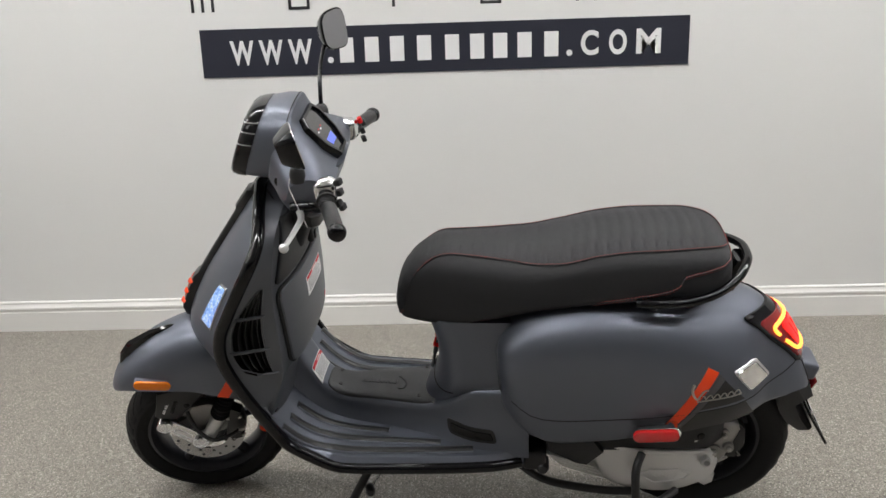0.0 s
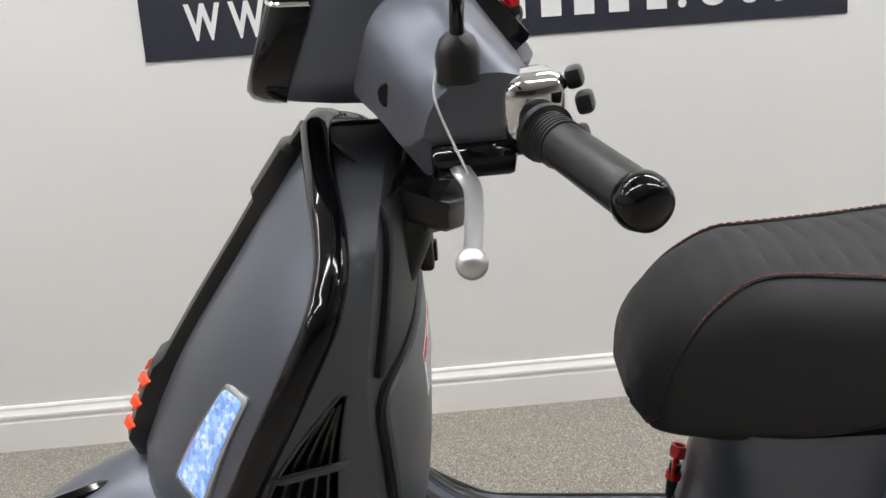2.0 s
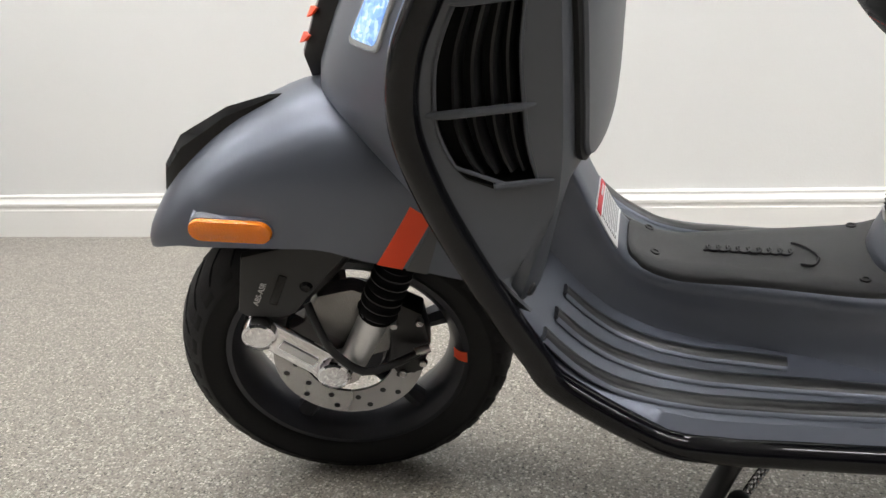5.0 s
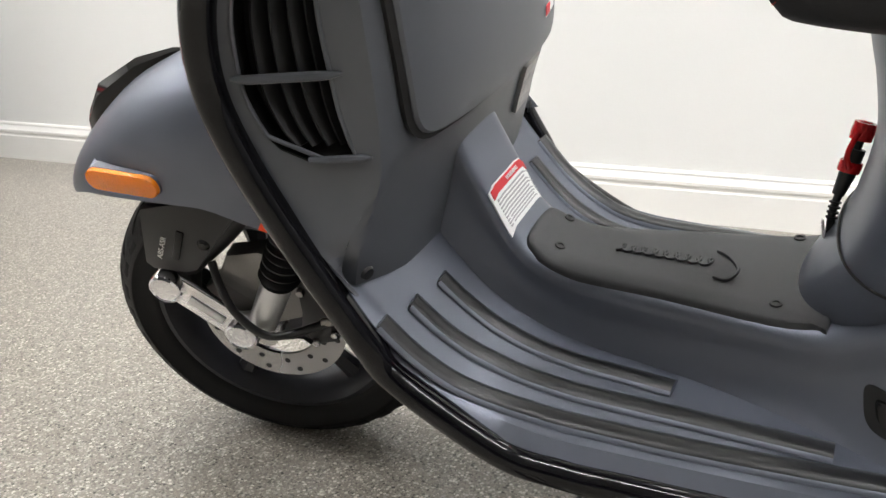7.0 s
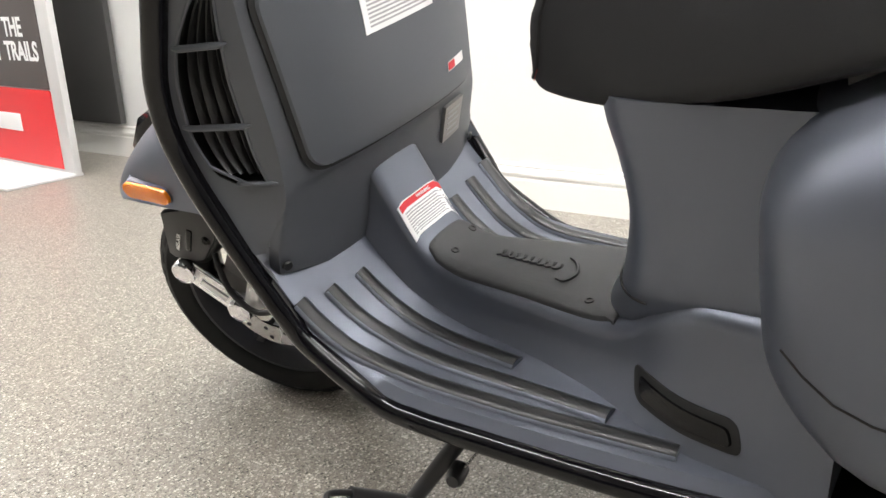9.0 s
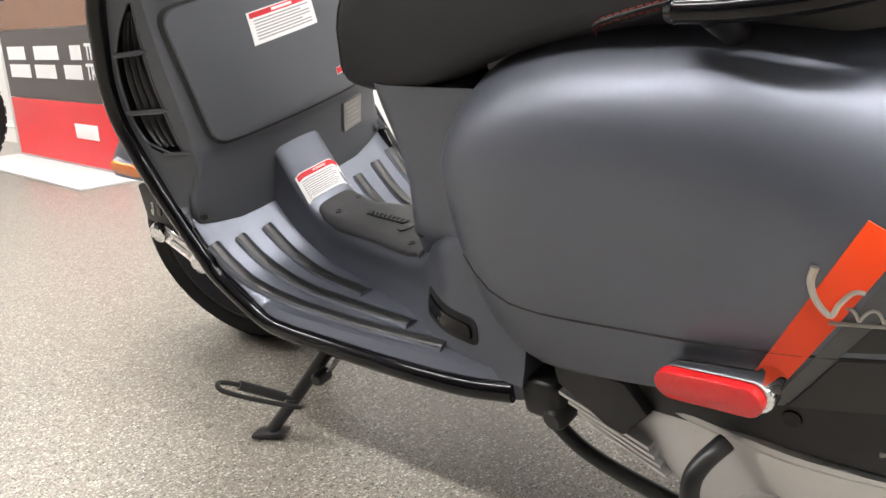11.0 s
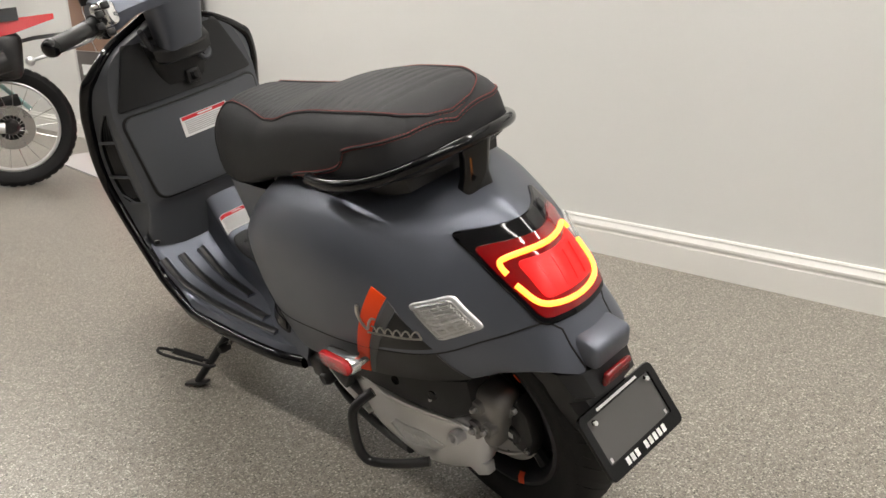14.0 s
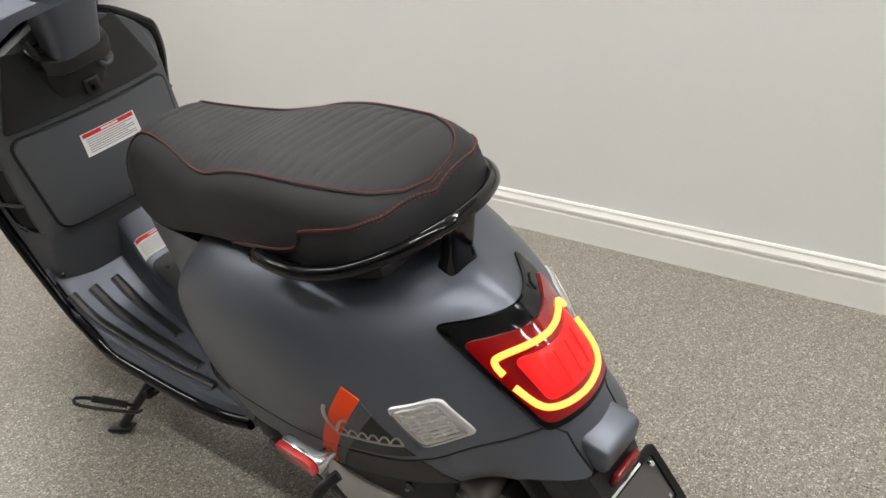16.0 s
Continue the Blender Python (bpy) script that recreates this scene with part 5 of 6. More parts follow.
for x, y in ((0.434, -0.02), (0.426, 0.034), (0.652, -0.056), (0.66, 0.066)):
    p = on_tunnel(x, y, 0.003)
    part("mat_screw", lathe([(0, 0.0015), (0.003, 0.0015), (0.0034, 0.0028), (0.0055, 0.0028), (0.0065, 0), (0, 0)], axis_pose(p, on_tunnel(x, y, 0.01) - p), 14), SATIN_BLACK, mat_ob)
wave = [(0.49 + 0.0011 * k + 0.004 * math.sin(k * 0.62), 0.004 - 0.007 * math.cos(k * 0.62) - 0.00008 * k) for k in range(90)]
part("relief", tube([on_tunnel(x, y, 0.0052) for x, y in wave], 0.0015, 6), MAT_RUBBER, mat_ob, "raised plain script line")
part("relief", tube(smooth_path([on_tunnel(x, y, 0.0052) for x, y in ((0.592, -0.028), (0.605, -0.03), (0.612, -0.01), (0.6, 0.012), (0.588, 0.02))], 16), 0.0018, 6), MAT_RUBBER, mat_ob)
lab_f = lambda y, x, off: on_tunnel(x, y, off)
tl = warning_label(lab_f, (-0.044, 0.3695), (0.05, 0.3695), (0.051, 0.393), (-0.046, 0.393), bpy.data.objects["tunnel"], 9, False)
nrm = (on_tunnel(0.3722, 0.004, 0.02) - on_tunnel(0.3722, 0.004, 0.0)).normalized()
side_v = Vector((0, 1, 0))
m_text = Matrix.Translation(on_tunnel(0.3722, 0.008, 0.0022)) @ Matrix((side_v, nrm.cross(side_v), nrm)).transposed().to_4x4()
part("band_lettering", text_mesh("WARNING", 0.0062, m_text, 0.0002, bold=0.00015), LABEL_WHITE, tl)
for sgn in (-1, 1):
    for pts, r in ((((0.33, 0.211), (0.356, 0.208), (0.4, 0.2), (0.45, 0.19), (0.52, 0.186), (0.6, 0.183), (0.7, 0.176), (0.8, 0.166)), 0.0105), (((0.336, 0.163), (0.37, 0.158), (0.41, 0.151), (0.46, 0.147), (0.54, 0.146), (0.62, 0.146), (0.715, 0.147)), 0.0105), (((0.34, 0.11), (0.37, 0.107), (0.41, 0.105), (0.46, 0.104), (0.52, 0.106), (0.575, 0.11)), 0.01)):
        way = smooth_path([(x, sgn * y, floor_z(x) + 0.001) for x, y in pts], 48)
        way = [Vector((p.x, p.y, floor_z(p.x) + 0.0005)) for p in way]
        rib = part("floor_rib", tube(way, r * 1.25, 10, flat=0.42), GREY, floorboard)
        part("rib_insert", tube([p + Vector((0, 0, 0.0022)) for p in way], r * 1.02, 10, flat=0.42), RIB_RUBBER, rib, "black rubber strip")

# foot peg folded into its slot
for sgn in (-1, 1):
    def on_side(x, z, off, sgn=sgn):
        zt, w, zf = tunnel_top(x), tunnel_half(x), floor_z(x) - 0.01
        u = min(1.0, max(0.0, (z - zf) / (zt - 0.022 - zf)))
        return Vector((x, sgn * (w + (tunnel_base(x) - w) * (1 - u) ** 2.2 + off), z + 0.35 * off))
    slot = part("foot_peg_slot", pad(on_side, rounded(((0.728, 0.345), (0.852, 0.34), (0.862, 0.307), (0.734, 0.311)), 0.012), 0.0025), DEEP_SEAM, scooter, "black recess with a folded foot peg")
    part("foot_peg", pad(on_side, rounded(((0.738, 0.337), (0.846, 0.331), (0.852, 0.314), (0.742, 0.319)), 0.007), 0.0065), BLACK, slot)

# body seams
way = [(neck_front(0.43) - 0.001 + 0.07 * (1 - max(0, math.cos(a)) ** (2 / 2.4)), neck_half(0.43) * math.copysign(abs(math.sin(a)) ** (2 / 2.4), math.sin(a)) * 1.002, 0.43) for a in [math.pi * (k / 40 - 0.5) * 0.92 for k in range(41)]]
part("panel_seam", tube(way, 0.0013, 6), DEEP_SEAM, bpy.data.objects["seat_post"])

for sgn in (-1, 1):
    line = [Vector((x, sgn * (body_y(x, seam_z(x) - 0.001) - 0.0004), seam_z(x) - 0.0012)) for x in xs[5:]]
    part("panel_seam", tube(line, 0.0017, 6), DEEP_SEAM, bodywork)

# charger lead at the seat post
lead = smooth_path([(0.69, 0.012, 0.385), (0.686, 0.025, 0.408), (0.686, 0.033, 0.426), (0.69, 0.04, 0.445), (0.7, 0.052, 0.49)], 16)
cord = part("charger_lead", tube(lead, 0.0038, 10), SATIN_BLACK, scooter, "black charger lead with a red cap")
part("plug", tube([(0.688, 0.038, 0.44), (0.693, 0.044, 0.458), (0.698, 0.05, 0.482)], [0.0055, 0.0075, 0.008], 12), SATIN_BLACK, cord)
for k in range(4):
    part("strain_relief", lathe([(0.0035, -0.0012), (0.0056, -0.0008), (0.0056, 0.0008), (0.0035, 0.0012)], axis_pose((0.6858 + 0.0004 * k, 0.03 + 0.0018 * k, 0.42 + 0.0045 * k), (0.1, 0.3, 1)), 12), SATIN_BLACK, cord)
cap_way = Vector((0.01, 0.012, 0.05)).normalized()
for at, tall in ((Vector((0.6945, 0.046, 0.466)), 0.005), (Vector((0.701, 0.0535, 0.498)), 0.008)):
    part("cap_ring", lathe([(0.006, -tall), (0.0098, -tall), (0.0104, 0), (0.0098, tall), (0.006, tall)], axis_pose(at, cap_way), 18, closed=True), RED_REFLECT, cord)
part("cap_strap", tube(smooth_path([(0.694, 0.037, 0.468), (0.691, 0.036, 0.482), (0.697, 0.044, 0.5)], 10), 0.0026, 8), RED_REFLECT, cord)
part("tag", rbox((0.0015, 0.013, 0.022), pose(0.681, 0.022, 0.408, 0, -14, 0), 0), LABEL_WHITE, cord)

# ---- fender details ----
orange_q = ((0.138, 0.5), (0.159, 0.482), (0.119, 0.424), (0.092, 0.434))
both_sides = (False, True)
for flip in both_sides:
    def fen(x, z, off, flip=flip):
        return FORK @ Vector((x, (1 if flip else -1) * (fender_y(x, z) + off), z))
    fender = bpy.data.objects["front_fender"]
    part("stripe", sheet(fen, orange_q, 4, 12, 0.0012), ORANGE, fender, "orange stripe decal")
    part("stripe", sheet(fen, ((0.161, 0.479), (0.166, 0.468), (0.146, 0.413), (0.123, 0.422)), 3, 12, 0.001), DECAL_GREY, fender)
    s = 1 if flip else -1
    m = FORK @ pose(-0.062, s * 0.094, 0.487, 0, 6, 7 * s)
    refl = part("side_reflector", capsule(m @ pose(0, -s * 0.006, 0), 0.097, 0.0295, 0.012, s), KNEE, scooter, "amber side reflector in a silver mount")
    part("lens", capsule(m @ pose(0, s * 0.004, 0), 0.094, 0.027, 0.008, s), AMBER, refl)
    a = [FORK @ Vector(p) for p in ((-0.108, s * 0.09, 0.499), (-0.014, s * 0.101, 0.489), (-0.022, s * 0.086, 0.497), (-0.1, s * 0.07, 0.512))]
    part("mount", slab(a, (0, -s, 0.3), 0.012, 0.003), GREY, refl)
for s in (-1, 1):
    liner = [FORK @ Vector(p) for p in ((0.172, s * 0.1, 0.416), (0.275, s * 0.09, 0.372), (0.27, s * 0.09, 0.44), (0.19, s * 0.1, 0.475))]
    part("fender_liner", slab(liner, (0, s, 0), 0.006, 0.0015), PLASTIC, fender, "black plastic inner fender")
ring = []
for x, w, h in ((-0.158, 0.006, 0.01), (-0.15, 0.012, 0.028), (-0.122, 0.017, 0.036), (-0.06, 0.014, 0.022), (-0.01, 0.01, 0.01), (0.008, 0.004, 0.003)):
    z = fen_top(x) - 0.004
    ring.append([FORK @ Vector(p) for p in ((x, -w, z - 0.012), (x, -w * 0.7, z + h * 0.7), (x, 0, z + h), (x, w * 0.7, z + h * 0.7), (x, w, z - 0.012))])
part("fender_crest", loft(ring), BLACK, fender, "gloss black fender crest")

# ---- front suspension, brake and wheel marks ----
def disc(place, r_out, r_in, h, parent, count):
    bm = lathe([(r_in, h - 0.002), (r_out, h - 0.002), (r_out, h + 0.002), (r_in, h + 0.002)], place, 48, closed=True)
    d = part("brake_disc", bm, STEEL, parent, "drilled steel brake disc")
    for k in range(count):
        a = 2 * math.pi * k / count
        for r, da in ((r_in + (r_out - r_in) * 0.3, 0), (r_in + (r_out - r_in) * 0.72, 0.16)):
            part("drill_hole", lathe([(0, 0.0026), (0.0042, 0.0026), (0.0042, -0.0026), (0, -0.0026)], place @ pose(r * math.cos(a + da), r * math.sin(a + da), h), 8), SATIN_BLACK, d)
    return d


disc(FRONT_PLACE, 0.1, 0.06, 0.04, front_wheel, 12)
part("wheel_disc", lathe([(0.03, -0.01), (0.088, -0.016), (0.088, -0.024), (0.03, -0.02)], FRONT_PLACE, 40, closed=True), RIM, front_wheel)
part("wheel_disc", lathe([(0.03, -0.012), (0.142, -0.03), (0.142, -0.036), (0.03, -0.02)], REAR_PLACE, 40, closed=True), RIM, rear_wheel)
disc(REAR_PLACE, 0.112, 0.062, 0.04, rear_wheel, 12)
for place, rim, marks in ((FRONT_PLACE, front_wheel, (-0.13, 1.9)), (REAR_PLACE, rear_wheel, (-1.32, 0.8))):
    h = 0.048 if rim is front_wheel else 0.0535
    for a0 in marks:
        for sgn in (1, -1):
            bm = bmesh.new()
            rows = []
            for k in range(6):
                a = a0 + 0.022 * k
                rows.append([place @ Vector((r * math.cos(a), r * math.sin(a), sgn * z)) for r, z in ((0.1405, h - 0.012), (0.147, h - 0.004), (0.1535, h - 0.0005), (0.158, h + 0.0005))])
            part("rim_mark", shell(rows, 0.001), ORANGE, rim, "orange rim mark")


def tread(place, radius, width, rim, count):
    """Raised slanted blocks on both shoulders of a tyre."""
    h = width / 2
    prof = curve_of((0, radius), (0.55 * h, radius - 0.008), (0.86 * h, radius - 0.02), (h, radius - 0.036))
    bm = bmesh.new()
    for k in range(count):
        for sgn in (-1, 1):
            a0 = 2 * math.pi * (k + (0.5 if sgn > 0 else 0)) / count
            wide = 2 * math.pi / count * 0.36
            grid = []
            for lift in (-0.002, 0.0012):
                row = []
                for i in range(7):
                    u = 0.08 + 0.86 * i / 6
                    skew = 0.26 * u
                    for e in (-1, 1):
                        a = a0 + skew + e * wide * (1 - 0.25 * u) * (0.93 if lift > 0 else 1)
                        r = prof(u * h) + lift
                        row.append(bm.verts.new(place @ Vector((r * math.cos(a), r * math.sin(a), sgn * u * h))))
                grid.append(row)
            lo, hi = grid
            for i in range(6):
                p = 2 * i
                bm.faces.new((hi[p], hi[p + 1], hi[p + 3], hi[p + 2]))
                bm.faces.new((lo[p], hi[p], hi[p + 2], lo[p + 2]))
                bm.faces.new((lo[p + 1], lo[p + 3], hi[p + 3], hi[p + 1]))
            bm.faces.new((lo[0], lo[1], hi[1], hi[0]))
            bm.faces.new((lo[12], hi[12], hi[13], lo[13]))
    tyre = [c for c in rim.children if c.name.startswith("tyre")][0]
    t = part("tread", bm, RUBBER, tyre, closed=False)
    t["kind"] = "stuff"


tread(FRONT_PLACE, 0.226, 0.115, front_wheel, 30)
tread(REAR_PLACE, 0.243, 0.135, rear_wheel, 28)

# the trailing link: an arm with two polished caps, strut with rubber boot, caliper and hose
cap1, cap2 = Vector((-0.04, -0.128, 0.318)), Vector((0.037, -0.128, 0.243))
d = (cap2 - cap1).normalized()
side = Vector((-d.z, 0, d.x))
out = []
for k in range(9):
    a = math.pi * k / 8
    out.append(cap1 - d * 0.022 * math.sin(a) + side * 0.022 * math.cos(a))
for k in range(9):
    a = math.pi * k / 8
    out.append(cap2 + d * 0.024 * math.sin(a) - side * 0.024 * math.cos(a))
arm = part("suspension_arm", linked(slab([p + Vector((0, 0.045, 0)) for p in out], (0, -1, 0), 0.036, 0.007, seg=3)), CHROME, scooter, "polished front suspension arm")
for c, r in ((cap1, 0.022), (cap2, 0.0225)):
    m = LINK @ axis_pose(c + Vector((0, 0.012, 0)), (0, -1, 0))
    part("arm_cap", lathe([(r * 0.98, -0.014), (r, 0.004), (r * 0.92, 0.012), (r * 0.8, 0.014), (r * 0.74, 0.0125), (0, 0.0135)], m, 28), CHROME, arm)
part("arm_relief", linked(slab([cap1 + d * t + side * w + Vector((0, 0.008, 0)) for t, w in ((0.03, 0.006), (0.08, 0.006), (0.08, -0.006), (0.03, -0.006))], (0, -1, 0), 0.0015, 0.0005)), SILVER, arm)
top, bot = Vector((0.148, -0.1, 0.412)), Vector((0.1, -0.105, 0.315))
n = 60
way = [top.lerp(bot, k / n) for k in range(n + 1)]
strut = part("strut_boot", linked(tube(way, [0.0195 + 0.0045 * math.sin(k * 2 * math.pi * 9 / n) + 0.002 * k / n for k in range(n + 1)], 20)), SATIN_BLACK, scooter, "ribbed black rubber strut boot")
part("strut_tube", linked(tube([bot, bot.lerp(Vector((0.062, -0.108, 0.252)), 0.5), Vector((0.062, -0.108, 0.252))], [0.0195, 0.019, 0.018], 18)), SILVER, strut)
part("strut_mount", linked(tube([top, Vector((0.15, -0.08, 0.46))], 0.017, 14)), SATIN_BLACK, strut)
plate_pts = [(-0.036, 0.428), (-0.058, 0.352), (-0.05, 0.342), (-0.01, 0.336), (0.008, 0.34), (0.032, 0.366), (0.086, 0.42), (0.05, 0.44)]
bracket2 = part("sensor_cover", linked(slab([(x, -0.105, z) for x, z in plate_pts], (0, -1, 0), 0.012, 0.003)), SATIN_BLACK, scooter, "matte black sensor cover with white lettering")
part("cover_slot", linked(rbox((0.01, 0.004, 0.045), pose(-0.004, -0.1175, 0.378, 0, 28, 0), 0.002)), BLACK, bracket2)
part("cover_bolt", linked(lathe([(0, 0.004), (0.005, 0.004), (0.0075, 0.001), (0.0085, 0), (0, 0)], axis_pose((0.029, -0.1165, 0.378), (0, -1, 0)), 16)), BLACK, bracket2)
m = LINK @ pose(-0.026, -0.1182, 0.375) @ Matrix.Rotation(radians(90), 4, "X") @ Matrix.Rotation(radians(60), 4, "Z")
part("lettering", text_mesh("ABS-ASR", 0.0095, m, 0.0003), WHITE_INK, bracket2)
knuckle = [(0.03, 0.34), (0.075, 0.345), (0.12, 0.318), (0.128, 0.285), (0.105, 0.24), (0.06, 0.228), (0.02, 0.25), (0.005, 0.3)]
part("knuckle", linked(slab([(x, -0.062, z) for x, z in knuckle], (0, -1, 0), 0.026, 0.006)), ALLOY, scooter, "cast alloy wheel carrier")
cal = part("brake_caliper", linked(slab([(x, -0.06, z) for x, z in ((0.112, 0.3), (0.132, 0.318), (0.156, 0.3), (0.16, 0.25), (0.145, 0.205), (0.112, 0.198), (0.1, 0.225), (0.108, 0.255))], (0, -1, 0), 0.034, 0.007)), SATIN_BLACK, scooter, "black front brake caliper")
for x, z in ((0.118, 0.29), (0.15, 0.29), (0.146, 0.222), (0.118, 0.208), (0.102, 0.296)):
    part("bolt", linked(lathe([(0, 0.008), (0.0045, 0.008), (0.006, 0.006), (0.006, 0), (0, 0)], axis_pose((x, -0.092, z), (0, -1, 0)), 6)), STEEL, cal)
hose = smooth_path([(0.022, -0.105, 0.345), (0.03, -0.118, 0.32), (0.045, -0.13, 0.285), (0.075, -0.132, 0.252), (0.11, -0.122, 0.248), (0.15, -0.105, 0.252)], 30)
part("brake_hose", linked(tube(hose, 0.0052, 10)), SATIN_BLACK, scooter)
part("hose_fitting", linked(tube([(0.14, -0.108, 0.252), (0.158, -0.102, 0.252)], 0.006, 10)), BADGE, cal)
part("front_axle", forked(lathe([(0, -0.07), (0.018, -0.07), (0.018, 0.1), (0, 0.1)], axis_pose(FRONT_AXLE, (0, 1, 0)), 16)), STEEL, scooter)
part("front_fork", linked(tube(smooth_path([(0.2, 0.0, 0.62), (0.15, -0.05, 0.5), (0.06, -0.085, 0.4), (-0.035, -0.09, 0.325)], 20), 0.021, 14)), SATIN_BLACK, scooter)

# ---- engine side ----
cz = curve_of((1.02, 0.262), (1.1, 0.262), (1.17, 0.252), (1.25, 0.242), (1.32, 0.232), (1.37, 0.226), (1.425, 0.22))
ch = curve_of((1.02, 0.022), (1.06, 0.04), (1.1, 0.056), (1.17, 0.08), (1.25, 0.086), (1.31, 0.08), (1.365, 0.067), (1.4, 0.048), (1.414, 0.03), (1.42, 0.012))
cy = curve_of((1.02, 0.125), (1.08, 0.148), (1.17, 0.172), (1.25, 0.174), (1.32, 0.16), (1.37, 0.14), (1.41, 0.122), (1.42, 0.108))


def case_at(x, a, off=0.0):
    c, s = math.cos(a), math.sin(a)
    yi, yo = 0.085, cy(x)
    return Vector((x, -((yi + yo) / 2 + ((yo - yi) / 2 + off) * math.copysign(abs(c) ** 0.55, c)), cz(x) + (ch(x) + off) * math.copysign(abs(s) ** 0.8, s)))


cx = [1.02 + 0.02 * k for k in range(19)] + [1.39, 1.4, 1.407, 1.412, 1.416, 1.419, 1.42]
case = part("drive_casing", loft([[case_at(x, 2 * math.pi * k / 40) for k in range(40)] for x in cx]), SILVER, scooter, "silver painted drive casing")
way = [case_at(1.06 + 0.34 * k / 30, radians(52 - 10 * math.sin(math.pi * k / 30)), 0.003) for k in range(31)]
part("casing_ridge", tube(way, [0.004 + 0.004 * math.sin(math.pi * k / 30) for k in range(31)], 8), SILVER, case)
def on_case(x, z, off):
    s = max(-1.0, min(1.0, (z - cz(x)) / ch(x)))
    c = math.sqrt(max(0.0, 1 - abs(s) ** (2 / 0.8)))
    yi, yo = 0.085, cy(x)
    return Vector((x, -((yi + yo) / 2 + (yo - yi) / 2 * c ** 0.55 + off), z))


hexa = [(1.218, 0.232), (1.24, 0.25), (1.31, 0.243), (1.345, 0.218), (1.33, 0.205), (1.25, 0.206), (1.218, 0.232)]
way = []
for (xa, za), (xb, zb) in zip(hexa, hexa[1:]):
    way += [on_case(xa + (xb - xa) * k / 8, za + (zb - za) * k / 8, 0.0005) for k in range(8)]
part("casing_relief", tube(way, 0.0022, 6, closed=True), SILVER, case)
wavy = [on_case(1.252 + 0.0011 * k, 0.227 - 0.0001 * k + 0.0042 * math.sin(k * 0.75), 0.0004) for k in range(58)]
part("casing_relief", tube(wavy, 0.0014, 6), SILVER, case)
p = on_case(1.38, 0.25, -0.006)
part("casing_boss", lathe([(0.004, 0.004), (0.008, 0.026), (0.0125, 0.026), (0.0137, 0.022), (0.0137, -0.012), (0, -0.012), (0, 0.004)], axis_pose(p, (0.1, -1, 0.25)), 20), SILVER, case)
lp = part("casing_plate", sheet(on_case, ((1.132, 0.318), (1.176, 0.322), (1.176, 0.31), (1.134, 0.306)), 6, 2, 0.003), BLACK, case, "small black plate with a white and red mark")
part("plate_mark", sheet(on_case, ((1.14, 0.3155), (1.155, 0.317), (1.155, 0.311), (1.14, 0.3095)), 2, 1, 0.0036), WHITE_INK, lp)
part("plate_mark", sheet(on_case, ((1.16, 0.3175), (1.17, 0.318), (1.17, 0.312), (1.16, 0.3115)), 2, 1, 0.0036), LABEL_RED, lp)
part("casing_lug", slab([(1.375, -0.11, 0.19), (1.415, -0.1, 0.185), (1.412, -0.1, 0.158), (1.39, -0.105, 0.15), (1.372, -0.108, 0.165)], (0, -1, 0), 0.02, 0.005), SILVER, case)
part("drain_bolt", lathe([(0, 0.02), (0.007, 0.02), (0.009, 0.016), (0.009, 0), (0, 0)], axis_pose((1.345, -0.142, 0.318), (0.2, -0.5, 0.85)), 6), STEEL, case)
# air filter box between casing and body
ring = []
for x, zt, zb, yo in ((0.98, 0.37, 0.285, 0.14), (1.05, 0.385, 0.29, 0.168), (1.2, 0.385, 0.3, 0.174), (1.3, 0.38, 0.3, 0.166), (1.38, 0.38, 0.29, 0.15), (1.42, 0.375, 0.3, 0.12)):
    ring.append([(x, -0.07, zb), (x, -yo + 0.012, zb), (x, -yo, zb + 0.012), (x, -yo, zt), (x, -0.07, zt)])
box = part("air_filter_box", loft(ring), PLASTIC, scooter, "matte black air filter box")
for x, y, z in ((1.273, 0.17, 0.352), (1.36, 0.156, 0.345)):
    part("bolt_recess", lathe([(0, 0.001), (0.0085, 0.001), (0.0095, -0.002), (0, -0.002)], axis_pose((x, -y, z), (0.1, -1, 0.05)), 16), BLACK, box)
cover = part("belt_cover", slab([(0.985, -0.145, 0.335), (1.1, -0.165, 0.345), (1.125, -0.165, 0.31), (1.085, -0.16, 0.262), (1.06, -0.155, 0.262), (0.985, -0.14, 0.29)], (0, -1, 0), 0.022, 0.006), PLASTIC, scooter)
for k in range(4):
    z = 0.262 - 0.011 * k
    part("cooling_fin", slab([(0.985 + 0.012 * k, -0.162, z + 0.012), (1.11 + 0.006 * k, -0.17, z - 0.02), (1.11 + 0.006 * k, -0.13, z - 0.02), (0.985 + 0.012 * k, -0.12, z + 0.012)], (0, 0, 1), 0.005, 0.001), SILVER, case)
# gearbox and rear caliper behind the casing
gear = part("gearbox", rbox((0.11, 0.07, 0.13), pose(1.4, -0.075, 0.288, 0, 18, 0), 0.02, 3), ALLOY, scooter, "raw cast alloy gearbox")
for x, z, r in ((1.425, 0.318, 0.014), (1.385, 0.33, 0.012), (1.44, 0.275, 0.013), (1.405, 0.262, 0.018)):
    part("cast_boss", lathe([(0, 0.012), (r * 0.5, 0.012), (r * 0.55, 0.008), (r, 0.008), (r * 1.1, -0.01), (0, -0.01)], axis_pose((x, -0.112, z), (0, -1, 0.1)), 16), ALLOY, gear)
    part("bolt", lathe([(0, 0.018), (0.0045, 0.018), (0.006, 0.015), (0.006, 0.01), (0, 0.01)], axis_pose((x, -0.112, z), (0, -1, 0.1)), 6), STEEL, gear)
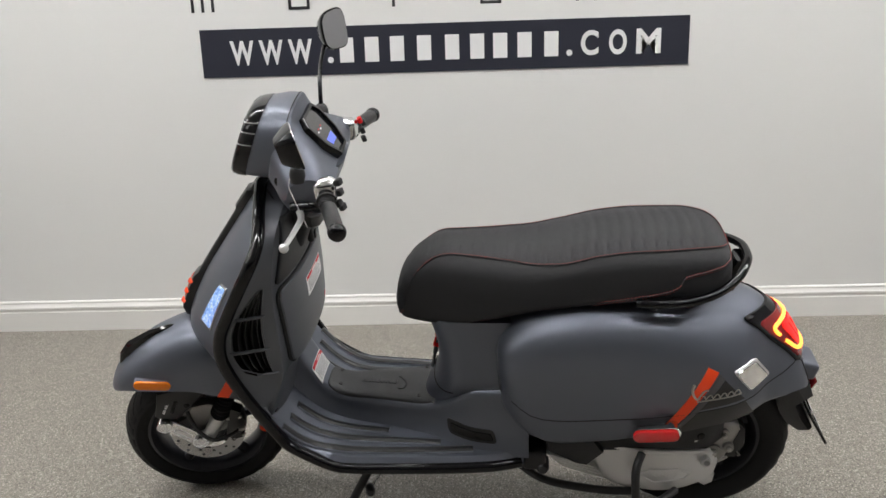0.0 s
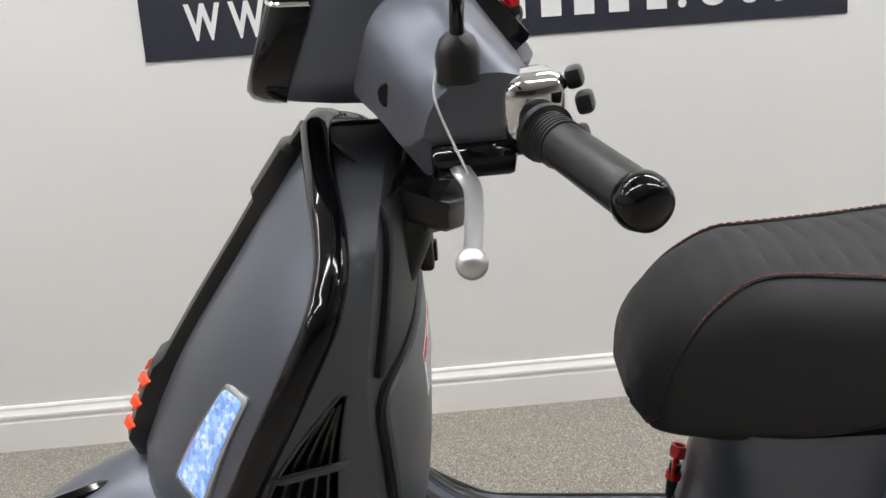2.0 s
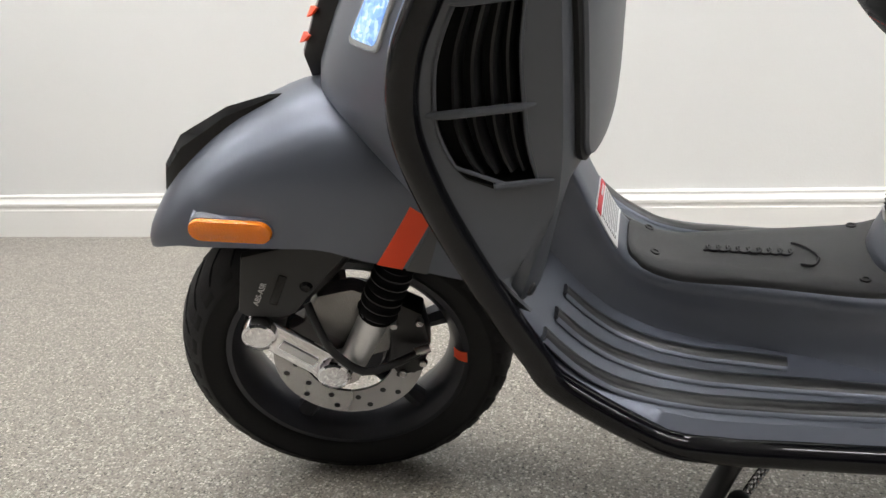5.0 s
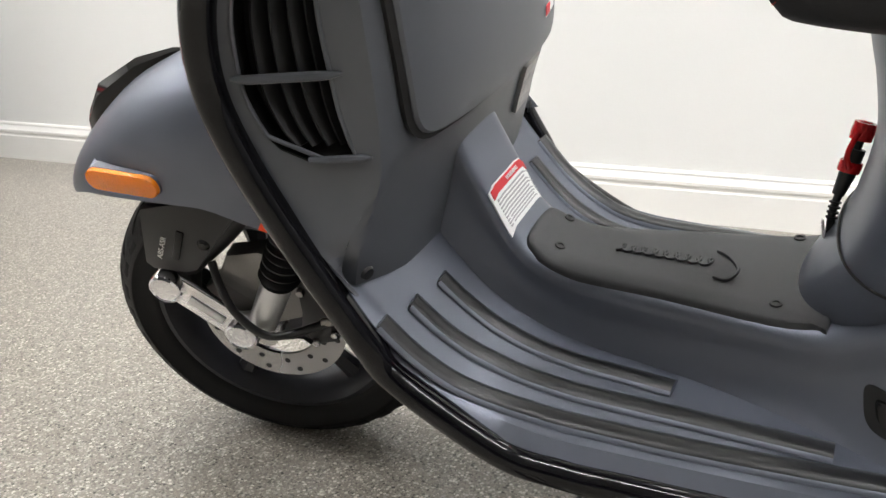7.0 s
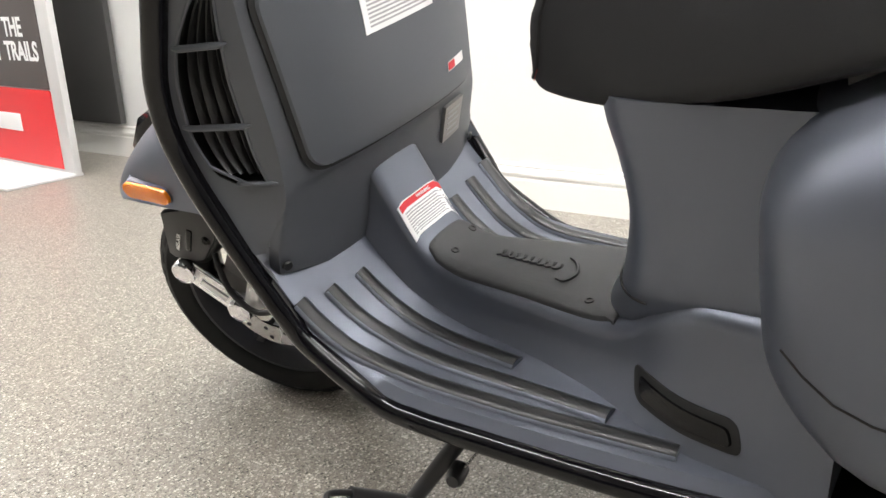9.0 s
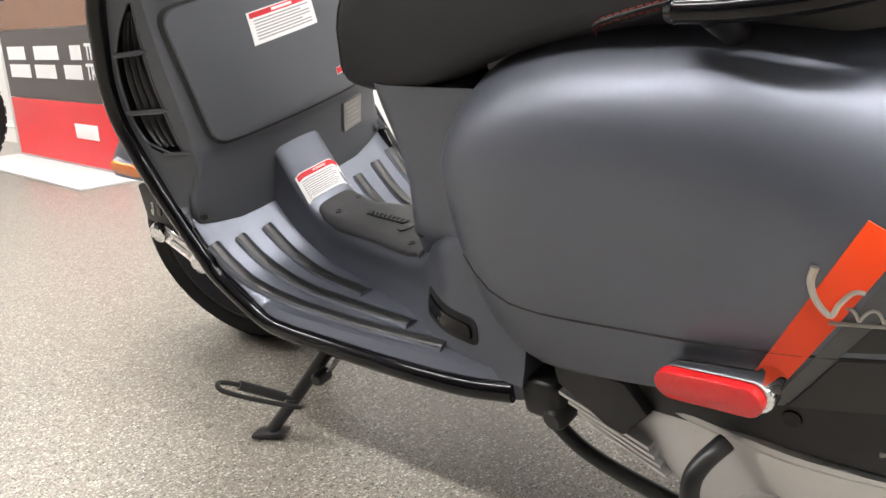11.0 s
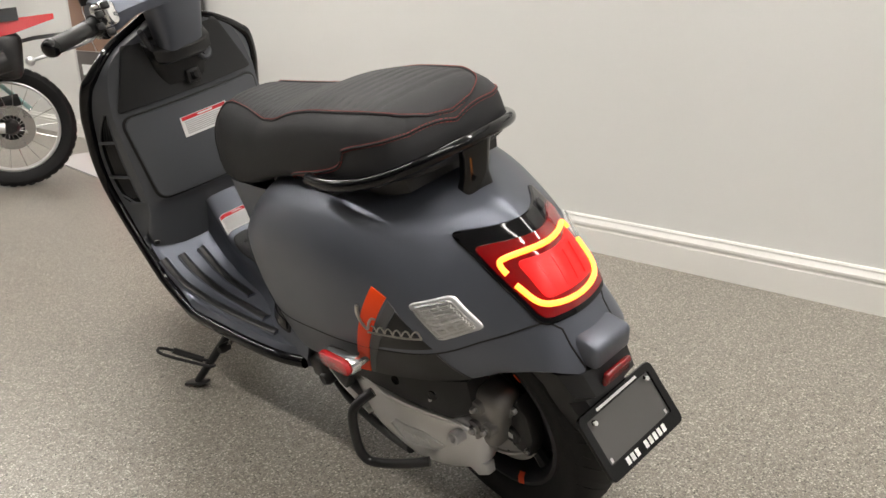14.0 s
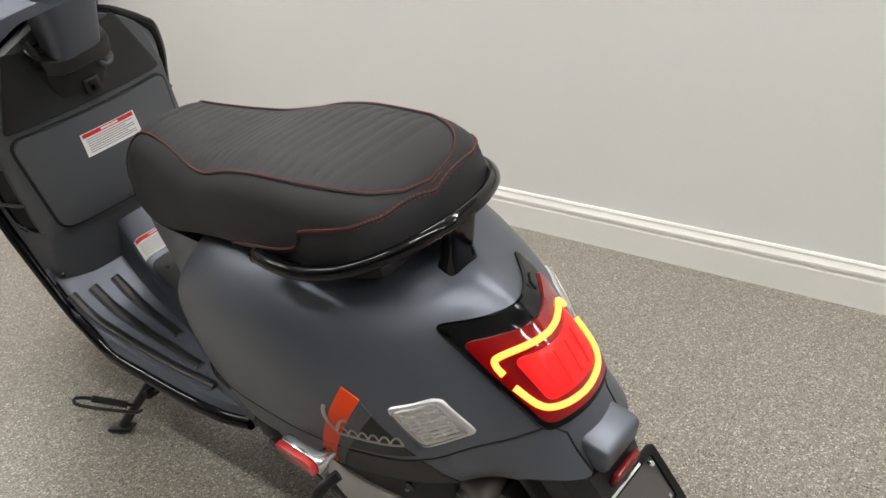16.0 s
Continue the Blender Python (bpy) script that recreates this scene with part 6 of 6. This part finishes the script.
cal = part("brake_caliper", slab([(x, -0.035, z) for x, z in ((1.44, 0.3), (1.47, 0.318), (1.492, 0.29), (1.495, 0.24), (1.475, 0.195), (1.445, 0.2), (1.432, 0.24))], (0, -1, 0), 0.034, 0.008), SATIN_BLACK, scooter, "black rear brake caliper with a pale mark")
part("caliper_disc", lathe([(0, 0.006), (0.016, 0.006), (0.019, 0.003), (0.019, 0), (0, 0)], axis_pose((1.447, -0.068, 0.238), (0, -1, 0)), 24), SATIN_BLACK, cal)
part("caliper_mark", rbox((0.011, 0.001, 0.011), pose(1.447, -0.0748, 0.238, 0, 8, 0), 0), WHITE_INK, cal)
for x, z in ((1.468, 0.3), (1.48, 0.215), (1.455, 0.288)):
    part("bolt", lathe([(0, 0.009), (0.005, 0.009), (0.0065, 0.007), (0.0065, 0), (0, 0)], axis_pose((x, -0.068, z), (0, -1, 0)), 6), STEEL, cal)
part("brake_pipe", tube(smooth_path([(1.38, -0.09, 0.2), (1.42, -0.075, 0.185), (1.46, -0.06, 0.195), (1.482, -0.055, 0.22)], 20), 0.0035, 8), STEEL, scooter)
part("rear_axle", lathe([(0, -0.06), (0.02, -0.06), (0.02, 0.1), (0, 0.1)], axis_pose(REAR_AXLE, (0, 1, 0)), 16), STEEL, scooter)
part("shock_absorber", tube([(1.39, -0.075, 0.34), (1.42, -0.07, 0.5)], 0.022, 14), SATIN_BLACK, scooter)
# engine block under the tunnel
part("engine", rbox((0.36, 0.17, 0.15), pose(1.1, 0.0, 0.3), 0.03, 3), SATIN_BLACK, scooter)
part("exhaust", tube(smooth_path([(1.0, 0.1, 0.22), (1.15, 0.14, 0.2), (1.28, 0.15, 0.22), (1.4, 0.15, 0.25)], 24), [0.02 + 0.025 * min(1, k / 12) for k in range(24)], 18), SATIN_BLACK, scooter)

# ---- stands ----
lever = smooth_path([(1.216, -0.19, 0.316), (1.203, -0.218, 0.304), (1.198, -0.236, 0.286), (1.2, -0.246, 0.235), (1.206, -0.246, 0.198), (1.224, -0.236, 0.182), (1.27, -0.205, 0.178), (1.31, -0.17, 0.178)], 40)
part("centre_stand_lever", tube(lever, 0.0105, 14, flat=0.9), SATIN_BLACK, scooter, "black centre stand lever", sharp=60)
stand = part("side_stand", tube([(0.56, -0.142, 0.262), (0.52, -0.178, 0.21), (0.475, -0.232, 0.142), (0.432, -0.278, 0.083)], [0.012, 0.0115, 0.011, 0.0105], 14), SATIN_BLACK, scooter, "black side stand, folded out")
part("stand_foot", rbox((0.06, 0.034, 0.008), pose(0.43, -0.281, 0.0785, -13.85, 0, 30), 0.003), SATIN_BLACK, stand)
loop = smooth_path([(0.478, -0.236, 0.135), (0.47, -0.26, 0.155), (0.455, -0.285, 0.18), (0.442, -0.318, 0.212), (0.44, -0.338, 0.226), (0.452, -0.343, 0.22), (0.468, -0.32, 0.196), (0.485, -0.285, 0.165), (0.5, -0.255, 0.14), (0.492, -0.24, 0.13)], 44)
part("foot_loop", tube(loop, 0.0042, 10), SATIN_BLACK, stand)
part("loop_sleeve", tube([loop[4], loop[8], loop[13]], 0.0085, 10), SATIN_BLACK, stand)
spring = []
for k in range(160):
    t = k / 159
    c = Vector((0.585, -0.155, 0.255)).lerp(Vector((0.535, -0.195, 0.185)), t)
    a = 2 * math.pi * 14 * t
    spring.append(c + Vector((0.004 * math.cos(a), 0.008 * math.sin(a), 0.006 * math.cos(a))))
part("spring", tube(spring, 0.0016, 6), STEEL, stand)
part("stop_rubber", lathe([(0, 0.018), (0.008, 0.018), (0.012, 0.012), (0.012, -0.012), (0, -0.012)], axis_pose((0.53, -0.21, 0.182), (0.3, -1, 0.2)), 16), SATIN_BLACK, stand)
part("stand_bracket", rbox((0.09, 0.05, 0.05), pose(0.58, -0.138, 0.252, 0, 10, 0), 0.008), SATIN_BLACK, scooter)
part("frame_bracket", rbox((0.06, 0.07, 0.06), pose(0.955, -0.135, 0.255, 0, 0, 0), 0.012, 3), SATIN_BLACK, scooter)
part("swing_bolt", lathe([(0, 0.02), (0.012, 0.02), (0.017, 0.012), (0.017, -0.02), (0, -0.02)], axis_pose((0.975, -0.155, 0.235), (0, -1, 0)), 18), SATIN_BLACK, scooter)
part("centre_stand", tube(smooth_path([(0.9, -0.12, 0.22), (0.98, -0.13, 0.16), (1.12, -0.14, 0.14), (1.22, -0.15, 0.15)], 20), 0.011, 12), SATIN_BLACK, scooter)

# ---- instrument ----
DASH = STEERED @ pose(0.471, 0.0, 1.091) @ Matrix.Rotation(radians(90), 4, "Z") @ Matrix.Rotation(radians(51), 4, "X")
SCREEN = paint("screen_glass", (0.01, 0.01, 0.012), 0.08, coat=0.5, bump=0)
BLUE = glowing("blue_screen", (0.16, 0.25, 1.0), 0.75, (0.05, 0.06, 0.2))
shape = [(-0.068, 0.038), (-0.05, 0.06), (0.05, 0.06), (0.068, 0.038), (0.062, -0.02), (0.034, -0.064), (-0.034, -0.064), (-0.062, -0.02)]
rows = []
for k, h in ((1.0, -0.02), (1.0, 0.008), (0.96, 0.0125), (0.86, 0.0125), (0.83, 0.004)):
    rows.append([DASH @ Vector((x * k, y * k, h)) for x, y in shape])
inst = part("instrument_panel", loft(rows), BLACK, headset, "gloss black instrument with a blue display")
part("screen", slab([DASH @ Vector((x * 0.85, y * 0.85, 0.004)) for x, y in shape], DASH.to_3x3() @ Vector((0, 0, 1)), 0.002), SCREEN, inst)
part("display", slab([DASH @ Vector(p) for p in ((-0.02, -0.036, 0.0062), (0.02, -0.036, 0.0062), (0.028, -0.016, 0.0062), (-0.028, -0.016, 0.0062))], DASH.to_3x3() @ Vector((0, 0, 1)), 0.0006), BLUE, inst, "blue lit display")
for k in range(4):
    part("tell_tale", rbox((0.006, 0.003, 0.0008), DASH @ pose(-0.03 + 0.012 * k, 0.008 + 0.004 * (k % 2), 0.0066), 0), LABEL_RED if k % 2 else WHITE_INK, inst)
for sgn in (-1, 1):
    part("cover_hole", steered(lathe([(0, 0.0012), (0.0085, 0.0012), (0.01, 0), (0, 0)], axis_pose((0.3895, sgn * 0.143, 1.036), (-0.55, sgn * 0.83, 0.1)), 18)), BLACK, headset)


# ---- things in the room ----
# sign strip: the middle word is a name and stays a row of plain blocks
sign = tagged(new("wall_sign"), "dark navy sign strip with white lettering on the wall", "sign")
sign.matrix_basis = pose(0.104, WALL_Y, 1.208) @ Matrix.Rotation(radians(90), 4, "X")
part("backing", rbox((2.016, 0.195, 0.004), pose(0, 0, 0.002), 0), NAVY, sign)


def letter(word, x, width, height):
    bm = text_mesh(word, height * 1.38, pose(0, 0, 0), 0.0008, fit=width, bold=0.004)
    ys = [v.co.y for v in bm.verts]
    k = height / (max(ys) - min(ys)) if word != "." else 1.0
    bmesh.ops.scale(bm, vec=(1, k, 1), verts=bm.verts[:])
    ys = [v.co.y for v in bm.verts]
    low = -height / 2 if word == "." else -(max(ys) + min(ys)) / 2 - min(ys)
    shift = (-height / 2 - min(ys))
    bmesh.ops.translate(bm, vec=(x, shift, 0.0052), verts=bm.verts[:])
    part("letter", bm, WHITE_INK, sign)


LETTER_H = 0.1
for ch, x in (("W", -0.836), ("W", -0.714), ("W", -0.592), (".", -0.468), (".", 0.52), ("C", 0.603), ("O", 0.718), ("M", 0.843)):
    letter(ch, x, 0.024 if ch == "." else (0.1 if ch in "WM" else 0.072), LETTER_H)
for x in (-0.4, -0.295, -0.19, -0.078, 0.038, 0.141, 0.236, 0.336, 0.446):
    part("block", rbox((0.058, LETTER_H, 0.002), pose(x, 0, 0.005), 0.0004, 1), WHITE_INK, sign)

# dark marks of the larger name above the strip, as plain shapes
upper_sign = tagged(new("wall_lettering"), "row of thin black plain shapes above the sign strip", "sign")
upper_sign.matrix_basis = pose(0.107, WALL_Y, 1.45) @ Matrix.Rotation(radians(90), 4, "X")
INK = paint("black_vinyl", (0.012, 0.012, 0.013), 0.5, vary=0.05)
for x, legs, foot in ((-0.987, (-0.042, 0.0, 0.042), 0), (-0.588, (-0.038, 0.038), 1), (-0.2, (0.0,), 0), (0.197, (-0.037, 0.037), 1), (0.585, (-0.036, 0.036), 0), (1.01, (0.04,), 1)):
    bm = bmesh.new()
    for dx in legs:
        rbox((0.012, 0.15, 0.002), pose(x + dx, 0.0, 0.001), 0, bm=bm)
    if foot:
        wide = 0.092 if len(legs) == 1 else 2 * abs(legs[0]) - 0.012
        rbox((wide, 0.012, 0.002), pose(x - (0.012 if len(legs) == 1 else 0), -0.069, 0.001), 0, bm=bm)
    part("mark", bm, INK, upper_sign)

# dark panel on the wall and the display board in front of it
PANEL = paint("dark_panel", (0.055, 0.054, 0.054), 0.5, grain=60, bump=0.05)
tagged(part("wall_panel", rbox((0.52, 0.03, 1.9), pose(-3.0, WALL_Y - 0.035, 1.105), 0.004), PANEL), "plain dark grey panel hanging on the wall", "panel")
board = tagged(new("display_board"), "printed display board with red foot in a pale frame", "display board")
board.matrix_basis = pose(-3.365, 3.15, 0, 0, 0, -4)
FRAME = paint("board_frame", (0.6, 0.6, 0.6), 0.45, vary=0.04)
PHOTO = paint("board_photo", (0.22, 0.115, 0.07), 0.5, patch=4.0, vary=0.5)
BAND = paint("board_band", (0.07, 0.058, 0.056), 0.5, vary=0.1)
RED = paint("board_red", (0.72, 0.022, 0.03), 0.42, vary=0.04)
part("panel", rbox((1.48, 0.03, 1.6), pose(0, 0.02, 0.8), 0.003), FRAME, board)
part("picture", rbox((1.34, 0.006, 0.84), pose(-0.01, 0.003, 1.135), 0), PHOTO, board)
part("band", rbox((1.34, 0.006, 0.36), pose(-0.01, 0.003, 0.53), 0), BAND, board)
part("red_field", rbox((1.34, 0.006, 0.32), pose(-0.01, 0.003, 0.185), 0), RED, board)
for z, word, x, spans in ((0.59, "THE", 0.46, ((0.28, 0.12), (-0.08, 0.3), (-0.48, 0.24))), (0.495, "TRAILS", 0.5, ((0.22, 0.2), (-0.12, 0.26), (-0.46, 0.28)))):
    m = pose(x, -0.0005, z) @ Matrix.Rotation(radians(90), 4, "X")
    part("lettering", text_mesh(word, 0.105, m, 0.0006, fit=0.15 if word == "THE" else 0.26, bold=0.003), WHITE_INK, board)
    for at, w in spans:
        part("text_bar", rbox((w, 0.003, 0.07), pose(at, -0.0015, z), 0), WHITE_INK, board)
part("logo_bar", rbox((0.26, 0.003, 0.075), pose(0.26, -0.0015, 0.2), 0.001), WHITE_INK, board)
part("foot_plate", rbox((1.48, 0.32, 0.012), pose(0, -0.12, 0.006), 0.003), FRAME, board)

# a parked off-road motorcycle seen from its rear wheel
bike = tagged(new("motorcycle"), "off-road motorcycle with red tail and spoked rear wheel", "motorcycle")
bike.matrix_basis = pose(-3.37, 2.5, 0, 0, 0, -108)
RED_PLASTIC = paint("red_plastic", (0.55, 0.012, 0.02), 0.3, vary=0.05)
TEAL = paint("pale_teal", (0.42, 0.66, 0.66), 0.35, vary=0.06)
NEON = paint("neon_yellow", (0.62, 0.72, 0.02), 0.45, vary=0.05)
W = pose(0, 0, 0.345) @ Matrix.Rotation(radians(90), 4, "X")
hub = part("rear_wheel", lathe([(0.262, -0.03), (0.25, -0.034), (0.242, -0.02), (0.242, 0.02), (0.25, 0.034), (0.262, 0.03)], W, 48, closed=True), SILVER, bike)
part("tyre", lathe([(0.258, -0.036), (0.285, -0.055), (0.315, -0.058), (0.338, -0.042), (0.342, 0), (0.338, 0.042), (0.315, 0.058), (0.285, 0.055), (0.258, 0.036)], W, 56, closed=True), RUBBER, hub)
knobs = bmesh.new()
for k in range(44):
    a = 2 * math.pi * k / 44
    for h in ((-0.03, 0.0, 0.03) if k % 2 else (-0.045, 0.015, 0.045)):
        rbox((0.004, 0.034, 0.022), W @ Matrix.Rotation(a, 4, "Z") @ pose(0.3405, 0, h), 0, bm=knobs)
kn = part("tread", knobs, RUBBER, [c for c in hub.children if c.name.startswith("tyre")][0])
kn["kind"] = "stuff"
part("hub", lathe([(0, 0.05), (0.03, 0.05), (0.045, 0.03), (0.045, -0.03), (0.03, -0.05), (0, -0.05)], W, 24), SATIN_BLACK, hub)
for k in range(18):
    a = 2 * math.pi * k / 18
    part("spoke", tube([W @ Vector((0.04 * math.cos(a + 0.3), 0.04 * math.sin(a + 0.3), 0.03 * (-1) ** k)), W @ Vector((0.245 * math.cos(a), 0.245 * math.sin(a), 0))], 0.0022, 5), STEEL, hub)
part("sprocket", lathe([(0.07, 0.046), (0.11, 0.046), (0.11, 0.05), (0.07, 0.05)], W, 40, closed=True), STEEL, hub)
part("swing_arm", tube([(0.03, -0.09, 0.35), (0.3, -0.1, 0.39), (0.58, -0.1, 0.43)], [0.03, 0.034, 0.036], 12), SILVER, bike)
part("swing_arm", tube([(0.03, 0.09, 0.35), (0.3, 0.1, 0.39), (0.58, 0.1, 0.43)], [0.03, 0.034, 0.036], 12), SILVER, bike)
part("reflective_tag", rbox((0.17, 0.012, 0.045), pose(0.02, -0.125, 0.47, 0, 10, 0), 0.004), NEON, bike, "yellow-green reflective tag")
part("tag_mount", rbox((0.3, 0.014, 0.07), pose(0.08, -0.112, 0.46, 0, 10, 0), 0.006), SATIN_BLACK, bike)
part("tail_cover", loft([[(x, -w, z), (x, -w * 0.8, z + h), (x, w * 0.8, z + h), (x, w, z)] for x, w, z, h in ((-0.32, 0.03, 0.93, 0.03), (-0.1, 0.09, 0.86, 0.08), (0.2, 0.11, 0.8, 0.12), (0.4, 0.1, 0.74, 0.14))]), RED_PLASTIC, bike)
part("seat", loft([[(x, -w, z), (x, -w * 0.7, z + 0.07), (x, w * 0.7, z + 0.07), (x, w, z)] for x, w, z in ((-0.14, 0.08, 0.93), (0.1, 0.11, 0.91), (0.45, 0.12, 0.9), (0.8, 0.1, 0.96))]), LEATHER, bike)
part("rear_fender", loft([[(x, -0.07, z), (x, -0.05, z + 0.02), (x, 0.05, z + 0.02), (x, 0.07, z)] for x, z in ((-0.42, 0.84), (-0.2, 0.82), (0.1, 0.76), (0.3, 0.7))]), SATIN_BLACK, bike)
part("rear_shroud", rbox((0.5, 0.2, 0.26), pose(0.12, 0, 0.76, 0, -6, 0), 0.05, 3), SATIN_BLACK, bike)
part("chain_guard", rbox((0.42, 0.03, 0.07), pose(0.25, -0.07, 0.46, 0, -8, 0), 0.012), SATIN_BLACK, bike)
part("brake_disc", lathe([(0.07, -0.05), (0.125, -0.05), (0.125, -0.046), (0.07, -0.046)], W, 40, closed=True), STEEL, hub)
part("hub_flange", lathe([(0.02, 0.06), (0.085, 0.055), (0.085, 0.04), (0.02, 0.04)], W, 32, closed=True), SATIN_BLACK, hub)
part("silencer", tube([(-0.05, 0.12, 0.72), (0.3, 0.13, 0.62)], [0.06, 0.055], 16), SATIN_BLACK, bike)
part("side_panel", slab([(0.02, -0.12, 0.64), (0.42, -0.12, 0.56), (0.5, -0.12, 0.82), (0.1, -0.12, 0.86)], (0, -1, 0), 0.02, 0.006), SATIN_BLACK, bike)
part("panel_mark", rbox((0.2, 0.003, 0.06), pose(0.28, -0.142, 0.68, 0, 8, 0), 0), WHITE_INK, bike)
part("frame_tube", tube([(0.34, -0.15, 0.92), (0.1, -0.15, 0.66), (-0.12, -0.13, 0.42)], 0.014, 10), TEAL, bike)
part("frame_tube", tube([(0.52, -0.15, 0.9), (0.3, -0.15, 0.6), (0.2, -0.13, 0.46)], 0.014, 10), TEAL, bike)
part("engine_block", rbox((0.45, 0.26, 0.4), pose(0.85, 0, 0.45), 0.05, 3), ALLOY, bike)
part("fuel_tank", loft([[(x, -w, z), (x, -w * 0.8, z + h), (x, w * 0.8, z + h), (x, w, z)] for x, w, z, h in ((0.72, 0.1, 0.82, 0.1), (0.95, 0.15, 0.78, 0.22), (1.2, 0.13, 0.85, 0.2))]), RED_PLASTIC, bike)
W2 = pose(1.5, 0, 0.355) @ Matrix.Rotation(radians(90), 4, "X")
fw = part("front_wheel", lathe([(0.29, -0.022), (0.275, -0.025), (0.27, 0), (0.275, 0.025), (0.29, 0.022)], W2, 48, closed=True), SILVER, bike)
part("tyre", lathe([(0.285, -0.03), (0.31, -0.045), (0.34, -0.035), (0.353, 0), (0.34, 0.035), (0.31, 0.045), (0.285, 0.03)], W2, 56, closed=True), RUBBER, fw)
for s in (-1, 1):
    part("fork_leg", tube([(1.5, s * 0.09, 0.36), (1.22, s * 0.09, 1.0)], 0.026, 12), STEEL, bike)
part("handlebar", tube(smooth_path([(1.1, -0.38, 1.12), (1.16, -0.2, 1.1), (1.2, 0, 1.06), (1.16, 0.2, 1.1), (1.1, 0.38, 1.12)], 24), 0.012, 10), SATIN_BLACK, bike)
part("side_stand", tube([(0.6, -0.12, 0.35), (0.55, -0.3, 0.012)], 0.012, 10), STEEL, bike)
